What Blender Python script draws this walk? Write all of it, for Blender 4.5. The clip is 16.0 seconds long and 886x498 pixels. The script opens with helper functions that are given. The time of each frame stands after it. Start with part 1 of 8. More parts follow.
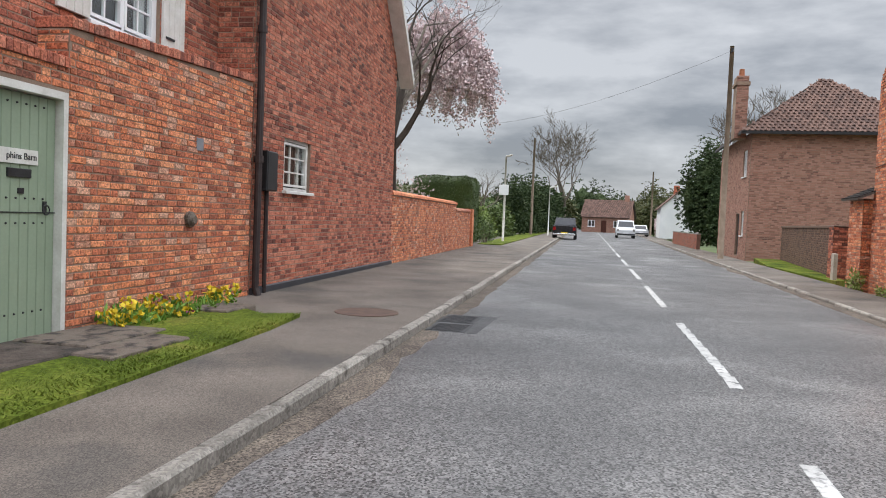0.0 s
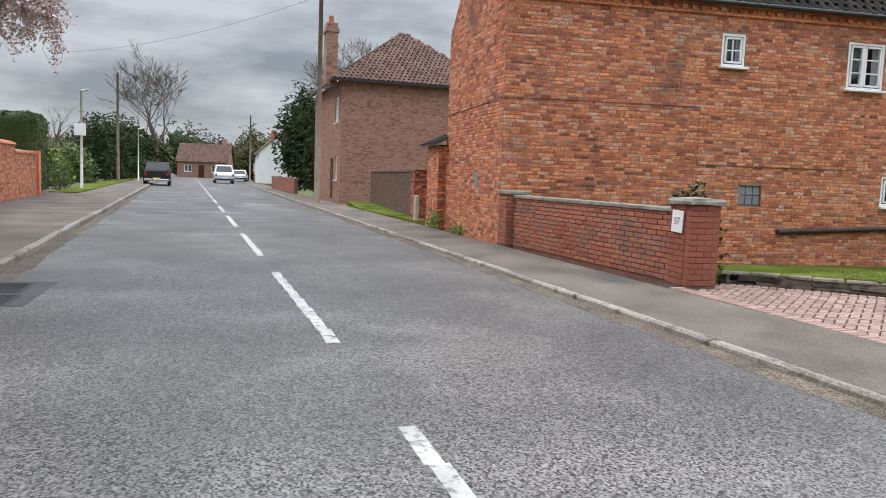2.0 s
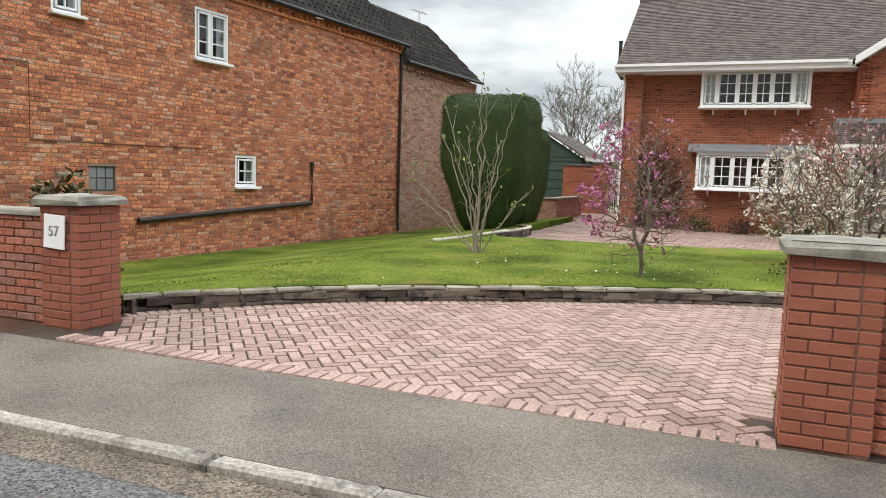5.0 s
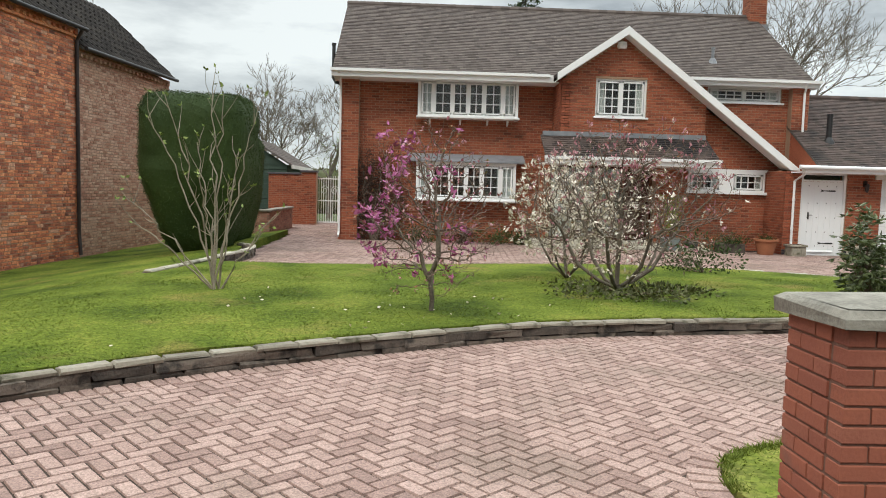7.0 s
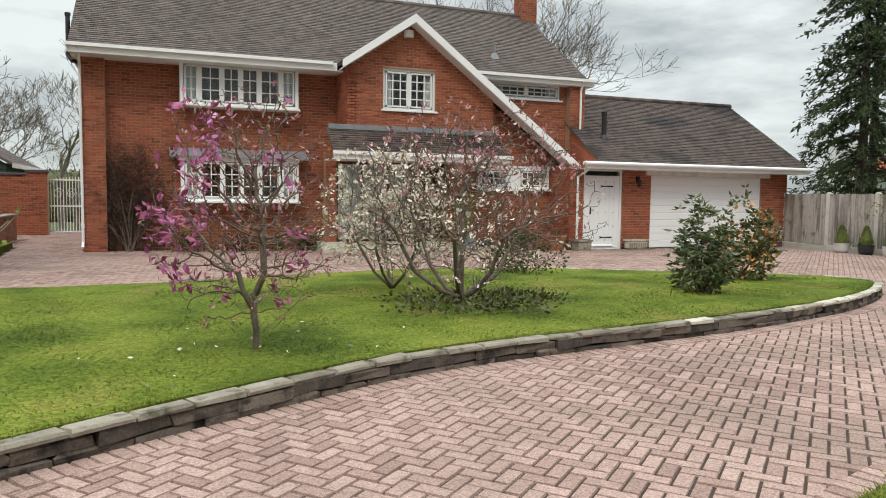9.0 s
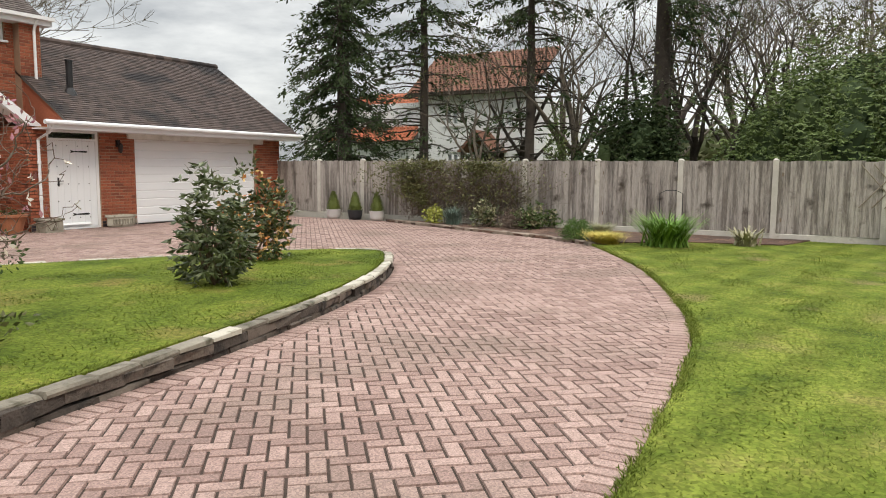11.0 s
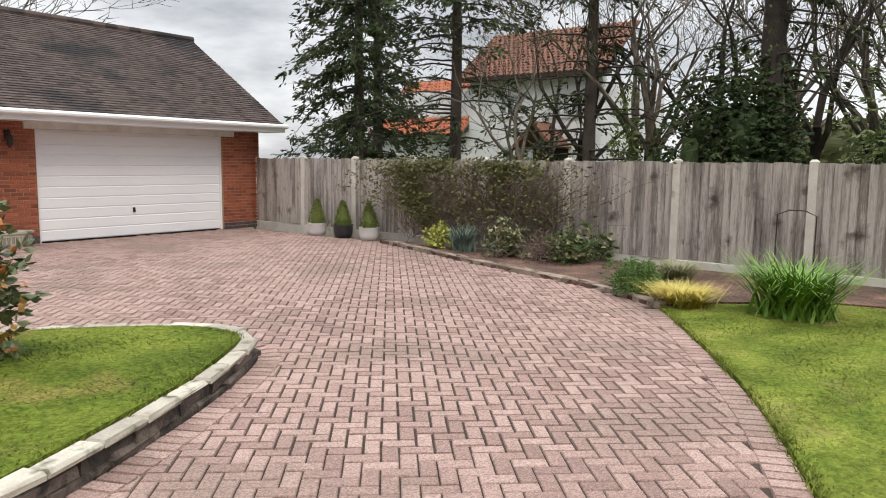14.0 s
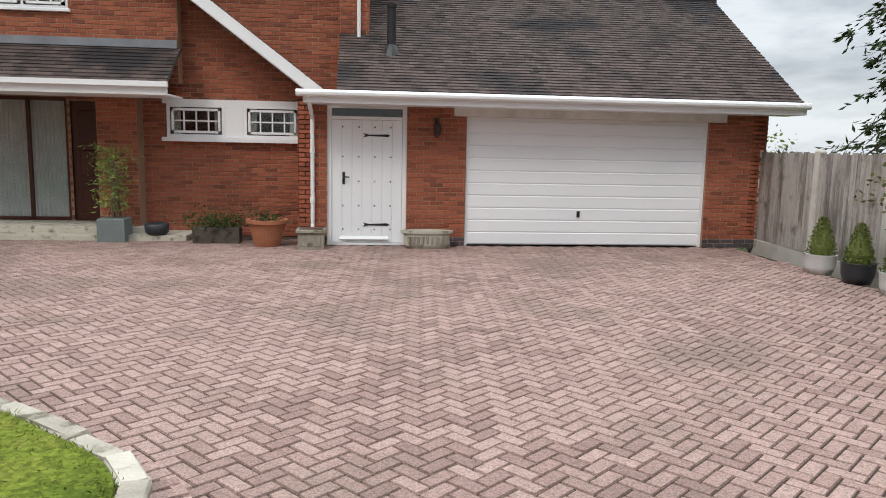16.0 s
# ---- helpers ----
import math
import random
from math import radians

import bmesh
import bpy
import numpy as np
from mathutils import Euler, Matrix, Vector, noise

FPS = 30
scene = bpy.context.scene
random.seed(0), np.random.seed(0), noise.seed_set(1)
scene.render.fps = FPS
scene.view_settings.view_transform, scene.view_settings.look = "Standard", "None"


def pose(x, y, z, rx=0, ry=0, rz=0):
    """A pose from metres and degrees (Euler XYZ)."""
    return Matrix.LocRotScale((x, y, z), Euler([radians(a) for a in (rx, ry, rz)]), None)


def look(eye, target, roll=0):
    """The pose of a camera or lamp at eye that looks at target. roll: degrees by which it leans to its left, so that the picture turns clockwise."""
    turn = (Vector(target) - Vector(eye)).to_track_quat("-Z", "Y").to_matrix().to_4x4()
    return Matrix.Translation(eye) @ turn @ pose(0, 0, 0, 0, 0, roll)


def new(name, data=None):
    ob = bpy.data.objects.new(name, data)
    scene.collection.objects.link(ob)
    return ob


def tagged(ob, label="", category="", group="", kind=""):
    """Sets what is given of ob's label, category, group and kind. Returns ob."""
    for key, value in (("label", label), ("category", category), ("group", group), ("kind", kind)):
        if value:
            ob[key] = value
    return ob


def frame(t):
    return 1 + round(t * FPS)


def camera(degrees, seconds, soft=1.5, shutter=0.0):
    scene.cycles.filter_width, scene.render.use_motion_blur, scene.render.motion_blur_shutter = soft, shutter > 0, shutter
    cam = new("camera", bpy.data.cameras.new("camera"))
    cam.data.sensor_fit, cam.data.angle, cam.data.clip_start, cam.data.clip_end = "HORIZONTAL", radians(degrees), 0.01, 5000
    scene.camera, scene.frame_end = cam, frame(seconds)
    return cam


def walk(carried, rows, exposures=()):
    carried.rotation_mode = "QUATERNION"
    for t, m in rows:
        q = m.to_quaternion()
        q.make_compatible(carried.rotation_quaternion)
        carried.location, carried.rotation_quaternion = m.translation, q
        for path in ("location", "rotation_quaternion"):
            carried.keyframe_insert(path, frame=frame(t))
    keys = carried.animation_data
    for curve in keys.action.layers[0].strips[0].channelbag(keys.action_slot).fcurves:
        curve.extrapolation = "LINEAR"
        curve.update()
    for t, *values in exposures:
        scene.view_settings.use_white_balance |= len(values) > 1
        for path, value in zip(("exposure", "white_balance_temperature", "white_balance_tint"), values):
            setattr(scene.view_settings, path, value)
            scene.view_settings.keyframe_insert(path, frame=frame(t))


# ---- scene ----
cam = camera(62.1, 16.0, soft=1.0)
PATH = [
    (0, look((6.55, -2.928, 1.297), (4.607, -3.393, 1.212), 2.3)),
    (0.5, look((6.507, -2.967, 1.288), (4.517, -3.126, 1.175), 2.3)),
    (1, look((6.402, -2.99, 1.281), (4.408, -2.925, 1.136), 2.4)),
    (1.5, look((6.062, -2.886, 1.285), (4.093, -2.577, 1.115), 2.2)),
    (2, look((5.644, -2.77, 1.278), (3.739, -2.188, 1.087), 2.2)),
    (2.5, look((5.087, -2.673, 1.312), (3.296, -1.808, 1.107), 2.3)),
    (3, look((4.566, -2.505, 1.345), (2.929, -1.375, 1.131), 2.4)),
    (3.5, look((4.003, -2.307, 1.322), (2.548, -0.951, 1.11), 2.2)),
    (4, look((3.543, -2.092, 1.329), (2.295, -0.543, 1.12), 2.2)),
    (4.5, look((3.101, -1.823, 1.377), (2.09, -0.11, 1.173), 2.1)),
    (5, look((2.691, -1.529, 1.424), (1.941, 0.314, 1.224), 1.9)),
    (5.2, look((2.55, -1.393, 1.423), (1.905, 0.49, 1.223), 1.8)),
    (7.3, look((1.132, 0.406, 1.556), (1.291, 2.394, 1.4), 1.3)),
    (7.5, look((1.044, 0.604, 1.546), (1.256, 2.587, 1.396), 1.1)),
    (8, look((0.84, 1.126, 1.492), (1.197, 3.089, 1.35), 1.1)),
    (8.5, look((0.713, 1.629, 1.47), (1.216, 3.56, 1.332), 0.8)),
    (9, look((0.758, 2.182, 1.451), (1.475, 4.044, 1.309), 0.7)),
    (9.5, look((0.989, 2.792, 1.462), (2.0, 4.511, 1.312), 0.3)),
    (10, look((1.377, 3.342, 1.469), (2.7, 4.834, 1.311), 0.2)),
    (12.5, look((3.875, 4.804, 1.601), (5.741, 5.458, 1.3), 1.0)),
    (13, look((4.997, 5.119, 1.698), (6.822, 5.881, 1.399), 0.8)),
    (13.5, look((6.345, 5.495, 1.657), (8.074, 6.463, 1.388), 0.7)),
    (14, look((7.702, 5.831, 1.624), (9.292, 7.021, 1.389), 0.7)),
    (14.5, look((9.119, 6.186, 1.641), (10.519, 7.597, 1.412), 0.9)),
    (15, look((10.324, 6.741, 1.653), (11.433, 8.387, 1.403), 0.8)),
    (15.5, look((11.427, 7.389, 1.696), (12.145, 9.236, 1.421), 1.1)),
    (16, look((12.561, 8.068, 1.67), (12.77, 10.038, 1.39), 1.2)),
]
walk(cam, PATH, [(0, 0.05, 6800, 11), (2, 0.03, 6700, 10), (3.5, 0.12, 7100, 10), (5, 0.16, 7000, 6), (8, -0.1, 7000, 4), (10, -0.1, 7200, 6), (12.5, 0.03, 7400, 12), (14, -0.04, 7100, 11), (16, -0.17, 6750, 8)])

# ---- world, sun ----
SUN_EL, SUN_AZ = radians(48), radians(215)
world = bpy.data.worlds.new("overcast")
scene.world = world
world.use_nodes = True
wn, wl = world.node_tree.nodes, world.node_tree.links
wn.clear()
wout = wn.new("ShaderNodeOutputWorld")
wbg = wn.new("ShaderNodeBackground")
wbg.inputs["Strength"].default_value = 1.0
sky = wn.new("ShaderNodeTexSky")
sky.sky_type, sky.sun_disc = "NISHITA", False
sky.sun_elevation, sky.sun_rotation = SUN_EL, SUN_AZ
skyk = wn.new("ShaderNodeVectorMath")
skyk.operation = "SCALE"
skyk.inputs["Scale"].default_value = 0.012
wl.new(sky.outputs[0], skyk.inputs[0])
wtc = wn.new("ShaderNodeTexCoord")
wmap = wn.new("ShaderNodeMapping")
wmap.inputs["Scale"].default_value = (2.0, 2.0, 7.0)
wl.new(wtc.outputs["Generated"], wmap.inputs[0])
wno = wn.new("ShaderNodeTexNoise")
wno.inputs["Scale"].default_value, wno.inputs["Detail"].default_value, wno.inputs["Roughness"].default_value = 1.7, 8, 0.56
wl.new(wmap.outputs[0], wno.inputs["Vector"])
wr = wn.new("ShaderNodeValToRGB")
wr.color_ramp.elements[0].position, wr.color_ramp.elements[0].color = 0.36, (0.27, 0.302, 0.355, 1)
wr.color_ramp.elements[1].position, wr.color_ramp.elements[1].color = 0.61, (0.64, 0.685, 0.75, 1)
wl.new(wno.outputs["Fac"], wr.inputs[0])
# an overcast sky is about three times brighter overhead than at the horizon
wsep = wn.new("ShaderNodeSeparateXYZ")
wl.new(wtc.outputs["Generated"], wsep.inputs[0])
wzen = wn.new("ShaderNodeMapRange")
wzen.inputs["From Min"].default_value, wzen.inputs["From Max"].default_value = 0.30, 0.95
wzen.inputs["To Min"].default_value, wzen.inputs["To Max"].default_value = 1.0, 5.2
wl.new(wsep.outputs["Z"], wzen.inputs["Value"])
wmul = wn.new("ShaderNodeVectorMath")
wmul.operation = "SCALE"
wl.new(wr.outputs[0], wmul.inputs[0])
# the cloud is thinner towards the back of the house
wdot = wn.new("ShaderNodeVectorMath")
wdot.operation = "DOT_PRODUCT"
wdot.inputs[1].default_value = (0.5, 0.75, 0.0)
wl.new(wtc.outputs["Generated"], wdot.inputs[0])
wthin = wn.new("ShaderNodeMapRange")
wthin.inputs["From Min"].default_value, wthin.inputs["From Max"].default_value = -0.5, 0.7
wthin.inputs["To Min"].default_value, wthin.inputs["To Max"].default_value = 0.85, 1.36
wl.new(wdot.outputs["Value"], wthin.inputs["Value"])
wprod = wn.new("ShaderNodeMath")
wprod.operation = "MULTIPLY"
wl.new(wzen.outputs[0], wprod.inputs[0])
wl.new(wthin.outputs[0], wprod.inputs[1])
wl.new(wprod.outputs[0], wmul.inputs["Scale"])
wadd = wn.new("ShaderNodeVectorMath")
wl.new(wmul.outputs[0], wadd.inputs[0])
wl.new(skyk.outputs[0], wadd.inputs[1])
wl.new(wadd.outputs[0], wbg.inputs["Color"])
wl.new(wbg.outputs[0], wout.inputs["Surface"])
sun = new("sun", bpy.data.lights.new("sun", "SUN"))
sun.data.energy, sun.data.angle, sun.data.color = 1.3, radians(16), (1.0, 0.96, 0.90)
sun.matrix_world = look((20 * math.sin(SUN_AZ), 20 * math.cos(SUN_AZ), 22), (0, 0, 0))

# ---- materials ----


def mat(name, cols, rough=0.85, scale=2.0, fine=40.0, bump=0.3, rand="", metal=0.0, spec=0.4, stain=None, bumpd=0.004, wet=0.0, speck=0.0, specks=120.0, mixr=0.62, stretch=1.0, stripe=None):
    """Colour from a ramp over coarse and fine noise and, for pieces, over their own chance."""
    m = bpy.data.materials.new(name)
    m.use_nodes = True
    n, l = m.node_tree.nodes, m.node_tree.links
    b = n["Principled BSDF"]
    b.inputs["Roughness"].default_value, b.inputs["Metallic"].default_value = rough, metal
    b.inputs["Specular IOR Level"].default_value = spec
    geo = n.new("ShaderNodeNewGeometry")
    n1, n2 = n.new("ShaderNodeTexNoise"), n.new("ShaderNodeTexNoise")
    for nn, s, d in ((n1, scale, 4), (n2, fine, 5)):
        nn.inputs["Scale"].default_value, nn.inputs["Detail"].default_value = s, d
        if stretch != 1.0:
            mp = n.new("ShaderNodeMapping")
            mp.inputs["Scale"].default_value = (1, 1, stretch)
            l.new(geo.outputs["Position"], mp.inputs[0])
            l.new(mp.outputs[0], nn.inputs["Vector"])
        else:
            l.new(geo.outputs["Position"], nn.inputs["Vector"])
    mix = n.new("ShaderNodeMath")
    mix.operation = "MULTIPLY_ADD"
    l.new(n2.outputs["Fac"], mix.inputs[0])
    mix.inputs[1].default_value = 0.45
    l.new(n1.outputs["Fac"], mix.inputs[2])
    fac = n.new("ShaderNodeMapRange")
    fac.inputs["From Min"].default_value, fac.inputs["From Max"].default_value = 0.45, 1.0
    l.new(mix.outputs[0], fac.inputs["Value"])
    out = fac.outputs[0]
    if rand:
        if rand == "object":
            oi = n.new("ShaderNodeObjectInfo")
            ro = oi.outputs["Random"]
        else:
            ro = geo.outputs["Random Per Island"]
        mm = n.new("ShaderNodeMix")
        mm.inputs["Factor"].default_value = mixr
        l.new(out, mm.inputs["A"])
        l.new(ro, mm.inputs["B"])
        out = mm.outputs["Result"]
    r = n.new("ShaderNodeValToRGB")
    while len(r.color_ramp.elements) < len(cols):
        r.color_ramp.elements.new(0.5)
    for i, c in enumerate(cols):
        e = r.color_ramp.elements[i]
        e.position, e.color = i / max(1, len(cols) - 1), (*c, 1)
    l.new(out, r.inputs[0])
    col = r.outputs[0]
    if stain:
        n3 = n.new("ShaderNodeTexNoise")
        n3.inputs["Scale"].default_value, n3.inputs["Detail"].default_value = stain[1], 6
        l.new(geo.outputs["Position"], n3.inputs["Vector"])
        mr = n.new("ShaderNodeMapRange")
        mr.inputs["From Min"].default_value, mr.inputs["From Max"].default_value = stain[2], stain[2] + 0.15
        l.new(n3.outputs["Fac"], mr.inputs["Value"])
        ms = n.new("ShaderNodeMix")
        ms.data_type = "RGBA"
        l.new(mr.outputs[0], ms.inputs["Factor"])
        l.new(col, ms.inputs["A"])
        ms.inputs["B"].default_value = (*stain[0], 1)
        col = ms.outputs["Result"]
        if wet:
            rr = n.new("ShaderNodeMapRange")
            rr.inputs["To Min"].default_value, rr.inputs["To Max"].default_value = rough, wet
            l.new(mr.outputs[0], rr.inputs["Value"])
            l.new(rr.outputs[0], b.inputs["Roughness"])
    hgt = n2.outputs["Fac"]
    if speck:
        vo = n.new("ShaderNodeTexVoronoi")
        vo.inputs["Scale"].default_value = specks
        l.new(geo.outputs["Position"], vo.inputs["Vector"])
        bw = n.new("ShaderNodeSeparateColor")
        l.new(vo.outputs["Color"], bw.inputs[0])
        vr = n.new("ShaderNodeMapRange")
        vr.inputs["To Min"].default_value, vr.inputs["To Max"].default_value = 1 - speck, 1 + speck
        l.new(bw.outputs[0], vr.inputs["Value"])
        vm = n.new("ShaderNodeVectorMath")
        vm.operation = "SCALE"
        l.new(col, vm.inputs[0])
        l.new(vr.outputs[0], vm.inputs["Scale"])
        col = vm.outputs[0]
        hgt = bw.outputs[0]
    if stripe:
        # mown stripes: paler and darker runs, (direction, width, depth)
        ang, wid, dep = stripe
        dp = n.new("ShaderNodeVectorMath")
        dp.operation = "DOT_PRODUCT"
        dp.inputs[1].default_value = (-math.sin(ang) * math.pi / wid, math.cos(ang) * math.pi / wid, 0)
        l.new(geo.outputs["Position"], dp.inputs[0])
        wob = n.new("ShaderNodeMath")
        wob.operation = "MULTIPLY_ADD"
        l.new(n1.outputs["Fac"], wob.inputs[0])
        wob.inputs[1].default_value = 0.9
        l.new(dp.outputs["Value"], wob.inputs[2])
        sn = n.new("ShaderNodeMath")
        sn.operation = "SINE"
        l.new(wob.outputs[0], sn.inputs[0])
        sr = n.new("ShaderNodeMapRange")
        sr.inputs["From Min"].default_value, sr.inputs["From Max"].default_value = -0.6, 0.6
        sr.inputs["To Min"].default_value, sr.inputs["To Max"].default_value = 1 - dep, 1 + dep
        l.new(sn.outputs[0], sr.inputs["Value"])
        sv = n.new("ShaderNodeVectorMath")
        sv.operation = "SCALE"
        l.new(col, sv.inputs[0])
        l.new(sr.outputs[0], sv.inputs["Scale"])
        col = sv.outputs[0]
    l.new(col, b.inputs["Base Color"])
    if bump:
        bp = n.new("ShaderNodeBump")
        bp.inputs["Strength"].default_value, bp.inputs["Distance"].default_value = bump, bumpd
        l.new(hgt, bp.inputs["Height"])
        l.new(bp.outputs[0], b.inputs["Normal"])
    return m


OLD = [(0.10, 0.05, 0.042), (0.30, 0.095, 0.055), (0.50, 0.16, 0.08), (0.62, 0.215, 0.10), (0.70, 0.30, 0.155), (0.55, 0.17, 0.085), (0.34, 0.105, 0.062), (0.66, 0.37, 0.25), (0.14, 0.062, 0.05)]
NEW = [(0.15, 0.045, 0.028), (0.30, 0.085, 0.046), (0.38, 0.115, 0.06), (0.23, 0.064, 0.037)]
M = {}
M["brick_old"] = mat("old_brick", OLD, 0.9, 0.55, 45, 0.6, "island", mixr=0.8, speck=0.5, specks=55, stain=((0.15, 0.062, 0.045), 0.55, 0.60))
M["brick_dark"] = mat("weathered_brick", [(0.06, 0.035, 0.033), (0.28, 0.085, 0.055), (0.44, 0.135, 0.08), (0.54, 0.205, 0.13), (0.15, 0.065, 0.052)], 0.9, 0.6, 45, 0.6, "island", mixr=0.78, speck=0.45, specks=60)
M["brick_pale"] = mat("pale_old_brick", [(0.22, 0.10, 0.07), (0.38, 0.19, 0.13), (0.46, 0.27, 0.19), (0.50, 0.33, 0.24), (0.33, 0.14, 0.09)], 0.9, 1.2, 45, 0.6, "island", mixr=0.8, speck=0.42, specks=60)
M["brick_dull"] = mat("dull_red_brick", [(0.14, 0.075, 0.06), (0.34, 0.17, 0.125), (0.42, 0.23, 0.175), (0.26, 0.125, 0.095)], 0.9, 1.2, 45, 0.6, "island", mixr=0.8)
M["brick_new"] = mat("smooth_red_brick", NEW, 0.85, 1.5, 50, 0.4, "island", mixr=0.85, speck=0.22, specks=70)
M["brick_pillar"] = mat("red_wall_brick", [(0.18, 0.058, 0.04), (0.31, 0.10, 0.06), (0.25, 0.08, 0.052), (0.35, 0.13, 0.082)], 0.8, 3, 60, 0.5, "object", stain=((0.17, 0.09, 0.07), 3.0, 0.60))
M["brick_blue"] = mat("blue_plinth_brick", [(0.05, 0.045, 0.055), (0.09, 0.075, 0.085)], 0.6, 3, 50, 0.3, "island")
M["mortar"] = mat("lime_mortar", [(0.17, 0.112, 0.082), (0.38, 0.275, 0.205)], 0.95, 2, 60, 0.5)
M["rust"] = mat("rusty_iron", [(0.07, 0.045, 0.036), (0.14, 0.085, 0.062)], 0.8, 8, 60, 0.6)
M["mortar_dark"] = mat("dark_red_mortar", [(0.13, 0.065, 0.048), (0.24, 0.135, 0.10)], 0.95, 2, 60, 0.5)
M["gutter_dirt"] = mat("gutter_grit", [(0.07, 0.056, 0.045), (0.125, 0.10, 0.08), (0.19, 0.155, 0.122)], 0.95, 2.5, 40, 0.8, speck=0.7, specks=80, bumpd=0.008)
M["mortar_red"] = mat("buff_mortar", [(0.30, 0.19, 0.13), (0.42, 0.28, 0.19)], 0.95, 2, 60, 0.5)
M["asphalt"] = mat("worn_asphalt", [(0.058, 0.056, 0.055), (0.108, 0.105, 0.103), (0.185, 0.178, 0.17)], 0.5, 0.5, 14, 0.95, stain=((0.155, 0.151, 0.147), 0.45, 0.53), bumpd=0.012, speck=1.0, specks=78, wet=0.34, spec=0.5)
M["asphalt_dark"] = mat("patched_asphalt", [(0.05, 0.05, 0.052), (0.10, 0.10, 0.10)], 0.7, 3, 90, 0.9, bumpd=0.01)
M["edge_stone"] = mat("bed_edging_stone", [(0.12, 0.09, 0.07), (0.24, 0.185, 0.145), (0.34, 0.275, 0.22)], 0.92, 5, 50, 0.8, "object", stain=((0.09, 0.075, 0.055), 6, 0.56), bumpd=0.01)
M["footway"] = mat("footway_asphalt", [(0.088, 0.073, 0.061), (0.152, 0.129, 0.108), (0.205, 0.174, 0.147)], 0.85, 0.9, 60, 0.7, stain=((0.085, 0.077, 0.069), 0.7, 0.53), bumpd=0.005, speck=0.45, specks=140)
M["kerb"] = mat("concrete_kerb", [(0.15, 0.135, 0.117), (0.29, 0.265, 0.232), (0.40, 0.37, 0.325)], 0.9, 4, 70, 0.7, "object", speck=0.3, specks=60, stain=((0.075, 0.065, 0.055), 4, 0.53))
M["stone"] = mat("walling_stone", [(0.03, 0.026, 0.022), (0.085, 0.068, 0.056), (0.17, 0.138, 0.112), (0.11, 0.08, 0.062)], 0.92, 6, 50, 0.9, "object", stain=((0.035, 0.03, 0.026), 7, 0.50), bumpd=0.016)
M["stone_cap"] = mat("pale_coping_stone", [(0.19, 0.17, 0.135), (0.42, 0.385, 0.315), (0.60, 0.565, 0.48)], 0.9, 5, 50, 0.8, "object", stain=((0.13, 0.125, 0.08), 7, 0.55), bumpd=0.008)
M["cap_dark"] = mat("dark_coping_stone", [(0.11, 0.097, 0.075), (0.235, 0.21, 0.165), (0.36, 0.33, 0.265)], 0.92, 4, 50, 0.8, "object", stain=((0.075, 0.07, 0.045), 6, 0.53), bumpd=0.01, mixr=0.4)
M["paver"] = mat("red_block_paver", [(0.17, 0.11, 0.093), (0.285, 0.187, 0.16), (0.39, 0.272, 0.235), (0.235, 0.15, 0.126)], 0.88, 0.5, 70, 0.5, "object", mixr=0.5, speck=0.3, specks=110, stain=((0.245, 0.172, 0.142), 0.75, 0.52))
M["paver_far"] = mat("red_block_paving", [(0.17, 0.11, 0.093), (0.285, 0.187, 0.16), (0.39, 0.272, 0.235), (0.235, 0.15, 0.126)], 0.88, 0.5, 70, 0.5, "island", mixr=0.5, speck=0.3, specks=110, stain=((0.245, 0.172, 0.142), 0.75, 0.52))
M["joint"] = mat("paver_sand_joint", [(0.03, 0.021, 0.016), (0.07, 0.048, 0.037)], 0.95, 4, 80, 0.5)
M["lawn"] = mat("lawn_turf", [(0.03, 0.048, 0.008), (0.075, 0.108, 0.014), (0.135, 0.17, 0.025), (0.205, 0.20, 0.045)], 0.95, 0.9, 16, 0.7, bumpd=0.014, speck=0.34, specks=45, spec=0.1, stain=((0.20, 0.16, 0.05), 1.1, 0.58))
STRIPE = (radians(-10), 0.30, 0.09)
M["lawn_striped"] = mat("striped_turf", [(0.042, 0.068, 0.012), (0.096, 0.132, 0.019), (0.155, 0.185, 0.032), (0.21, 0.20, 0.055)], 0.95, 1.6, 16, 0.7, bumpd=0.014, speck=0.3, specks=45, spec=0.1, stain=((0.20, 0.17, 0.07), 1.1, 0.60), stripe=STRIPE)
M["blade_striped"] = mat("striped_blades", [(0.076, 0.11, 0.016), (0.125, 0.165, 0.025), (0.175, 0.208, 0.04), (0.26, 0.235, 0.08)], 0.8, 0.7, 8, 0, "island", spec=0.2, mixr=0.4, stripe=STRIPE)
M["blade"] = mat("grass_blades", [(0.05, 0.075, 0.01), (0.105, 0.142, 0.019), (0.165, 0.20, 0.035), (0.25, 0.225, 0.07)], 0.8, 0.9, 8, 0, "island", spec=0.2, mixr=0.3)
M["earth"] = mat("garden_earth", [(0.045, 0.03, 0.023), (0.12, 0.07, 0.05), (0.25, 0.14, 0.10)], 0.97, 2, 45, 1.0, bumpd=0.025, speck=0.6, specks=55, stain=((0.05, 0.037, 0.03), 0.7, 0.50))
M["field"] = mat("far_ground", [(0.06, 0.085, 0.03), (0.11, 0.14, 0.05)], 0.95, 0.2, 8, 0.3)
M["white"] = mat("white_paint", [(0.80, 0.81, 0.82), (0.87, 0.87, 0.87)], 0.45, 1.5, 30, 0.05)
M["white_old"] = mat("worn_white_paint", [(0.55, 0.53, 0.48), (0.78, 0.77, 0.73)], 0.6, 4, 40, 0.15)
M["door_white"] = mat("white_steel_door", [(0.82, 0.84, 0.86), (0.88, 0.89, 0.90)], 0.4, 0.8, 60, 0.06)
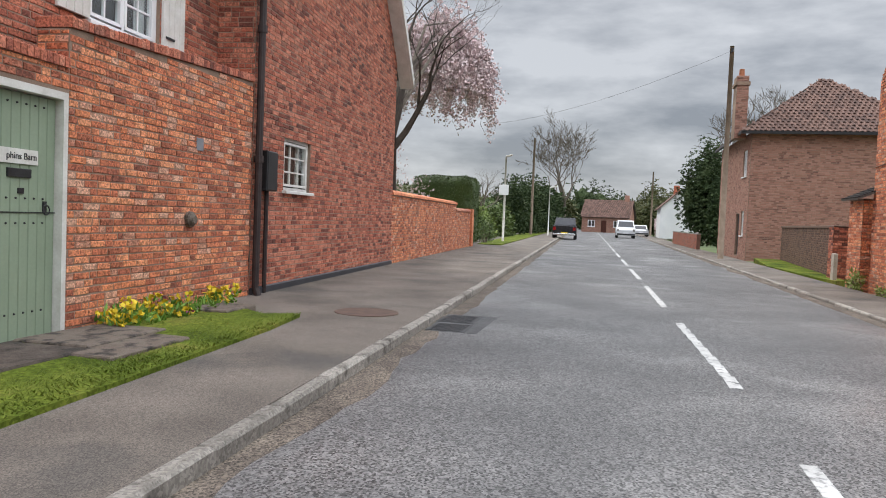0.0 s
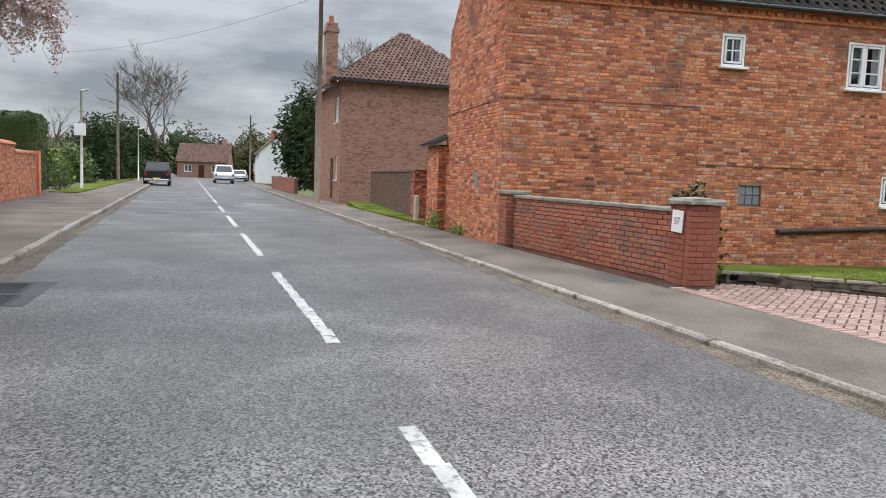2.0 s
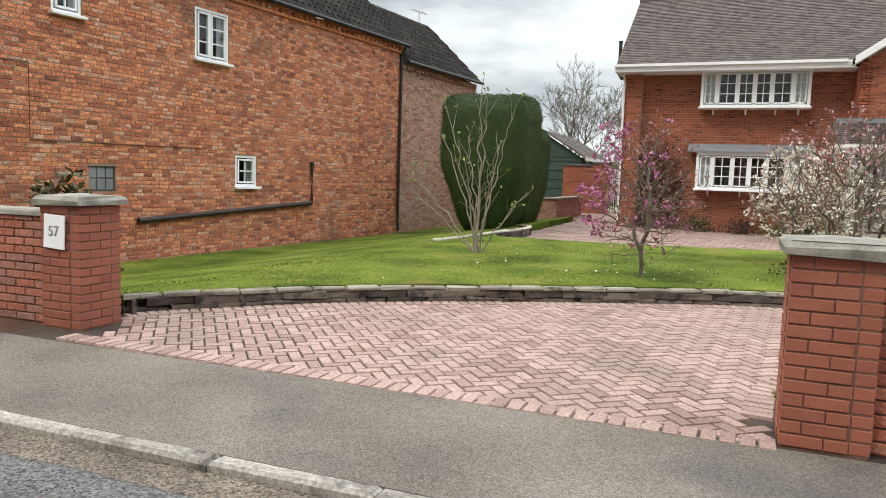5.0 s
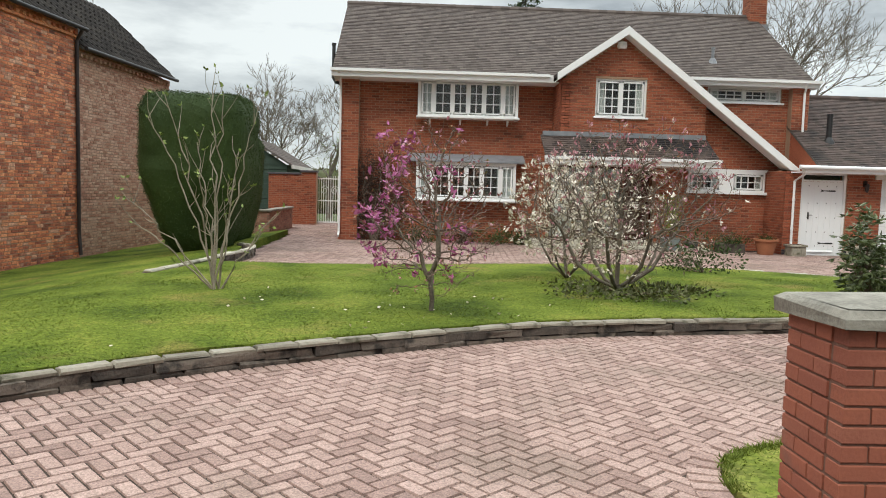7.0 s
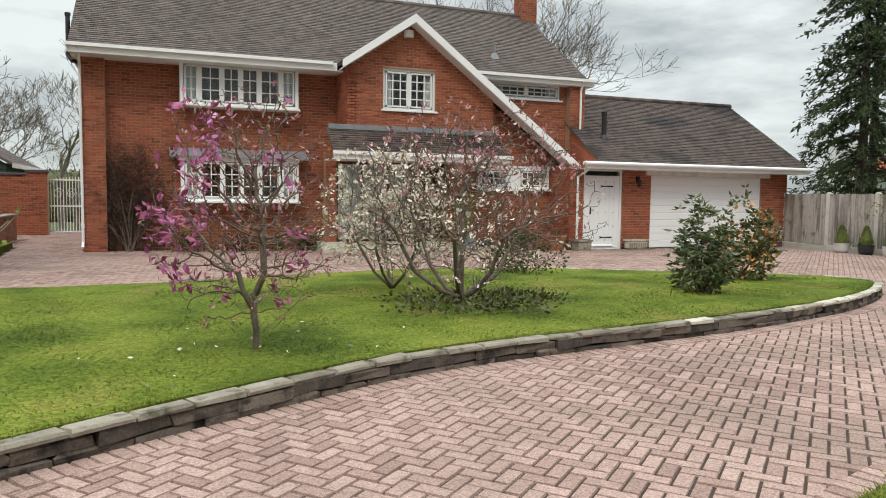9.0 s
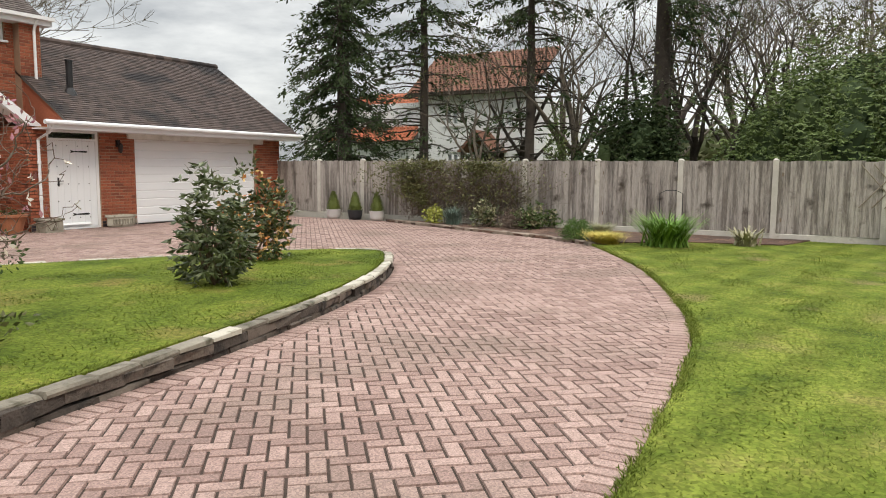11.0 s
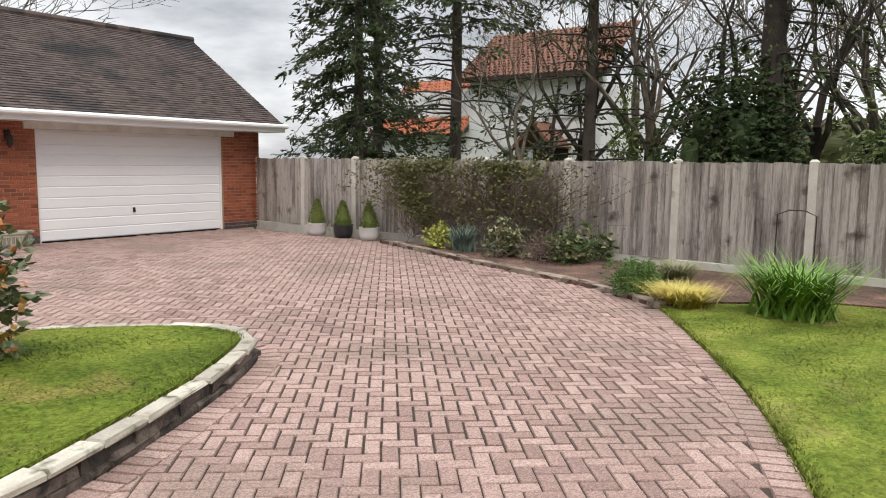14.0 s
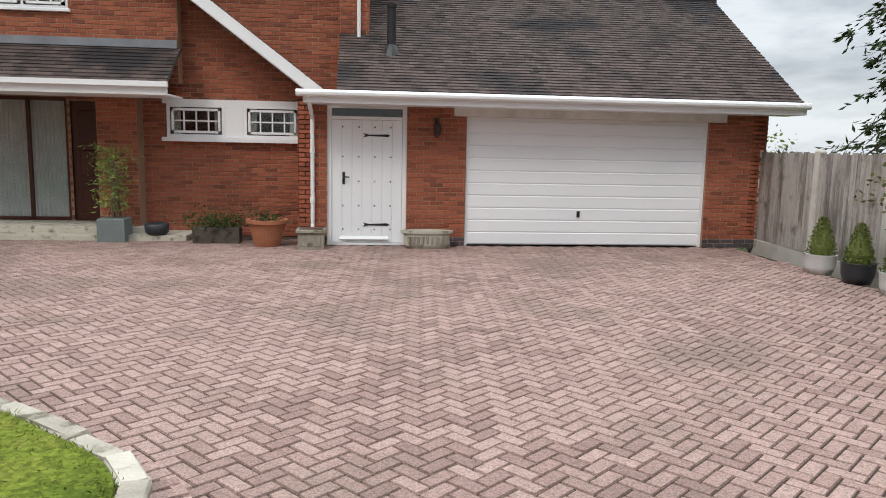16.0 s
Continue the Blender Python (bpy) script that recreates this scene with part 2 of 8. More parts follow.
M["green_door"] = mat("sage_green_paint", [(0.235, 0.30, 0.21), (0.29, 0.36, 0.255)], 0.55, 2, 40, 0.15)
M["black"] = mat("black_iron", [(0.012, 0.012, 0.013), (0.03, 0.03, 0.032)], 0.45, 6, 60, 0.2)
M["pipe"] = mat("dark_brown_pipe", [(0.025, 0.018, 0.018), (0.05, 0.035, 0.033)], 0.5, 5, 50, 0.2)
M["tile"] = mat("brown_plain_tile", [(0.026, 0.019, 0.018), (0.066, 0.047, 0.041), (0.108, 0.078, 0.068), (0.042, 0.031, 0.029)], 0.85, 0.8, 40, 0.5, "island", mixr=0.75, stain=((0.024, 0.02, 0.021), 0.9, 0.52))
M["tile_grey"] = mat("grey_brown_tile", [(0.058, 0.044, 0.039), (0.102, 0.080, 0.071), (0.14, 0.112, 0.099)], 0.85, 0.8, 40, 0.5, "island", mixr=0.8)
M["tile_dark"] = mat("dark_pantile", [(0.014, 0.012, 0.012), (0.030, 0.026, 0.024), (0.046, 0.04, 0.035)], 0.9, 0.8, 40, 0.5, "island", mixr=0.7, spec=0.15)
M["tile_red"] = mat("clay_pantile", [(0.075, 0.044, 0.037), (0.14, 0.08, 0.062), (0.185, 0.108, 0.085)], 0.85, 0.8, 40, 0.5, "island", mixr=0.8)
M["tile_orange"] = mat("orange_tile", [(0.36, 0.11, 0.055), (0.48, 0.16, 0.085)], 0.85, 0.8, 20, 0.5, "island")
M["fence"] = mat("weathered_fence_board", [(0.05, 0.042, 0.037), (0.21, 0.187, 0.17), (0.43, 0.39, 0.355), (0.15, 0.13, 0.115), (0.36, 0.315, 0.275)], 0.9, 9, 80, 0.6, "object", stain=((0.065, 0.052, 0.042), 3.2, 0.60), mixr=0.45, stretch=0.1)
M["concrete"] = mat("concrete_post", [(0.46, 0.43, 0.38), (0.64, 0.61, 0.55)], 0.9, 4, 60, 0.5, stain=((0.33, 0.29, 0.24), 4, 0.58))
M["cap"] = mat("weathered_coping", [(0.13, 0.12, 0.10), (0.25, 0.235, 0.20), (0.33, 0.31, 0.26)], 0.93, 5, 50, 0.8, stain=((0.25, 0.21, 0.06), 5, 0.66), bumpd=0.008)
M["bark"] = mat("grey_bark", [(0.07, 0.055, 0.045), (0.15, 0.125, 0.10), (0.22, 0.19, 0.15)], 0.95, 5, 40, 1.0, bumpd=0.01)
M["bark_dark"] = mat("dark_bark", [(0.035, 0.028, 0.022), (0.075, 0.06, 0.048)], 0.95, 5, 40, 1.0, bumpd=0.01)
M["twig"] = mat("brown_twig", [(0.10, 0.07, 0.055), (0.19, 0.14, 0.11)], 0.9, 4, 30, 0.4)
M["wire"] = mat("cable_black", [(0.02, 0.02, 0.02), (0.03, 0.03, 0.03)], 0.6, 4, 30, 0)


def leafmat(name, cols, rough=0.55):
    return mat(name, cols, rough, 1.0, 12, 0, "island", spec=0.3)


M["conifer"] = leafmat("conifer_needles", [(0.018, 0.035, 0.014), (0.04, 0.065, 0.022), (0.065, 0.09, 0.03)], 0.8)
M["hedge"] = leafmat("clipped_yew", [(0.014, 0.030, 0.007), (0.032, 0.058, 0.012), (0.058, 0.092, 0.02)], 0.75)
M["gate_leaf"] = leafmat("hedge_leaf", [(0.03, 0.05, 0.012), (0.06, 0.095, 0.025), (0.10, 0.14, 0.04)], 0.5)
M["laurel"] = leafmat("laurel_leaf", [(0.065, 0.098, 0.028), (0.13, 0.185, 0.058), (0.21, 0.27, 0.10)], 0.38)
M["rhodo"] = leafmat("rhododendron_leaf", [(0.032, 0.046, 0.017), (0.085, 0.11, 0.045), (0.17, 0.19, 0.095)], 0.3)
M["tips"] = leafmat("camellia_flower", [(0.42, 0.05, 0.035), (0.50, 0.22, 0.07), (0.62, 0.42, 0.18), (0.68, 0.60, 0.40)])
M["spring"] = leafmat("spring_leaf", [(0.12, 0.17, 0.035), (0.19, 0.26, 0.06), (0.26, 0.30, 0.10)])
M["feathery"] = leafmat("feathery_green_leaf", [(0.035, 0.075, 0.015), (0.07, 0.14, 0.025), (0.12, 0.20, 0.04)])
M["strap"] = leafmat("bright_green_leaf", [(0.08, 0.17, 0.025), (0.14, 0.27, 0.04), (0.22, 0.36, 0.07)])
M["lime"] = leafmat("lime_leaf", [(0.16, 0.19, 0.03), (0.32, 0.34, 0.06), (0.45, 0.44, 0.12)])
M["golden"] = leafmat("golden_leaf", [(0.42, 0.33, 0.06), (0.60, 0.50, 0.12), (0.66, 0.58, 0.20)])
M["ivy"] = leafmat("dull_climber_leaf", [(0.04, 0.052, 0.018), (0.09, 0.10, 0.036), (0.15, 0.14, 0.06)])
M["climber"] = leafmat("olive_climber_leaf", [(0.075, 0.08, 0.028), (0.13, 0.135, 0.05), (0.20, 0.185, 0.085)])
M["bronze"] = leafmat("bronze_green_leaf", [(0.035, 0.035, 0.016), (0.085, 0.075, 0.03), (0.15, 0.09, 0.05)], 0.45)
M["reddish"] = leafmat("bronze_leaf", [(0.10, 0.10, 0.03), (0.16, 0.15, 0.05), (0.34, 0.13, 0.08), (0.46, 0.36, 0.24)])
M["purple"] = leafmat("magenta_petal", [(0.22, 0.035, 0.11), (0.36, 0.085, 0.22), (0.50, 0.22, 0.37)])
M["pinkbud"] = leafmat("dusky_pink_bud", [(0.25, 0.08, 0.11), (0.40, 0.17, 0.20), (0.52, 0.32, 0.32)])
M["variegated"] = leafmat("cream_edged_leaf", [(0.10, 0.12, 0.04), (0.30, 0.28, 0.16), (0.42, 0.38, 0.26)])
M["cream"] = leafmat("cream_petal", [(0.55, 0.47, 0.38), (0.70, 0.63, 0.54), (0.78, 0.74, 0.67)])
M["cherry"] = leafmat("pale_pink_petal", [(0.54, 0.40, 0.40), (0.68, 0.55, 0.55), (0.76, 0.67, 0.66)])
M["yellow"] = leafmat("yellow_petal", [(0.62, 0.42, 0.02), (0.80, 0.62, 0.05)])
M["pale_tuft"] = leafmat("pale_grey_green_leaf", [(0.15, 0.16, 0.07), (0.27, 0.27, 0.14), (0.36, 0.35, 0.21)])
M["blueleaf"] = leafmat("blue_green_leaf", [(0.10, 0.15, 0.12), (0.17, 0.23, 0.19)])
M["render"] = mat("white_render", [(0.66, 0.67, 0.68), (0.78, 0.78, 0.78)], 0.85, 1, 30, 0.2)
M["terracotta"] = mat("terracotta", [(0.30, 0.11, 0.055), (0.42, 0.17, 0.09)], 0.85, 5, 50, 0.3)
M["mahogany"] = mat("mahogany_door", [(0.055, 0.016, 0.010), (0.10, 0.03, 0.018)], 0.4, 3, 30, 0.2)
M["curtain"] = mat("pale_curtain", [(0.68, 0.68, 0.66), (0.82, 0.82, 0.80)], 0.9, 6, 40, 0.2)
# indoor dimness put into the colour; roof decks use it too
M["inside"] = mat("painted_dim_inside", [(0.10, 0.09, 0.08), (0.14, 0.13, 0.12)], 0.9, 1, 10, 0)
M["lead"] = mat("lead_flashing", [(0.17, 0.18, 0.20), (0.27, 0.28, 0.30)], 0.5, 4, 40, 0.3)
M["slate_pot"] = mat("dark_glazed_pot", [(0.025, 0.027, 0.032), (0.05, 0.052, 0.06)], 0.4, 4, 40, 0.1)
M["grey_pot"] = mat("grey_green_planter", [(0.14, 0.17, 0.165), (0.19, 0.22, 0.21)], 0.7, 4, 40, 0.2)
M["white_pot"] = mat("white_pot", [(0.60, 0.60, 0.59), (0.74, 0.74, 0.73)], 0.6, 4, 40, 0.2)
M["paint_line"] = mat("worn_road_paint", [(0.34, 0.34, 0.33), (0.55, 0.55, 0.53)], 0.8, 6, 90, 0.6, stain=((0.15, 0.15, 0.15), 16, 0.54))
M["car_black"] = mat("black_car_paint", [(0.010, 0.010, 0.012), (0.018, 0.018, 0.02)], 0.2, 2, 10, 0, spec=0.6)
M["car_white"] = mat("white_car_paint", [(0.62, 0.63, 0.65), (0.70, 0.70, 0.72)], 0.25, 2, 10, 0, spec=0.6)
M["tyre"] = mat("tyre_rubber", [(0.015, 0.015, 0.015), (0.03, 0.03, 0.03)], 0.85, 8, 40, 0.2)
M["shed_green"] = mat("dark_green_boards", [(0.035, 0.065, 0.05), (0.055, 0.09, 0.07)], 0.75, 3, 40, 0.3)
M["wood"] = mat("old_wood", [(0.16, 0.115, 0.08), (0.27, 0.205, 0.15)], 0.85, 4, 40, 0.5)
M["lamp_red"] = mat("red_lens", [(0.25, 0.01, 0.01), (0.35, 0.02, 0.02)], 0.2, 4, 20, 0)
M["chrome"] = mat("bright_metal", [(0.5, 0.5, 0.5), (0.6, 0.6, 0.6)], 0.25, 4, 20, 0, metal=1.0)
M["glass"] = bpy.data.materials.new("window_glass")
M["glass"].use_nodes = True
gb = M["glass"].node_tree.nodes["Principled BSDF"]
gb.inputs["Base Color"].default_value = (0.85, 0.90, 0.90, 1)
gb.inputs["Roughness"].default_value, gb.inputs["Transmission Weight"].default_value, gb.inputs["IOR"].default_value = 0.02, 1.0, 1.45

# ---- mesh helpers ----


class Geo:
    """Collects faces for one mesh."""

    def __init__(self):
        self.v, self.f = [], []

    def add(self, vs, fs):
        k = len(self.v)
        self.v.extend(vs)
        self.f.extend([tuple(i + k for i in f) for f in fs])

    def box(self, x0, y0, z0, x1, y1, z1, m=None):
        vs = [(x0, y0, z0), (x1, y0, z0), (x1, y1, z0), (x0, y1, z0), (x0, y0, z1), (x1, y0, z1), (x1, y1, z1), (x0, y1, z1)]
        if m is not None:
            vs = [tuple(m @ Vector(p)) for p in vs]
        self.add(vs, [(0, 3, 2, 1), (4, 5, 6, 7), (0, 1, 5, 4), (1, 2, 6, 5), (2, 3, 7, 6), (3, 0, 4, 7)])
        return self

    def chamfer(self, x0, y0, z0, x1, y1, z1, c=0.005, m=None, jit=0.0):
        """A block with its upper edges taken off."""
        j = lambda: random.uniform(-jit, jit)
        vs = [(x0, y0, z0), (x1, y0, z0), (x1, y1, z0), (x0, y1, z0), (x0, y0, z1 - c), (x1, y0, z1 - c), (x1, y1, z1 - c), (x0, y1, z1 - c),
              (x0 + c, y0 + c, z1), (x1 - c, y0 + c, z1), (x1 - c, y1 - c, z1), (x0 + c, y1 - c, z1)]
        if jit:
            vs = [(a + j(), b + j(), e + j()) for a, b, e in vs]
        if m is not None:
            vs = [tuple(m @ Vector(p)) for p in vs]
        self.add(vs, [(0, 3, 2, 1), (0, 1, 5, 4), (1, 2, 6, 5), (2, 3, 7, 6), (3, 0, 4, 7), (4, 5, 9, 8), (5, 6, 10, 9), (6, 7, 11, 10), (7, 4, 8, 11), (8, 9, 10, 11)])
        return self

    def prism(self, pts, a, b):
        """A flat outline swept from offset a to offset b (3D vectors)."""
        n = len(pts)
        vs = [tuple(Vector(p) + Vector(a)) for p in pts] + [tuple(Vector(p) + Vector(b)) for p in pts]
        self.add(vs, [tuple(range(n - 1, -1, -1)), tuple(range(n, 2 * n))] + [(i, (i + 1) % n, n + (i + 1) % n, n + i) for i in range(n)])
        return self

    def tube(self, pts, radii, n=8, cap=True):
        pts = [Vector(p) for p in pts]
        k = len(self.v)
        for i, p in enumerate(pts):
            d = (pts[min(i + 1, len(pts) - 1)] - pts[max(i - 1, 0)]).normalized()
            s = d.cross(Vector((0.3, 0.2, 1) if abs(d.z) < 0.9 else (1, 0.1, 0))).normalized()
            u = s.cross(d)
            r = radii[i] if isinstance(radii, (list, tuple)) else radii
            for a in range(n):
                t = 2 * math.pi * a / n
                self.v.append(tuple(p + r * (math.cos(t) * s + math.sin(t) * u)))
        for i in range(len(pts) - 1):
            for a in range(n):
                b = (a + 1) % n
                self.f.append((k + i * n + a, k + i * n + b, k + (i + 1) * n + b, k + (i + 1) * n + a))
        if cap:
            self.f.append(tuple(k + a for a in range(n)))
            self.f.append(tuple(k + (len(pts) - 1) * n + a for a in range(n - 1, -1, -1)))
        return self

    def lathe(self, prof, x=0, y=0, n=20):
        """Rings (radius, z) round an upright axis."""
        k = len(self.v)
        for r, z in prof:
            for a in range(n):
                t = 2 * math.pi * a / n
                self.v.append((x + r * math.cos(t), y + r * math.sin(t), z))
        for i in range(len(prof) - 1):
            for a in range(n):
                b = (a + 1) % n
                self.f.append((k + i * n + a, k + i * n + b, k + (i + 1) * n + b, k + (i + 1) * n + a))
        self.f.append(tuple(k + a for a in range(n - 1, -1, -1)))
        self.f.append(tuple(k + (len(prof) - 1) * n + a for a in range(n)))
        return self


def part(name, g, material, parent=None, label="", kind="", smooth=False):
    me = bpy.data.meshes.new(name)
    me.from_pydata(g.v, [], g.f)
    me.materials.append(M[material])
    if smooth:
        me.polygons.foreach_set("use_smooth", [True] * len(me.polygons))
    ob = new(name, me)
    if parent is not None:
        ob.parent = parent
    if label or kind:
        tagged(ob, label, kind=kind)
    return ob


def thing(name, label, category, group="", kind="", m=None):
    e = new(name)
    e.empty_display_size = 0.2
    if m is not None:
        e.matrix_basis = m
    return tagged(e, label, category, group, kind)


def piece(name, me, parent, m):
    ob = new(name, me)
    ob.parent = parent
    ob.matrix_basis = m
    return ob


def bricks(g, u0, u1, z0, z1, holes=(), top=None, L=0.225, H=0.075, joint=0.012, proud=0.009, bond="stretcher", old=False):
    """Bricks of one face, proud of the wall: u along, front at y = 0, looking to -y. top: the height of a sloping top at u."""
    rng = random.Random(int(u1 * 100) + int(z1 * 37))
    row, z = 0, z0
    while z < z1 - 0.03:
        zt = min(z + H, z1)
        l = L if bond == "stretcher" or row % 2 == 0 else L / 2
        u = u0 - (l / 2 if row % 2 else 0)
        while u < u1 - 0.02:
            if old:
                l = L * (rng.uniform(0.86, 1.12) if rng.random() < 0.72 else rng.uniform(0.46, 0.62))
            a, b = max(u, u0), min(u + l, u1)
            u += l
            if b - a < 0.03:
                continue
            mid = (a + b) / 2
            if top is not None and zt > top(mid):
                continue
            segs = [(a, b)]
            for h in holes:
                if h[2] < zt - 0.02 and h[3] > z + 0.02:
                    segs = [s for p, q in segs for s in ((p, min(q, h[0])), (max(p, h[1]), q)) if s[1] - s[0] > 0.03]
            for p, q in segs:
                d = proud + rng.uniform(-0.003, 0.004)
                j = joint / 2
                x0, x1, y0, y1 = p + j, q - j, z + j + rng.uniform(-0.001, 0.001), zt - j + rng.uniform(-0.001, 0.001)
                c = 0.004
                if old:
                    # worn faces in wavering courses
                    d = 0.0055 + rng.uniform(-0.003, 0.005)
                    wv = 0.009 * noise.noise(Vector((mid * 0.6, row * 0.25, 7.0))) + rng.uniform(-0.003, 0.003)
                    y0, y1 = y0 + wv + rng.uniform(-0.002, 0.002), y1 + wv + rng.uniform(-0.003, 0.001)
                    c = rng.uniform(0.003, 0.007)
                g.add([(x0, 0, y0), (x1, 0, y0), (x1, 0, y1), (x0, 0, y1), (x0 + c, -d, y0 + c), (x1 - c, -d, y0 + c), (x1 - c, -d, y1 - c), (x0 + c, -d, y1 - c)],
                      [(4, 5, 6, 7), (0, 1, 5, 4), (1, 2, 6, 5), (2, 3, 7, 6), (3, 0, 4, 7)])
        z += H
        row += 1


def placed(g, m):
    if m is not None:
        g.v = [tuple(m @ Vector(p)) for p in g.v]
    return g


def panel(u0, u1, z0, z1, holes, thick):
    """A wall with its openings as one joined body."""
    g, ids = Geo(), {}
    us = sorted({u0, u1, *[min(max(q, u0), u1) for h in holes for q in h[:2]]})
    zs = sorted({z0, z1, *[min(max(q, z0), z1) for h in holes for q in h[2:4]]})

    def vid(i, y, k):
        if (i, y, k) not in ids:
            ids[(i, y, k)] = len(g.v)
            g.v.append((us[i], thick if y else 0.0, zs[k]))
        return ids[(i, y, k)]

    def solid(i, k):
        if not (0 <= i < len(us) - 1 and 0 <= k < len(zs) - 1):
            return False
        u, z = (us[i] + us[i + 1]) / 2, (zs[k] + zs[k + 1]) / 2
        return not any(h[0] < u < h[1] and h[2] < z < h[3] for h in holes)
    for i in range(len(us) - 1):
        for k in range(len(zs) - 1):
            if not solid(i, k):
                continue
            g.f.append((vid(i, 0, k), vid(i + 1, 0, k), vid(i + 1, 0, k + 1), vid(i, 0, k + 1)))
            g.f.append((vid(i, 1, k + 1), vid(i + 1, 1, k + 1), vid(i + 1, 1, k), vid(i, 1, k)))
            for di, dk, a, b in ((-1, 0, (i, k + 1), (i, k)), (1, 0, (i + 1, k), (i + 1, k + 1)), (0, -1, (i, k), (i + 1, k)), (0, 1, (i + 1, k + 1), (i, k + 1))):
                if not solid(i + di, k + dk):
                    g.f.append((vid(a[0], 1, a[1]), vid(b[0], 1, b[1]), vid(b[0], 0, b[1]), vid(a[0], 0, a[1])))
    return g


def brick_wall(parent, m, u0, u1, z0, z1, holes=(), thick=0.25, brick="brick_new", mortar="mortar_red", name="wall", gable=None, bond="stretcher", H=0.075, label=""):
    """A wall with its openings and, on its front, its bricks. gable: outline points (u, z) above z1."""
    g = panel(u0, u1, z0, z1, [(*h[:3], min(h[3], z1)) for h in holes], thick)
    top = None
    zt = z1
    if gable:
        polys = gable if isinstance(gable[0], list) else [gable]
        for poly in polys:
            g.prism([(u, 0, z) for u, z in poly], (0, 0, 0), (0, thick, 0))
        zs = [p[1] for poly in polys for p in poly]
        best = {}
        for poly in polys:
            for u, z in poly:
                best[u] = max(best.get(u, -9), z)
        o = sorted(best.items())
        top = lambda u: float(np.interp(u, [p[0] for p in o], [p[1] for p in o]))
        zt = max(zs)
    w = part(name, placed(g, m), mortar, parent, label)
    g = Geo()
    bricks(g, u0, u1, z0, zt, holes, top, bond=bond, H=H, old=brick not in ("brick_new", "brick_blue"))
    part("bricks", placed(g, m), brick, w, kind="stuff")
    return w


def tiles(parent, m, w, length, slope, material, name="roof", tw=0.165, gauge=0.10, thick=0.012, clip=None, deck=0.06, label=""):
    """A tiled slope: u along the eaves, rising to +y from the origin at slope degrees. clip: (u, s) inside test."""
    c, s = math.cos(radians(slope)), math.sin(radians(slope))
    rot = (m if m is not None else Matrix()) @ Matrix.Rotation(radians(slope), 4, "X")
    g = Geo()
    rng = random.Random(int(w * 100))
    rows = int(length / gauge)
    for r in range(rows):
        y = r * gauge
        n = int(w / tw) + 1
        for i in range(n + 1):
            u = i * tw - (tw / 2 if r % 2 else 0)
            a, b = max(0, u + 0.0015), min(w, u + tw - 0.0015)
            if b - a < 0.02 or (clip and not clip((a + b) / 2, y + gauge / 2)):
                continue
            h = thick * 0.6 + rng.uniform(0, 0.004)
            if tw >= 0.2 and gauge >= 0.24 and b - a > 0.1:
                # a pantile: a broad roll beside a shallow trough
                k = len(g.v)
                for q, rise in ((0.0, 0.02), (0.16, 0.052), (0.36, 0.052), (0.55, 0.012), (0.8, 0.0), (1.0, 0.018)):
                    x = a + (b - a) * q
                    g.v += [(x, y, rise - 0.012), (x, y, rise + h + 0.012), (x, y + gauge + 0.02, rise + 0.002)]
                for e in range(5):
                    o = k + 3 * e
                    g.f += [(o, o + 3, o + 4, o + 1), (o + 1, o + 4, o + 5, o + 2)]
                continue
            g.add([(a, y, 0.0), (b, y, 0.0), (a, y, h + 0.012), (b, y, h + 0.012), (a, y + gauge + 0.01, 0.006), (b, y + gauge + 0.01, 0.006)],
                  [(0, 1, 3, 2), (2, 3, 5, 4), (0, 2, 4), (1, 5, 3)])
    return placed(g, rot), rot


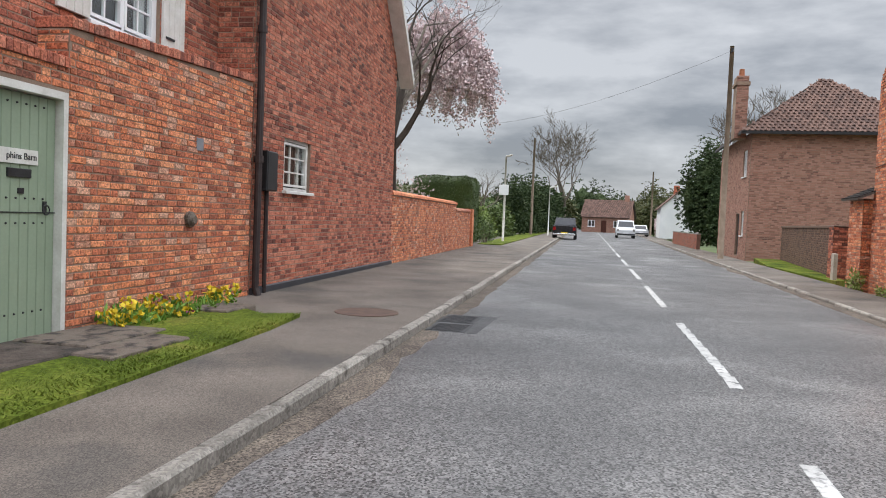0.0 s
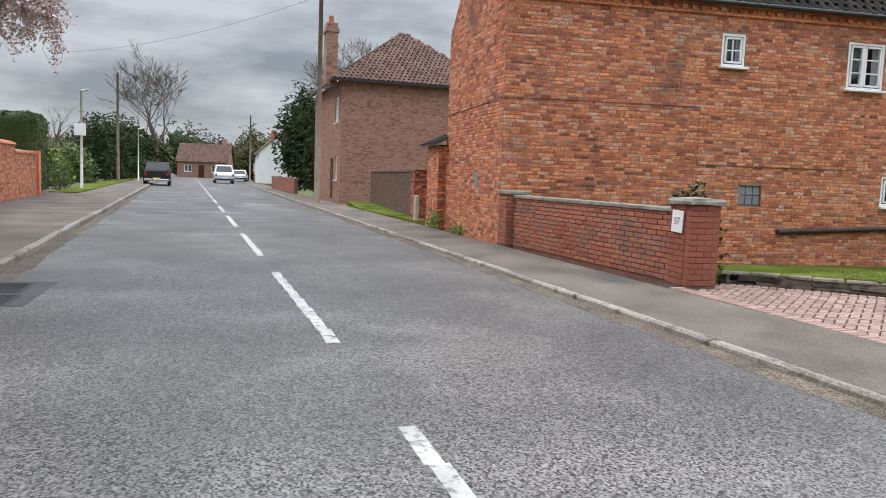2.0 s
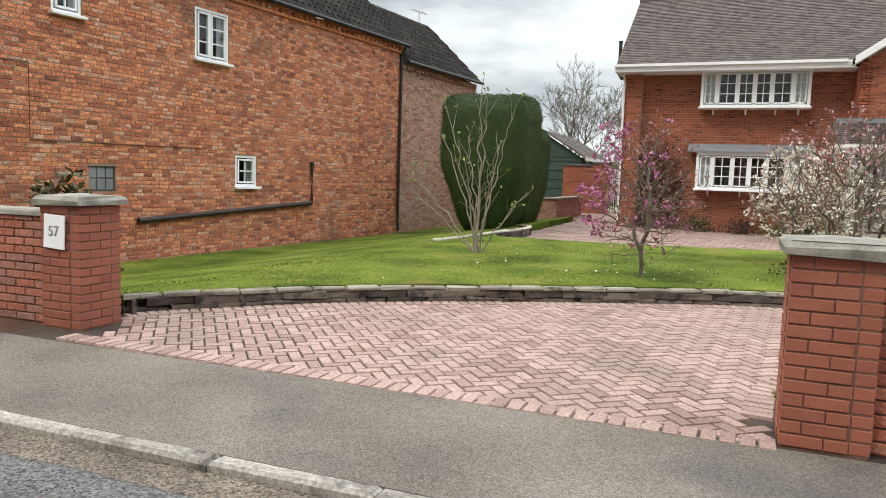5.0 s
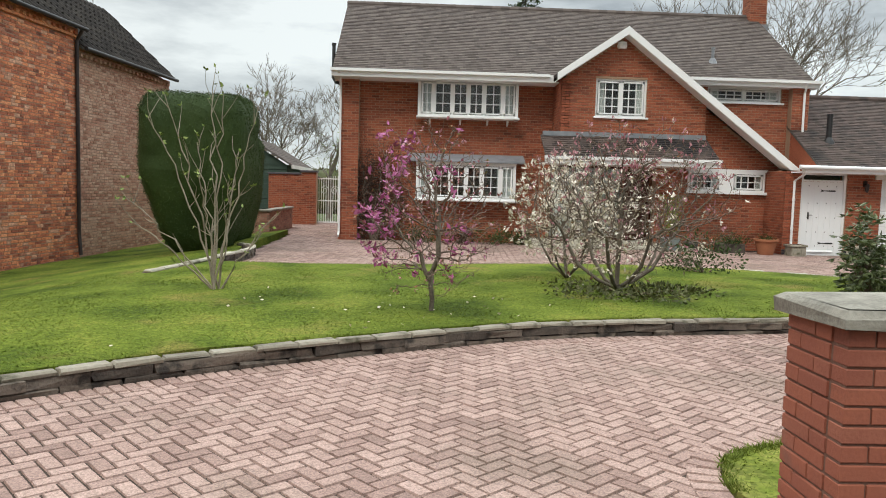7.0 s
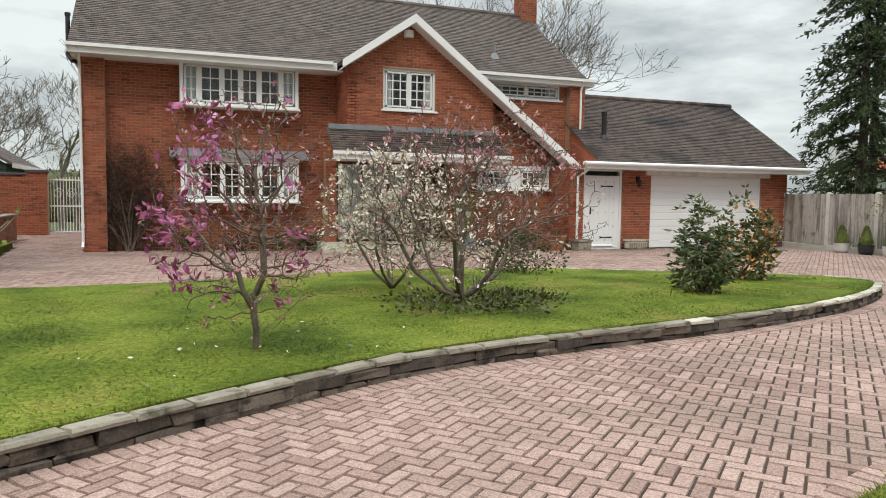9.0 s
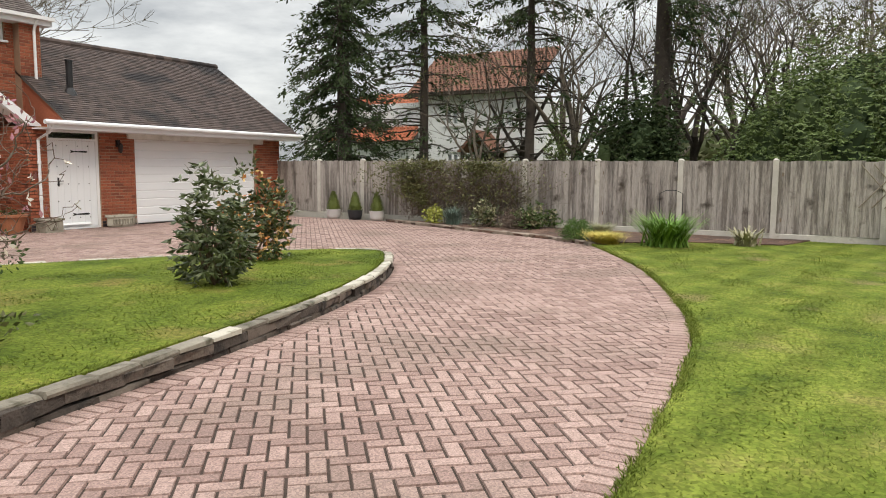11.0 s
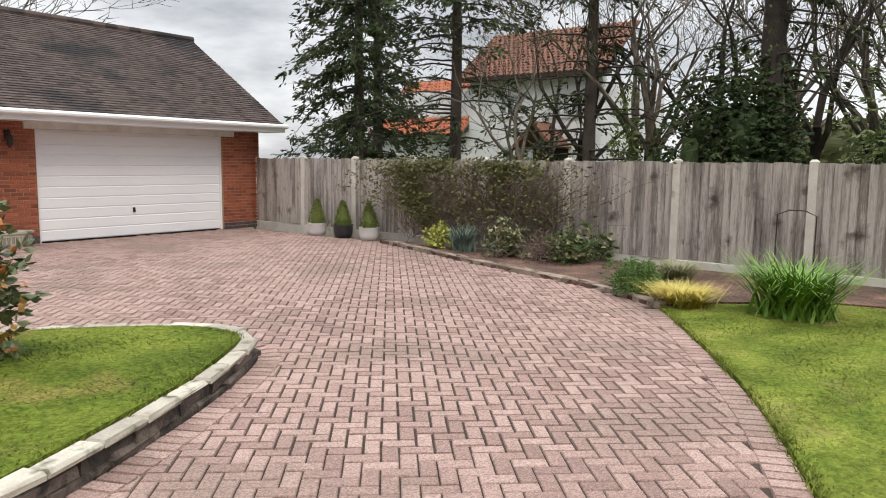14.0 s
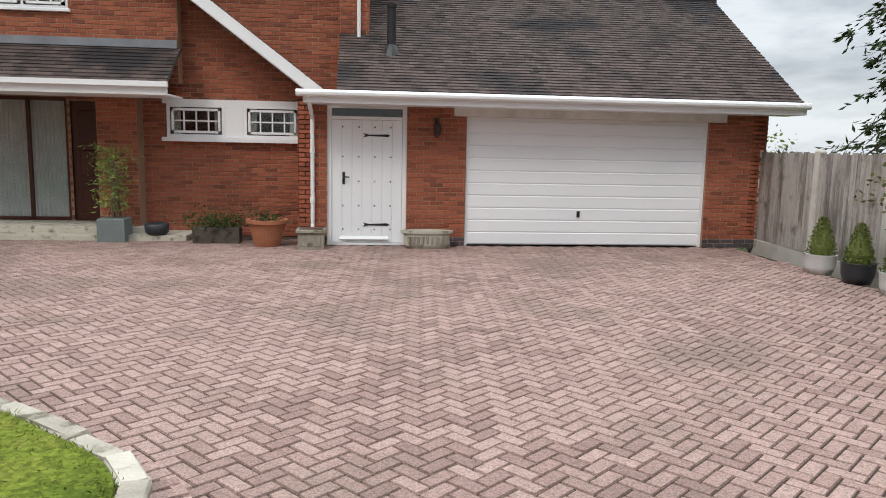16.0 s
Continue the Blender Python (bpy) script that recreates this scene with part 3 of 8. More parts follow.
def window(parent, m, w, h, lights, bars=(2, 3), frame=0.055, name="window", sill=True, deep=0.07, curtain=True, material="white", glassy=True):
    """A window with casements: local u across, z up, front at y = 0 looking to -y, set back into its hole."""
    win = thing(name, "", "")
    win.parent = parent
    win.matrix_basis = m
    del_keys = [k for k in ("label", "category") if k in win]
    for k in del_keys:
        del win[k]
    g = Geo()
    g.box(0, 0, 0, w, deep, frame).box(0, 0, h - frame, w, deep, h).box(0, 0, frame, frame, deep, h - frame).box(w - frame, 0, frame, w, deep, h - frame)
    x = frame
    inner = w - 2 * frame
    tot = sum(lights)
    for i, q in enumerate(lights):
        ww = inner * q / tot
        x1 = x + ww
        if i < len(lights) - 1:
            g.box(x1 - frame * 0.45, 0.0, frame, x1 + frame * 0.45, deep, h - frame)
        fx0, fx1, fz0, fz1 = x + 0.025, x1 - 0.025, frame + 0.02, h - frame - 0.02
        for a, b, c, d in ((fx0, fx0 + 0.04, fz0, fz1), (fx1 - 0.04, fx1, fz0, fz1), (fx0, fx1, fz0, fz0 + 0.04), (fx0, fx1, fz1 - 0.04, fz1)):
            g.box(a, -0.012, c, b, deep - 0.01, d)
        nx, nz = bars
        for k in range(1, nx):
            xx = fx0 + (fx1 - fx0) * k / nx
            part("glazing_bar", Geo().box(xx - 0.012, 0.012, fz0 + 0.035, xx + 0.012, 0.05, fz1 - 0.035), material, win)
        for k in range(1, nz):
            zz = fz0 + (fz1 - fz0) * k / nz
            part("glazing_bar", Geo().box(fx0 + 0.035, 0.014, zz - 0.012, fx1 - 0.035, 0.048, zz + 0.012), material, win)
        p = part("pane", Geo().box(fx0 + 0.03, 0.028, fz0 + 0.03, fx1 - 0.03, 0.034, fz1 - 0.03), "glass", win)
        p.visible_shadow = False
        x = x1
    part("window_frame", g, material, win)
    if sill:
        part("sill", Geo().chamfer(-0.05, -0.13, -0.05, w + 0.05, deep, 0.0, 0.012), material, win)
    # shallow added box for the unseen room, its dimness painted in
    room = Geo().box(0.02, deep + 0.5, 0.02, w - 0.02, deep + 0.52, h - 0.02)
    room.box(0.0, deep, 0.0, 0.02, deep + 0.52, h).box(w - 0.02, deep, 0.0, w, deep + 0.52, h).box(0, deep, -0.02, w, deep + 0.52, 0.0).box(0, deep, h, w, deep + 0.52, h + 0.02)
    part("room_box", room, "inside", win)
    if curtain:
        for s in (0, 1):
            c = Geo()
            x0 = 0.05 if s == 0 else w - 0.05 - w * 0.16
            n = 10
            for i in range(n):
                a, b = x0 + w * 0.16 * i / n, x0 + w * 0.16 * (i + 1) / n
                y0, y1 = deep + 0.07 + 0.02 * (i % 2), deep + 0.07 + 0.02 * ((i + 1) % 2)
                c.add([(a, y0, 0.03), (b, y1, 0.03), (b, y1, h - 0.03), (a, y0, h - 0.03), (a, y0 + 0.004, 0.03), (b, y1 + 0.004, 0.03), (b, y1 + 0.004, h - 0.03), (a, y0 + 0.004, h - 0.03)],
                      [(0, 1, 2, 3), (7, 6, 5, 4)])
            part("curtain", c, "curtain", win)
    return win


def inside(x, y, poly):
    r = False
    j = len(poly) - 1
    for i in range(len(poly)):
        xi, yi, xj, yj = *poly[i], *poly[j]
        if (yi > y) != (yj > y) and x < (xj - xi) * (y - yi) / (yj - yi) + xi:
            r = not r
        j = i
    return r


def smooth(pts, n=6):
    """A line of points rounded off (Catmull-Rom)."""
    out = []
    P = [np.array(p, float) for p in pts]
    for i in range(len(P) - 1):
        a, b, c, d = P[max(i - 1, 0)], P[i], P[i + 1], P[min(i + 2, len(P) - 1)]
        for k in range(n):
            t = k / n
            out.append(tuple(0.5 * (2 * b + (c - a) * t + (2 * a - 5 * b + 4 * c - d) * t * t + (3 * b - a - 3 * c + d) * t ** 3)))
    out.append(tuple(P[-1]))
    return out


def resample(pts, step):
    P = np.array(pts, float)
    d = np.r_[0, np.cumsum(np.hypot(*np.diff(P, axis=0).T))]
    n = max(2, int(round(d[-1] / step)))
    t = np.linspace(0, d[-1], n + 1)
    return list(zip(np.interp(t, d, P[:, 0]), np.interp(t, d, P[:, 1])))

# ---- ground, road, footways ----
ground = part("ground", Geo().box(-900, -900, -1.6, 900, 900, -0.75), "field")
tagged(ground, "dull green fields reaching the horizon", "ground", kind="structure")
BEND = lambda x: 0.012 * max(0.0, x - 4) ** 2
KL = lambda x: -5.12 + 0.049 * min(x, 8) - BEND(x)     # face of the far-side kerb
KR = lambda x: 1.30 + 0.020 * min(x, 4) - BEND(x)          # face of the house-side kerb
X0, X1 = -200, 30


def strip(name, ya, yb, za, zb, material, label, category, x0=X0, x1=X1, depth=0.8):
    g = Geo()
    xs = [x0, -120, -60, -30, -10, 0, 2, 4, 6, 8, 10, 13, 16, 20, 25, x1]
    n = len(xs)
    for ofs in (0, depth):
        g.v += [(x, ya(x), za - ofs) for x in xs] + [(x, yb(x), zb - ofs) for x in xs]
    for i in range(n - 1):
        g.f += [(i, i + 1, n + i + 1, n + i), (2 * n + i + 1, 2 * n + i, 3 * n + i, 3 * n + i + 1), (i + 1, i, 2 * n + i, 2 * n + i + 1), (n + i, n + i + 1, 3 * n + i + 1, 3 * n + i)]
    return tagged(part(name, g, material), label, category, kind="structure")


strip("road", KL, KR, -0.085, -0.085, "asphalt", "worn grey asphalt village road with damp patches", "road")
strip("pavement_1", lambda x: KR(x) + 0.12, lambda x: KR(x) + 1.42, -0.035, 0.0, "footway", "grey asphalt footway beside the red-brick walls", "pavement")
strip("pavement_2", lambda x: KL(x) - 3.6 + 0.02 * x if x < 0 else KL(x) - 3.6, lambda x: KL(x) - 0.12, 0.035, 0.015, "footway", "dark asphalt footway below the old brick house", "pavement")
kerb_1 = tagged(new("kerb_1"), "low dropped concrete kerb along the footway", "kerb", kind="structure")
kerb_2 = tagged(new("kerb_2"), "raised worn concrete kerb along the road", "kerb", kind="structure")
for par, face, sgn, zt, slope in ((kerb_1, KR, 1, -0.028, 0.02), (kerb_2, KL, -1, 0.022, 0.049)):
    km = []
    for k in range(3):
        g = Geo().chamfer(-0.455, 0, -0.4, 0.455, 0.125, 0, 0.02, jit=0.005)
        me = bpy.data.meshes.new("kerb_stone")
        me.from_pydata(g.v, [], g.f)
        me.materials.append(M["kerb"])
        km.append(me)
    n = 0
    for i in range(150):
        x = 9 - 0.915 * i
        rr = random.Random(i)
        zz = zt + rr.uniform(-0.006, 0.006)
        y = face(x) if sgn > 0 else face(x) - 0.125
        piece("kerb_stone", km[i % 3], par, Matrix.Translation((x, y, zz)) @ Matrix.Rotation(math.atan(slope) + rr.uniform(-0.006, 0.006), 4, "Z"))
for nm, face, sg in (("gutter_1", KR, -1), ("gutter_2", KL, 1)):
    g = Geo()
    rr = random.Random(3)
    n = 240
    for i in range(n + 1):
        x = 9 - 0.32 * i
        y = face(x) + sg * 0.003
        g.v += [(x, y, -0.0805), (x, y + sg * (0.24 + 0.17 * noise.noise(Vector((x * 0.5, sg, 0))) + 0.07 * noise.noise(Vector((x * 2.1, sg, 3)))), -0.0838)]
    g.f = [(2 * i, 2 * i + 1, 2 * i + 3, 2 * i + 2) if sg > 0 else (2 * i, 2 * i + 2, 2 * i + 3, 2 * i + 1) for i in range(n)]
    tagged(part(nm, g, "gutter_dirt"), "brown grit gathered in the road gutter", "gutter", kind="structure")
lines = tagged(new("road_marking"), "worn white dashed centre line on the asphalt", "road marking", kind="structure")
for k in range(24):
    x = 6.15 - 6.36 * k
    g = Geo()
    y = lambda q: -1.86 + 0.04 * q
    l = 4.3
    for s in range(8):
        a, b = x - l * s / 8, x - l * (s + 1) / 8
        w = 0.055 + random.uniform(-0.004, 0.004)
        g.box(b, y((a + b) / 2) - w, -0.086, a, y((a + b) / 2) + w, -0.081)
    part("dash", g, "paint_line", lines)
patch = tagged(part("asphalt_patch", Geo().chamfer(-3.7, -5.28, -0.09, -2.1, -4.55, -0.081, 0.002), "asphalt_dark"), "darker patched asphalt strip beside the kerb", "road patch", kind="structure")
g = Geo()
for a, b, c, d in ((-3.6, -5.25, -2.9, -4.75), (-2.75, -5.2, -2.15, -4.7)):
    g.chamfer(a, b, -0.086, c, d, -0.076, 0.004)
    for i in range(9):
        xx = a + 0.04 + (c - a - 0.08) * i / 8
        g.box(xx - 0.018, b + 0.05, -0.08, xx + 0.018, d - 0.05, -0.073)
tagged(part("drain_grate", g, "black"), "dark iron drain covers set in the gutter", "drain cover")
g = Geo().lathe([(0.42, 0.0), (0.42, 0.026), (0.40, 0.030), (0.37, 0.0275), (0.0, 0.0275)], -2.55, -6.1, 28)
tagged(part("manhole_cover", g, "rust"), "rusty brown round manhole cover in the footway", "manhole cover")

# ---- the front drive and lawns ----
ISLAND = [(-2.75, 3.75), (-2.5, 4.15), (-2.14, 4.52), (-1.52, 5.22), (-0.7, 5.88), (0.3, 6.52), (1.45, 7.15), (2.48, 7.66), (3.62, 7.99), (5.05, 8.24), (6.95, 8.6), (9.0, 9.18), (10.25, 9.74),
          (11.08, 10.24), (11.57, 10.65), (11.65, 11.08), (11.48, 11.52), (11.03, 11.95), (10.45, 12.4), (9.2, 13.0), (7.2, 14.1), (5.2, 14.5), (3.2, 14.2), (1.2, 13.6), (-0.6, 13.35), (-2.0, 13.45)]
ISL = smooth(ISLAND, 5)
LAWN_1 = ISL + [(-2.35, 14.2), (-2.3, 15.6), (-2.6, 17.5), (-2.7, 24), (-7.0, 24), (-7.05, 18.8), (-8.45, 3.2), (-2.9, 3.5)]
EDGE = smooth([(2.95, 3.3), (3.05, 4.1), (3.5, 4.5), (4.8, 4.93), (5.85, 5.05), (7.15, 5.17), (8.6, 5.38), (10.1, 5.83), (12.7, 6.92), (14.9, 8.22), (15.7, 8.75)], 5)
BED = smooth([(15.7, 8.75), (16.5, 9.95), (17.2, 11.9), (18.0, 13.9), (18.65, 15.5)], 5)
DRIVE = [(-2.4, 2.72), (2.95, 2.74)] + EDGE + BED[1:] + [(18.9, 15.7), (18.9, 20.2), (11.9, 20.2), (11.4, 20.9), (9.6, 20.7), (5.0, 20.7), (5.0, 22.2), (-1.0, 22.2), (-1.0, 32), (-4.2, 32), (-4.2, 24), (-2.7, 24), (-2.4, 15), (-2.0, 13.45)] + ISL[::-1]
tagged(part("drive_bed", Geo().box(-2.95, 2.7, -0.7, 18.95, 14, -0.012).box(-2.6, 14, -0.7, 18.95, 24, -0.012).box(-6.5, 24, -0.7, 18.95, 34, -0.012), "joint"), "dark sandy bed below the block paving", "drive", kind="structure")


def hill(x, y):
    """The lawn's height: it falls away to the barn."""
    t = min(1.0, max(0.0, (-1.8 - x) / 5.5))
    return 0.178 - 0.54 * t * t * (3 - 2 * t)


def sheet(name, poly, height, material, label, category, step=0.35, z0=-0.72):
    """A turf slab within an outline, on a grid."""
    bm = bmesh.new()
    vs = [bm.verts.new((x, y, 0)) for x, y in poly]
    f = bm.faces.new(vs)
    xs, ys = [p[0] for p in poly], [p[1] for p in poly]
    for ax, lo, hi in ((0, min(xs), max(xs)), (1, min(ys), max(ys))):
        c = lo + step
        while c < hi:
            co, no = ((c, 0, 0), (1, 0, 0)) if ax == 0 else ((0, c, 0), (0, 1, 0))
            bmesh.ops.bisect_plane(bm, geom=bm.verts[:] + bm.edges[:] + bm.faces[:], plane_co=co, plane_no=no)
            c += step
    for v in bm.verts:
        v.co.z = height(v.co.x, v.co.y) + 0.012 * noise.noise(Vector((v.co.x * 1.3, v.co.y * 1.3, 0)))
    edge = [e for e in bm.edges if e.is_boundary]
    r = bmesh.ops.extrude_edge_only(bm, edges=edge)
    for v in (q for q in r["geom"] if isinstance(q, bmesh.types.BMVert)):
        v.co.z = z0
    bmesh.ops.recalc_face_normals(bm, faces=bm.faces[:])
    me = bpy.data.meshes.new(name)
    bm.to_mesh(me)
    bm.free()
    if sum(p.normal.z for p in me.polygons) < 0:
        me.flip_normals()
    me.materials.append(M[material])
    return tagged(new(name, me), label, category, kind="structure")


def inset(poly, d):
    """An outline moved inwards by d."""
    out = []
    n = len(poly)
    area = sum(poly[i][0] * poly[(i + 1) % n][1] - poly[(i + 1) % n][0] * poly[i][1] for i in range(n))
    s = 1 if area > 0 else -1
    for i in range(n):
        a, b = np.array(poly[i - 1]), np.array(poly[(i + 1) % n])
        t = (b - a) / (np.hypot(*(b - a)) + 1e-9)
        out.append((poly[i][0] - s * t[1] * d, poly[i][1] + s * t[0] * d))
    return out


LAWN_IN = inset(LAWN_1, 0.14)
sheet("lawn_1", LAWN_IN, hill, "lawn", "mown green lawn with mossy yellow patches", "lawn")
LAWN_2 = [(3.15, 3.2)] + EDGE[3:] + [(16.4, 8.3), (17.2, 7.2), (17.6, 5.6), (18.8, 5.2), (18.8, 0.95), (6, 2.72), (3.3, 3.05)]
sheet("lawn_2", LAWN_2, lambda x, y: 0.03, "lawn_striped", "striped bright green mown lawn beside the fence", "lawn")
BEDPOLY = [(15.75, 8.65), (16.35, 8.3), (17.2, 7.2), (17.6, 5.6), (18.87, 5.2), (18.87, 15.8), (18.65, 15.6)] + BED[::-1][2:-1]
sheet("flower_bed", BEDPOLY, lambda x, y: 0.05, "earth", "reddish bark and bare earth flower bed", "flower bed", 0.25)

# stone edging of the raised lawn: two rough courses and a pale coping, darker below y 8.7
edging = tagged(new("stone_edging"), "low rough stone wall edging the raised lawn", "garden wall", kind="structure")
stones = []
for k in range(10):
    rr = random.Random(k)
    g = Geo()
    L2 = 0.21 + 0.02 * (k % 5)
    g.chamfer(-L2, 0, 0, L2, 0.16, 0.10 + 0.01 * (k % 2), 0.022, jit=0.018)
    me = bpy.data.meshes.new("stone")
    me.from_pydata(g.v, [], g.f)
    me.materials.append(M["stone"])
    stones.append((me, L2))
caps = []
for k in range(6):
    rr = random.Random(50 + k)
    g = Geo().chamfer(-0.18, rr.uniform(-0.025, 0.0), 0, 0.18, 0.115, 0.036 + rr.uniform(-0.005, 0.006), 0.012, jit=0.007)
    me = bpy.data.meshes.new("coping_stone")
    me.from_pydata(g.v, [], g.f)
    me.materials.append(M["stone_cap"])
    caps.append(me)
caps_dark = []
for me in caps:
    me = me.copy()
    me.materials.clear()
    me.materials.append(M["cap_dark"])
    caps_dark.append(me)
for course in range(3):
    pts = resample(ISL, 0.45 if course < 2 else 0.375)
    for i, (a, b) in enumerate(zip(pts, pts[1:])):
        if course == 1:
            a, b = ((a[0] + b[0]) / 2, (a[1] + b[1]) / 2), (pts[min(i + 2, len(pts) - 1)] if i + 2 < len(pts) else b)
            b = ((pts[i + 1][0] + b[0]) / 2, (pts[i + 1][1] + b[1]) / 2)
        t = math.atan2(b[1] - a[1], b[0] - a[0])
        c = ((a[0] + b[0]) / 2, (a[1] + b[1]) / 2)
        rr = random.Random(i * 3 + course)
        back = c[1] > 12.6 and c[0] < 6.5
        z = (-0.03 + 0.085 * course) if not back else (-0.16 + 0.085 * course)
        if course == 2:
            m = Matrix.Translation((c[0], c[1], 0.138 if not back else 0.02)) @ Matrix.Rotation(t + rr.uniform(-0.02, 0.02), 4, "Z") @ Matrix.Rotation(rr.uniform(-0.02, 0.02), 4, "X")
            piece("coping_stone", (caps_dark if c[1] < 8.7 + rr.uniform(-0.4, 0.4) else caps)[rr.randrange(6)], edging, m)
        else:
            me, L2 = stones[rr.randrange(10)]
            m = Matrix.Translation((c[0], c[1], z)) @ Matrix.Rotation(t + rr.uniform(-0.05, 0.05), 4, "Z") @ Matrix.Translation((0, rr.uniform(-0.02, 0.012), 0)) @ Matrix.Diagonal((0.225 / L2, 1, rr.uniform(0.74, 0.86), 1))
            piece("stone", me, edging, m)
g = Geo()
ii = inset(ISL + [(-2.6, 13)], 0.13)[:len(ISL)]
for a, b in zip(ii, ii[1:]):
    g.prism([(a[0], a[1], -0.3), (b[0], b[1], -0.3), (b[0], b[1], 0.14), (a[0], a[1], 0.14)], (0, 0, 0), (0.02, 0.03, 0))
part("core", g, "stone", edging)
# curb along the lawn below the clipped yew
curb = tagged(new("lawn_curb"), "pale stone curb where the lawn meets the side drive", "curb", kind="structure")
cpts = resample(smooth([(-2.85, 11.7), (-2.6, 12.6), (-2.42, 13.7), (-2.18, 15.3), (-2.25, 16.5), (-2.75, 17.5)], 6), 0.37)
for i, (a, b) in enumerate(zip(cpts, cpts[1:])):
    rr = random.Random(i + 71)
    t = math.atan2(b[1] - a[1], b[0] - a[0])
    c = ((a[0] + b[0]) / 2, (a[1] + b[1]) / 2)
    m = Matrix.Translation((*c, hill(*c) + 0.012 + rr.uniform(-0.008, 0.008))) @ Matrix.Rotation(t + rr.uniform(-0.04, 0.04), 4, "Z")
    piece("coping_stone", caps[rr.randrange(6)], curb, m)
    for z in (-0.085, -0.19):
        me, L2 = stones[rr.randrange(10)]
        piece("stone", me, curb, m @ Matrix.Translation((0, 0, z)) @ Matrix.Diagonal((0.187 / L2, 1, 0.95, 1)))
# low edging stones of the flower bed
bed_edge = tagged(new("bed_edging"), "small rough edging stones round the flower bed", "edging", kind="structure")
bed_stones = []
for me, L2 in stones:
    me = me.copy()
    me.materials.clear()
    me.materials.append(M["edge_stone"])
    bed_stones.append(me)
for i, (a, b) in enumerate(zip(resample(BED, 0.3), resample(BED, 0.3)[1:])):
    t = math.atan2(b[1] - a[1], b[0] - a[0])
    rr = random.Random(i)
    piece("stone", bed_stones[i % 10], bed_edge, Matrix.Translation(((a[0] + b[0]) / 2, (a[1] + b[1]) / 2, -0.01 + rr.uniform(-0.01, 0.01))) @ Matrix.Rotation(t + math.pi + rr.uniform(-0.1, 0.1), 4, "Z") @ Matrix.Diagonal((0.62, 0.8, 0.75, 1)))

# ---- the main house ----
house = thing("house", "two-storey red-brick house with brown tiled roofs and white windows", "house")
T = Matrix.Translation


def W(u, y, z=0):
    return T((u, y, z))


YL, YG, YR = 22.2, 21.0, 21.25
# left part
brick_wall(house, W(0, YL), -1.0, 5.3, 0, 4.85, [(1.25, 4.2, 3.69, 4.73), (1.25, 4.2, 1.28, 2.32)])
brick_wall(house, W(0, YL - 0.27), -1.0, -0.45, 0, 4.8, thick=0.265, name="pier")
brick_wall(house, Matrix.Translation((-1.0, 30, 0)) @ Matrix.Rotation(radians(-90), 4, "Z"), 0, 8.05, 0, 4.85)
# gable part: the upper wall, the porch pier and the wall below the long slope
SL = 0.755
gt = lambda u: 6.0 - abs(u - 7.02) * (SL if u > 7.02 else 0.69)
brick_wall(house, W(0, YG), 5.3, 9.45, 2.6, 4.15, [(6.27, 7.73, 3.73, 4.8)], gable=[[(5.3, 4.15), (6.27, 4.15), (6.27, 5.46), (5.3, 4.8)], [(6.27, 4.8), (7.73, 4.8), (7.73, 5.45), (7.02, 5.98), (6.27, 5.46)], [(7.73, 4.15), (9.45, 4.15), (7.73, 5.45)]])
brick_wall(house, Matrix.Translation((5.3, 22.2, 0)) @ Matrix.Rotation(radians(-90), 4, "Z"), 0, 1.2, 2.5, 4.85)
brick_wall(house, W(0, YG + 0.35), 8.2, 12.0, 0, 2.32, [(9.15, 11.42, 1.71, 2.28)], gable=[(8.2, 2.32), (12.0, 2.32), (8.2, 5.05)])
brick_wall(house, W(0, YG - 0.02), 8.1, 8.75, 0, 2.75, thick=0.36, name="porch_pier")
brick_wall(house, W(0, YG + 0.75), 4.9, 8.2, 0, 2.6, [(5.2, 7.35, 0.2, 2.36), (7.4, 8.15, 0.2, 2.3)], name="porch_wall")
# right upper part behind the long slope
brick_wall(house, W(0, YR + 0.35), 8.9, 12.55, 2.3, 4.95, [(9.7, 11.9, 4.33, 4.76)])
brick_wall(house, W(0, YR + 0.1), 12.1, 12.6, 2.2, 4.95, thick=0.24, name="pier")
brick_wall(house, Matrix.Translation((12.6, 21.6, 0)) @ Matrix.Rotation(radians(90), 4, "Z"), 0, 8.4, 0, 4.95)
part("back_wall", Geo().box(-1, 30, 0, 12.6, 30.2, 4.9), "brick_new", house)
# main roof
def roof(parent, m, w, length, slope, material, clip=None, tw=0.165, gauge=0.10, label=""):
    g, rot = tiles(parent, m, w, length, slope, material, tw=tw, gauge=gauge, clip=clip)
    d = Geo()
    if clip is None:
        d.box(0, 0, -0.05, w, length, -0.004)
    ob = part("roof", placed(d, rot), "inside", parent, label)
    part("tiles", g, material, ob, kind="stuff")
    return ob


RS = 33.5
RL = 4.35 / math.cos(radians(RS))
roof(house, W(-1.18, 21.35, 4.86), 14.0, RL, RS, "tile_grey", gauge=0.12)
roof(house, T((12.82, 30.1, 4.86)) @ Matrix.Rotation(math.pi, 4, "Z"), 14.0, RL, RS, "tile_grey", gauge=0.2, tw=0.33)
g = Geo()
for i in range(46):
    g.tube([(-1.2 + 0.305 * i, 25.72, 7.72), (-1.2 + 0.305 * i + 0.31, 25.72, 7.72)], [0.115, 0.12], 10)
part("ridge_tiles", g, "tile_grey", house)
for xx in (-1.0, 12.58):
    part("gable_wall", Geo().prism([(xx, 21.7, 4.8), (xx, 29.8, 4.8), (xx, 25.72, 7.6)], (-0.02, 0, 0), (0.02, 0, 0)), "brick_new", house)
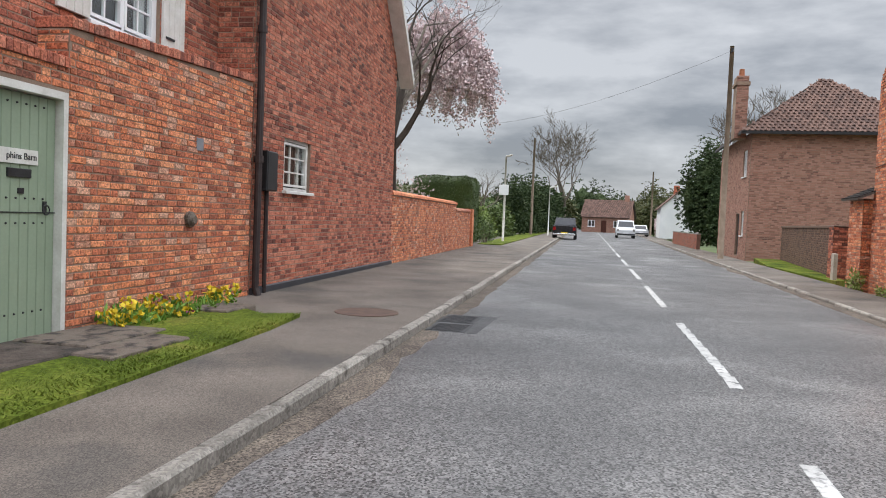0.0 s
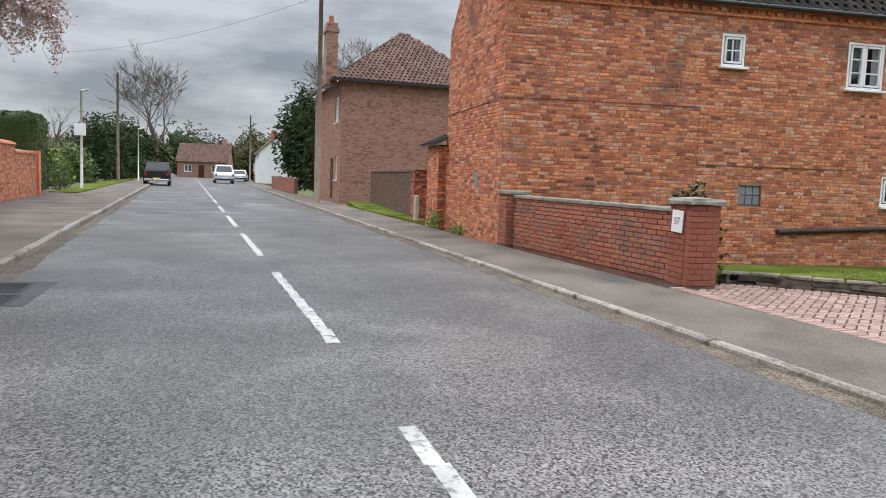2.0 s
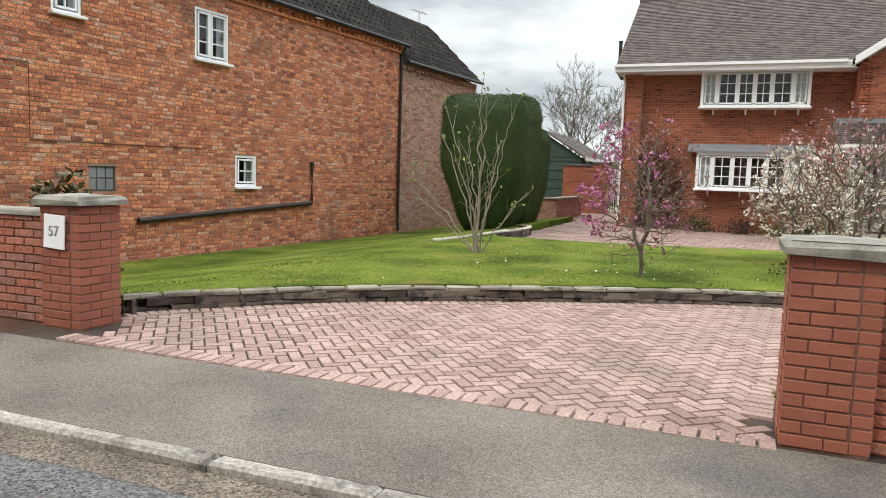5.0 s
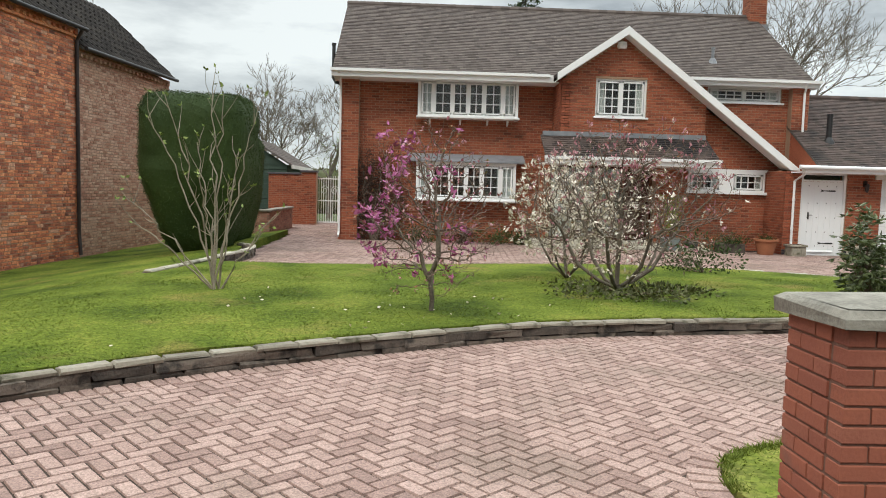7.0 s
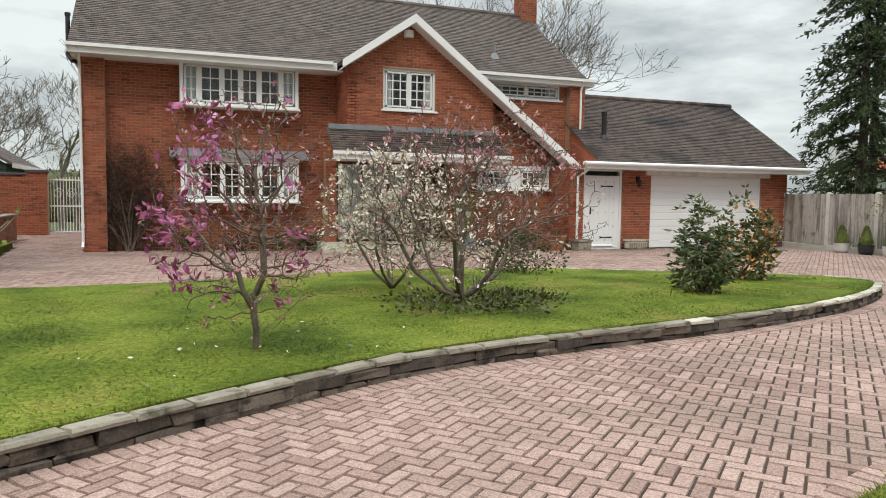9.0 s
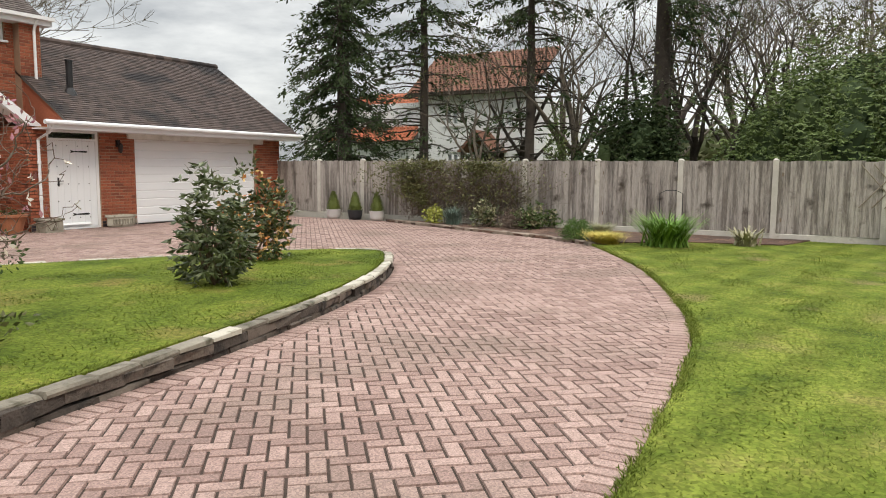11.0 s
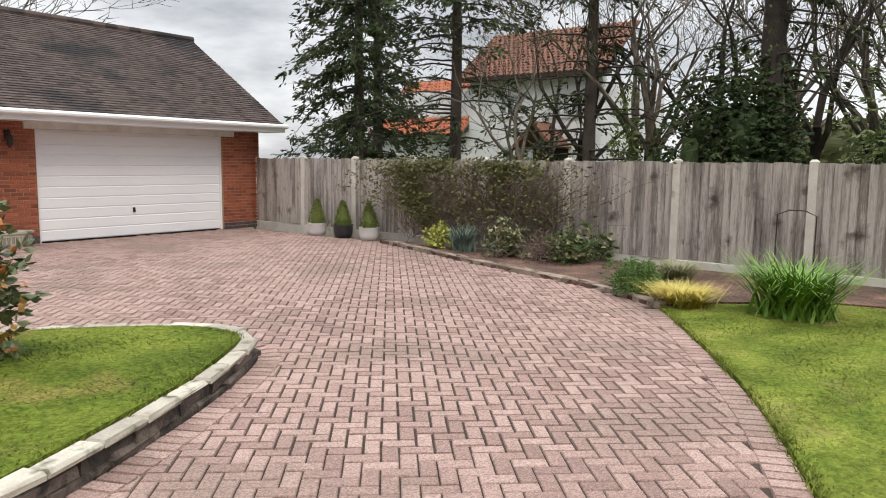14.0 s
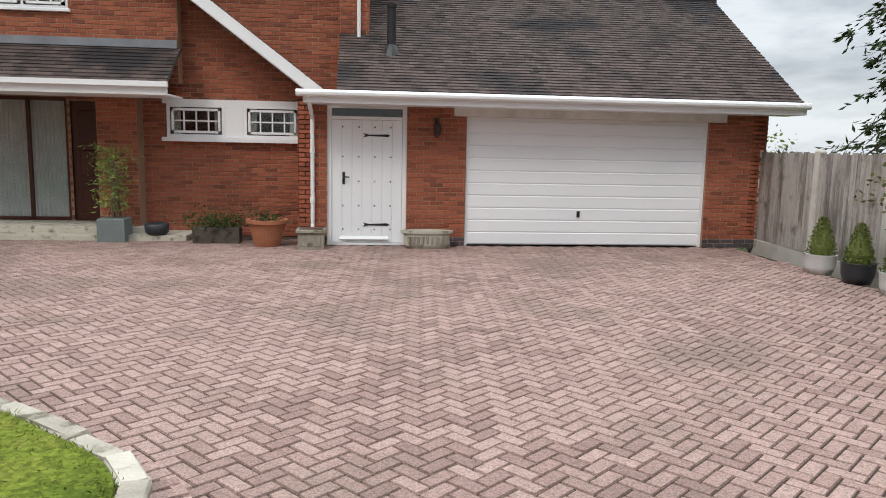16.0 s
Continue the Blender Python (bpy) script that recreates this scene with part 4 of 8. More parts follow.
# projecting gable: left slope, and the long slope down to the garage
gl = math.degrees(math.atan(0.69))
mA = T((5.12, 20.62 + 3.6, 4.84)) @ Matrix.Rotation(radians(-90), 4, "Z")
roof(house, mA, 3.6, 1.98 / math.cos(radians(gl)), gl, "tile", gauge=0.12)
gr = math.degrees(math.atan(SL))
mB = T((12.05, 20.62, 2.38)) @ Matrix.Rotation(radians(90), 4, "Z")
roof(house, mB, 1.0, 5.0 / math.cos(radians(gr)), gr, "tile", gauge=0.12)
mC = T((9.2, 21.6, 4.53)) @ Matrix.Rotation(radians(90), 4, "Z")
roof(house, mC, 3.0, 2.12 / math.cos(radians(gr)), gr, "tile", gauge=0.12)
# barge boards, fascias and gutters
g = Geo()
g.prism([(7.02, 20.6, 6.17), (5.1, 20.6, 4.86), (5.1, 20.6, 4.66), (7.02, 20.6, 5.95)], (0, -0.03, 0), (0, 0.03, 0))
g.prism([(7.02, 20.6, 6.17), (7.02, 20.6, 5.95), (12.05, 20.6, 2.16), (12.05, 20.6, 2.39)], (0, -0.03, 0), (0, 0.03, 0))
part("barge_board", g, "white", house)
g = Geo().prism([(7.02, 20.62, 5.95), (5.1, 20.62, 4.64), (5.1, 20.62, 4.67), (7.02, 20.62, 5.97)], (0, 0, 0), (0, 0.4, 0))
g.prism([(7.02, 20.62, 5.97), (7.02, 20.62, 5.94), (12.05, 20.62, 2.14), (12.05, 20.62, 2.17)], (0, 0, 0), (0, 0.4, 0))
part("soffit", g, "white", house)
g = Geo().box(-1.2, 21.33, 4.68, 5.12, 21.37, 4.88).box(-1.2, 21.37, 4.68, 5.3, 22.2, 4.71)
part("fascia", Geo().box(9.0, 21.2, 4.74, 12.82, 21.24, 4.94).box(9.0, 21.24, 4.74, 12.82, 21.6, 4.77), "white", house)
g.box(-1.2, 21.36, 4.68, -1.16, 30, 4.9)
part("fascia", g, "white", house)
part("gutter", Geo().box(9.0, 21.1, 4.86, 12.85, 21.2, 4.94), "white", house)
g = Geo().box(-1.22, 21.24, 4.82, 5.0, 21.33, 4.90)
part("gutter", g, "white", house)
g = Geo()
g.tube([(-0.97, 21.3, 4.82), (-0.97, 21.6, 4.6), (-0.98, 21.85, 4.45), (-0.98, 21.86, 0.25), (-0.98, 21.7, 0.12)], 0.034, 10)
for z in (0.6, 2.0, 3.4):
    g.tube([(-0.98, 21.86, z), (-0.98, 21.86, z + 0.09)], 0.042, 10)
part("downpipe", g, "white", house)
part("downpipe", Geo().tube([(12.42, 21.15, 4.85), (12.42, 21.28, 4.6), (12.42, 21.28, 2.75), (12.3, 20.9, 2.5), (12.2, 19.65, 2.4)], 0.034, 10), "white", house)
# chimney
g = Geo()
part("chimney", Geo().box(12.5, 25.4, 4.0, 13.08, 26.0, 8.9), "mortar_red", house)
g = Geo()
bricks(g, 12.5, 13.08, 6.9, 8.9)
placed(g, T((0, 25.4, 0)))
g2 = Geo()
bricks(g2, 0, 0.6, 4.0, 8.9)
placed(g2, T((12.5, 26.0, 0)) @ Matrix.Rotation(radians(-90), 4, "Z"))
g.add(g2.v, g2.f)
part("chimney_bricks", g, "brick_new", house, kind="stuff")
part("flashing", Geo().box(12.46, 25.3, 7.2, 13.12, 25.39, 7.45), "lead", house)
part("roof_vent", Geo().tube([(10.15, 22.5, 5.5), (10.15, 22.5, 6.0)], 0.045, 10).tube([(10.15, 22.5, 6.0), (10.15, 22.5, 6.05)], 0.06, 10).lathe([(0.16, 5.55), (0.10, 5.68), (0.055, 5.74)], 10.15, 22.5, 12), "lead", house, "short grey roof vent pipe")
part("soil_pipe", Geo().tube([(-1.0, 22.5, 4.62), (-1.2, 22.5, 4.66), (-1.28, 22.55, 4.8), (-1.28, 22.6, 5.75)], 0.055, 10).tube([(-1.28, 22.6, 5.75), (-1.28, 22.6, 5.82)], 0.07, 10), "black", house, "black soil pipe beside the verge")
part("garage_gable", Geo().prism([(12.14, 19.75, 2.3), (12.14, 23.2, 2.3), (12.14, 23.2, 4.66), (12.14, 19.75, 2.46)], (0, 0, 0), (0.2, 0, 0)), "brick_new", house)
# windows
for z, nm in ((3.69, "upper"), (1.28, "lower")):
    window(house, W(1.29, YL - 0.38, z), 2.88, 1.04, [0.8, 1.2, 1, 1, 1.2, 0.8], (2, 3))
    g = Geo().box(1.25, YL - 0.40, z + 1.04, 4.21, YL + 0.01, z + 1.09).box(1.22, YL - 0.44, z - 0.06, 4.24, YL + 0.01, z - 0.005)
    g.box(1.26, YL - 0.38, z, 1.29, YL, z + 1.04).box(4.17, YL - 0.38, z, 4.2, YL, z + 1.04)
    part("bay_box", g, "white", house)
    for xx in (1.6, 2.5, 3.3, 3.9):
        part("corbel", Geo().prism([(xx, YL, z - 0.06), (xx, YL - 0.3, z - 0.06), (xx, YL, z - 0.22)], (0, 0, 0), (0.05, 0, 0)), "white", house)
part("bay_roof", Geo().prism([(1.0, YL + 0.005, 2.62), (1.0, YL - 0.5, 2.40), (1.0, YL - 0.5, 2.36), (1.0, YL + 0.005, 2.36)], (0, 0, 0), (3.45, 0, 0)), "lead", house)
window(house, W(6.27, YG + 0.06, 3.73), 1.46, 1.07, [1, 1], (3, 4))
window(house, W(9.7, YR + 0.4, 4.33), 2.2, 0.43, [1, 1], (4, 2), sill=True)
window(house, W(9.15, YG + 0.30, 1.71), 0.98, 0.57, [1], (4, 2), sill=False)
window(house, W(10.44, YG + 0.30, 1.71), 0.98, 0.57, [1], (4, 2), sill=False)
part("window_panel", Geo().chamfer(10.13, 1.71, 0, 10.44, 2.28, 0.06, 0.006, T((0, YG + 0.36, 0)) @ Matrix.Rotation(radians(90), 4, "X")).box(9.08, YG + 0.22, 1.64, 11.49, YG + 0.35, 1.71).box(9.08, YG + 0.3, 2.28, 11.49, YG + 0.35, 2.36), "white", house)
# porch
g, rot = tiles(house, W(4.75, 19.95, 2.52), 4.75, 1.25, 32, "tile", gauge=0.12)
pr = part("roof", placed(Geo().box(0, 0, -0.05, 4.75, 1.25, -0.004), rot), "inside", house, "brown tiled porch canopy")
part("tiles", g, "tile", pr, kind="stuff")
part("porch_fascia", Geo().box(4.72, 19.93, 2.34, 9.52, 19.97, 2.53).box(4.72, 19.97, 2.34, 9.5, 21.0, 2.37).box(4.70, 19.86, 2.46, 9.54, 19.93, 2.54), "white", house)
part("porch_flashing", Geo().box(4.8, 20.9, 3.15, 9.45, 20.99, 3.28), "lead", house)
g = Geo().chamfer(4.6, 20.55, 0, 9.6, 22.4, 0.09, 0.01).chamfer(4.6, 20.85, 0.09, 8.9, 22.4, 0.2, 0.01)
part("porch_step", g, "stone_cap", house, "pale stone porch steps")
d = thing("front_door", "", "")
d.parent = house
d.matrix_basis = W(7.4, YG + 0.8)
g = Geo().box(0, 0, 0.2, 0.75, 0.05, 2.3)
for zz, hh in ((0.35, 0.5), (1.0, 0.45), (1.55, 0.6)):
    g.chamfer(0.12, zz, -0.0, 0.63, zz + hh, 0.02, 0.015, Matrix.Rotation(radians(90), 4, "X"))
part("door_leaf", g, "mahogany", d)
part("door_frame", Geo().box(-0.05, -0.03, 0.2, 0.0, 0.08, 2.36).box(0.75, -0.03, 0.2, 0.8, 0.08, 2.36).box(0.0, -0.03, 2.3, 0.75, 0.08, 2.36), "mahogany", d)
pw = thing("porch_window", "", "")
pw.parent = house
pw.matrix_basis = W(5.2, YG + 0.8)
g = Geo()
for xx in (0, 0.7, 1.45, 2.1):
    g.box(xx, -0.02, 0.2, xx + 0.05, 0.06, 2.36)
part("window_frame", g.box(0.05, -0.02, 0.2, 2.1, 0.06, 0.26).box(0.05, -0.02, 2.3, 2.1, 0.06, 2.36), "mahogany", pw)
q = part("pane", Geo().box(0.04, 0.015, 0.26, 2.1, 0.022, 2.3), "glass", pw)
q.visible_shadow = False
g = Geo()
for i in range(60):
    a, b = 0.05 + 2.05 * i / 60, 0.05 + 2.05 * (i + 1) / 60
    ya, yb = 0.045 + 0.03 * (i % 2), 0.045 + 0.03 * ((i + 1) % 2)
    g.add([(a, ya, 0.22), (b, yb, 0.22), (b, yb, 2.32), (a, ya, 2.32)], [(0, 1, 2, 3)])
part("curtain", g, "curtain", pw)

# ---- the garage ----
garage = thing("garage", "single-storey red-brick double garage with a brown tiled roof", "garage")
YA = 20.2
brick_wall(garage, W(0, YA), 11.47, 19.4, 0.15, 2.34, [(11.93, 13.22, 0, 2.30), (14.2, 18.35, 0, 2.14)])
brick_wall(garage, W(0, YA - 0.005), 13.22, 14.2, 0, 0.15, brick="brick_blue", name="plinth", thick=0.25)
brick_wall(garage, W(0, YA - 0.005), 18.35, 19.41, 0, 0.15, brick="brick_blue", name="plinth", thick=0.25)
brick_wall(garage, W(0, YA - 0.005), 11.47, 11.93, 0, 0.15, brick="brick_blue", name="plinth", thick=0.25)
brick_wall(garage, Matrix.Translation((19.4, YA, 0)) @ Matrix.Rotation(radians(90), 4, "Z"), 0, 6.6, 0, 2.34, gable=[(0, 2.34), (6.6, 2.34), (3.3, 4.7)])
brick_wall(garage, W(0, YG + 0.36), 8.75, 11.9, 0, 0.15, brick="brick_blue", name="plinth", thick=0.2)
brick_wall(garage, Matrix.Translation((11.47, 21.36, 0)) @ Matrix.Rotation(radians(-90), 4, "Z"), 0, 1.16, 0, 2.34)
part("back_wall", Geo().box(11.5, 26.6, 0, 19.4, 26.8, 2.4), "brick_new", garage)
GS = math.degrees(math.atan((4.75 - 2.42) / 3.65))
GLn = 3.65 / math.cos(radians(GS))
roof(garage, W(12.1, 19.6, 2.42), 7.6, GLn, GS, "tile")
roof(garage, T((19.7, 26.9, 2.42)) @ Matrix.Rotation(math.pi, 4, "Z"), 7.6, GLn, GS, "tile", gauge=0.2, tw=0.33)
g = Geo()
for i in range(25):
    g.tube([(12.1 + 0.305 * i, 23.25, 4.74), (12.1 + 0.305 * i + 0.31, 23.25, 4.74)], [0.10, 0.105], 10)
part("ridge_tiles", g, "tile", garage)
part("fascia", Geo().box(11.6, 19.58, 2.27, 19.7, 19.62, 2.45).box(11.6, 19.62, 2.27, 19.7, 20.19, 2.30), "white", garage)
part("fascia", Geo().box(13.98, 20.12, 2.14, 18.62, 20.19, 2.27), "white_old", garage, "worn white board over the door")
part("gutter", Geo().tube([(11.5, 19.53, 2.41), (19.72, 19.53, 2.41)], 0.055, 10), "white", garage)
g = Geo().tube([(11.68, 19.53, 2.40), (11.70, 19.7, 2.2), (11.70, 20.14, 2.05), (11.70, 20.14, 0.35), (11.70, 20.1, 0.25)], 0.034, 10)
for z in (0.7, 1.5):
    g.tube([(11.70, 20.14, z), (11.70, 20.14, z + 0.08)], 0.042, 10)
part("downpipe", g, "white", garage)
gd = thing("garage_door", "", "")
gd.parent = garage
gd.matrix_basis = W(14.2, YA + 0.08)
for k in range(10):
    z = 0.02 + k * 0.206
    g = Geo()
    g.add([(0.05, 0.0, z), (4.1, 0.0, z), (4.1, -0.012, z + 0.02), (0.05, -0.012, z + 0.02), (0.05, -0.012, z + 0.192), (4.1, -0.012, z + 0.192), (4.1, 0.0, z + 0.206), (0.05, 0.0, z + 0.206), (0.05, 0.03, z), (4.1, 0.03, z), (4.1, 0.03, z + 0.206), (0.05, 0.03, z + 0.206)],
          [(0, 1, 2, 3), (3, 2, 5, 4), (4, 5, 6, 7), (8, 11, 10, 9)])
    part("door_panel", g, "door_white", gd)
part("door_frame", Geo().box(0, -0.03, 0, 0.05, 0.1, 2.14).box(4.1, -0.03, 0, 4.15, 0.1, 2.14).box(0.05, -0.03, 2.08, 4.1, 0.1, 2.14), "white", gd)
part("door_handle", Geo().box(1.93, -0.03, 0.50, 1.98, -0.01, 0.60).tube([(1.955, -0.03, 0.57), (1.955, -0.06, 0.57), (1.955, -0.06, 0.50)], 0.011, 8), "black", gd)
wd = thing("side_door", "", "")
wd.parent = garage
wd.matrix_basis = W(11.93, YA + 0.06)
part("door_frame", Geo().box(0, -0.02, 0, 0.07, 0.1, 2.30).box(1.22, -0.02, 0, 1.29, 0.1, 2.30).box(0.07, -0.02, 2.23, 1.22, 0.1, 2.30).box(0.07, -0.02, 2.05, 1.22, 0.1, 2.10).box(0.07, -0.03, 0, 1.22, 0.1, 0.04), "white", wd)
q = part("fanlight", Geo().box(0.07, 0.03, 2.10, 1.22, 0.037, 2.23), "glass", wd)
# added panel coloured dark for the unlit space behind the fanlight
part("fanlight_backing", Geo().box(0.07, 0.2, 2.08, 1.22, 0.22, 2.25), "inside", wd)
leaf = Geo()
for k in range(7):
    leaf.chamfer(0.075 + k * 0.1634, 0.045, 0, 0.075 + (k + 1) * 0.1634 - 0.002, 2.045, 0.04, 0.004, Matrix.Translation((0, 0.04, 0)) @ Matrix.Rotation(radians(90), 4, "X"))
part("door_leaf", leaf, "door_white", wd)
part("weather_bar", Geo().prism([(0.2, -0.06, 0.1), (0.2, 0.0, 0.1), (0.2, 0.0, 0.15)], (0, 0, 0), (0.8, 0, 0)), "white", wd)
g = Geo()
for r, zz in enumerate((0.26, 0.65, 1.05, 1.45, 1.93)):
    for c in range(4):
        xx = 0.25 + c * 0.26
        part("stud", Geo().tube([(xx, 0.0, zz), (xx, -0.012, zz)], [0.014, 0.006], 8), "black", wd)
for zz in (0.34, 1.80):
    h = Geo().prism([(0.58, -0.006, zz - 0.035), (0.68, -0.006, zz - 0.012), (0.98, -0.006, zz - 0.022), (1.02, -0.006, zz), (0.98, -0.006, zz + 0.022), (0.68, -0.006, zz + 0.012), (0.58, -0.006, zz + 0.035), (0.61, -0.006, zz)], (0, 0.006, 0), (0, -0.004, 0))
    part("strap_hinge", h, "black", wd)
part("door_handle", Geo().box(0.245, -0.012, 1.0, 0.285, 0.0, 1.2).tube([(0.265, -0.01, 1.12), (0.265, -0.05, 1.12), (0.36, -0.05, 1.12)], 0.010, 8), "black", wd)
part("flue_pipe", Geo().tube([(12.97, 20.85, 3.02), (12.97, 20.85, 3.93)], 0.075, 12).tube([(12.97, 20.85, 3.93), (12.97, 20.85, 3.98)], 0.09, 12).lathe([(0.22, 3.05), (0.13, 3.24), (0.08, 3.32)], 12.97, 20.85, 12), "black", garage, "black metal flue pipe")
part("lantern", Geo().box(13.66, 20.12, 1.94, 13.74, 20.19, 2.10).tube([(13.7, 20.15, 2.05), (13.7, 20.08, 2.1), (13.7, 20.06, 2.02)], 0.012, 6).lathe([(0.02, 1.78), (0.05, 1.84), (0.065, 1.98), (0.02, 2.03)], 13.7, 20.06, 8), "pipe", garage, "dark iron wall lantern")

# ---- the old barn ----
barn = thing("brick_barn", "tall old orange-red brick barn with a dark pantile roof", "house")
BM = T((-8.6, 2.76, 0)) @ Matrix.Rotation(radians(84.5), 4, "Z")
BH = [(4.8, 5.36, 3.92, 4.62), (7.92, 8.86, 3.62, 4.66), (9.08, 9.75, 1.02, 1.71), (5.47, 6.01, 0.93, 1.38)]
brick_wall(barn, BM, 0, 16.0, -0.75, 5.05, BH, brick="brick_old", mortar="mortar", thick=0.35)
GA = T((-8.6, 2.76, 0)) @ Matrix.Rotation(radians(-2), 4, "Z")
brick_wall(barn, GA, -4.35, 0, -0.3, 4.95, brick="brick_old", mortar="mortar", thick=0.35, gable=[(-4.35, 4.95), (0, 4.95), (-2.17, 7.1)])
part("back_wall", Geo().box(-4.35, 0.35, -0.7, -4.0, 16, 5.0, GA), "brick_old", barn)
part("end_wall", Geo().prism([(-3.5, 0, -0.7), (-0.35, 0, -0.7), (-0.35, 0, 5.0), (-2, 0, 6.8), (-3.5, 0, 5)], (0, 0, 0), (0, 0.3, 0)), "brick_old", barn).matrix_basis = T((-8.6, 2.76, 0)) @ Matrix.Rotation(radians(-5.5), 4, "Z") @ T((0, 15.7, 0))
RB = BM @ T((-0.12, 0.0, 5.22)) @ T((0, -0.16, 0))
roof(barn, RB, 16.3, 3.05, 43, "tile_dark", tw=0.24, gauge=0.28)
roof(barn, BM @ T((16.2, 4.6, 5.22)) @ Matrix.Rotation(math.pi, 4, "Z"), 16.3, 3.1, 43, "tile_dark", tw=0.3, gauge=0.3)
part("eaves_gutter", placed(Geo().tube([(-0.1, -0.22, 5.2), (16.1, -0.22, 5.2)], 0.05, 10), BM), "black", barn)
g = Geo()
g.box(0, -0.03, 5.05, 16, 0.35, 5.2).box(0, -0.06, 4.98, 16, 0, 5.05)
for i in range(72):
    g.box(i * 0.222, -0.10, 5.04, i * 0.222 + 0.11, -0.03, 5.12)
part("dentil_course", placed(g, BM), "brick_old", barn)
window(barn, BM @ T((4.8, 0.01, 3.92)), 0.56, 0.70, [1], (2, 2))
window(barn, BM @ T((7.92, 0.01, 3.62)), 0.94, 1.04, [0.8, 1], (1, 3))
window(barn, BM @ T((9.08, 0.01, 1.02)), 0.67, 0.69, [1], (2, 2))
g = Geo()
for i in range(3):
    for j in range(2):
        part("glass_block", Geo().chamfer(i * 0.18 + 0.01, j * 0.22 + 0.01, 0, (i + 1) * 0.18 - 0.01, (j + 1) * 0.22 - 0.01, 0.02, 0.01, BM @ T((5.47, 0.06, 0.94)) @ Matrix.Rotation(radians(90), 4, "X")), "lead", barn, "grey glass block" if i + j == 0 else "")
part("backing", placed(Geo().box(5.47, 0.07, 0.93, 6.01, 0.09, 1.38), BM), "mortar", barn)
part("wall_cable", placed(Geo().tube([(0.02, -0.02, 2.98), (4.38, -0.02, 3.02), (4.38, -0.02, 1.78), (8.2, -0.02, 1.8)], 0.008, 5), BM), "rust", barn)
part("wall_cable", placed(Geo().tube([(-4.3, -0.02, 2.9), (0.0, -0.02, 2.98)], 0.008, 5), GA), "rust", barn)
part("waste_pipe", placed(Geo().tube([(6.46, -0.06, 0.37), (11.72, -0.06, 0.62), (11.72, -0.06, 1.64)], 0.055, 10), BM), "pipe", barn, "dark waste pipe across the brick wall")
part("downpipe", placed(Geo().tube([(15.9, -0.2, 5.15), (15.9, -0.06, 4.9), (15.9, -0.06, 0.2), (15.85, -0.1, 0.0), (15.8, -0.15, -0.3)], 0.045, 10), BM), "pipe", barn)
# lower extension
ext = thing("barn_extension", "paler brick extension behind the barn with a dark roof", "house")
brick_wall(ext, BM, 16.0, 21.2, -0.6, 4.55, brick="brick_pale", mortar="mortar", thick=0.3)
part("end_wall", placed(Geo().prism([(21.2, 0, -0.6), (21.2, 4.2, -0.6), (21.2, 4.2, 4.6), (21.2, 2.1, 6.5), (21.2, 0, 4.6)], (-0.3, 0, 0), (0, 0, 0)), BM), "brick_pale", ext)
roof(ext, BM @ T((16.0, -0.18, 4.75)), 5.35, 3.1, 43, "tile_dark", tw=0.24, gauge=0.28)
roof(ext, BM @ T((21.35, 4.4, 4.75)) @ Matrix.Rotation(math.pi, 4, "Z"), 5.35, 3.1, 43, "tile_dark", tw=0.3, gauge=0.3)
g = Geo().box(16.0, -0.03, 4.55, 21.2, 0.3, 4.7)
for i in range(23):
    g.box(16 + i * 0.222, -0.10, 4.55, 16 + i * 0.222 + 0.11, -0.03, 4.63)
part("dentil_course", placed(g, BM), "brick_pale", ext)
part("eaves_gutter", placed(Geo().tube([(16.0, -0.24, 4.74), (21.3, -0.24, 4.74)], 0.05, 10), BM), "black", ext)

# ---- the old house over the road ----
old = thing("old_house", "old dark red-brick house with a street gable and white shutters", "house")
LM = T((0, -8.05, 0)) @ Matrix.Rotation(radians(183.4), 4, "Z")
brick_wall(old, LM, 3.4, 11.9, -0.2, 5.3, [(4.58, 5.78, 1.64, 2.52)], brick="brick_dark", mortar="mortar", thick=0.35, gable=[(3.4, 5.3), (11.9, 5.3), (7.65, 9.8)])
part("plinth", placed(Geo().chamfer(3.4, -0.05, -0.2, 11.9, 0.0, 0.14, 0.02), LM), "slate_pot", old)
part("side_wall", placed(Geo().box(11.55, 0.35, -0.2, 11.9, 10, 5.3), LM), "brick_dark", old)
for sd in (0, 1):
    m = LM @ (T((12.3, -0.3, 4.9)) @ Matrix.Rotation(radians(90), 4, "Z") if sd else T((3.0, 10.0, 4.9)) @ Matrix.Rotation(radians(-90), 4, "Z"))
    roof(old, m, 10.3, 6.7, 46.5, "tile_red", tw=0.3, gauge=0.3)
g = Geo()
for s in (1, -1):
    g.prism([(7.65, -0.33, 9.95), (7.65 + s * 4.75, -0.33, 4.95), (7.65 + s * 4.75, -0.33, 4.7), (7.65, -0.33, 9.68)], (0, -0.03, 0), (0, 0.03, 0))
    g.prism([(7.65, -0.3, 9.7), (7.65 + s * 4.75, -0.3, 4.72), (7.65 + s * 4.75, -0.3, 4.68), (7.65, -0.3, 9.66)], (0, 0, 0), (0, 0.32, 0))
part("barge_board", placed(g, LM), "white_old", old)
window(old, LM @ T((4.58, 0.05, 1.64)), 1.2, 0.88, [1], (3, 3), material="white_old")
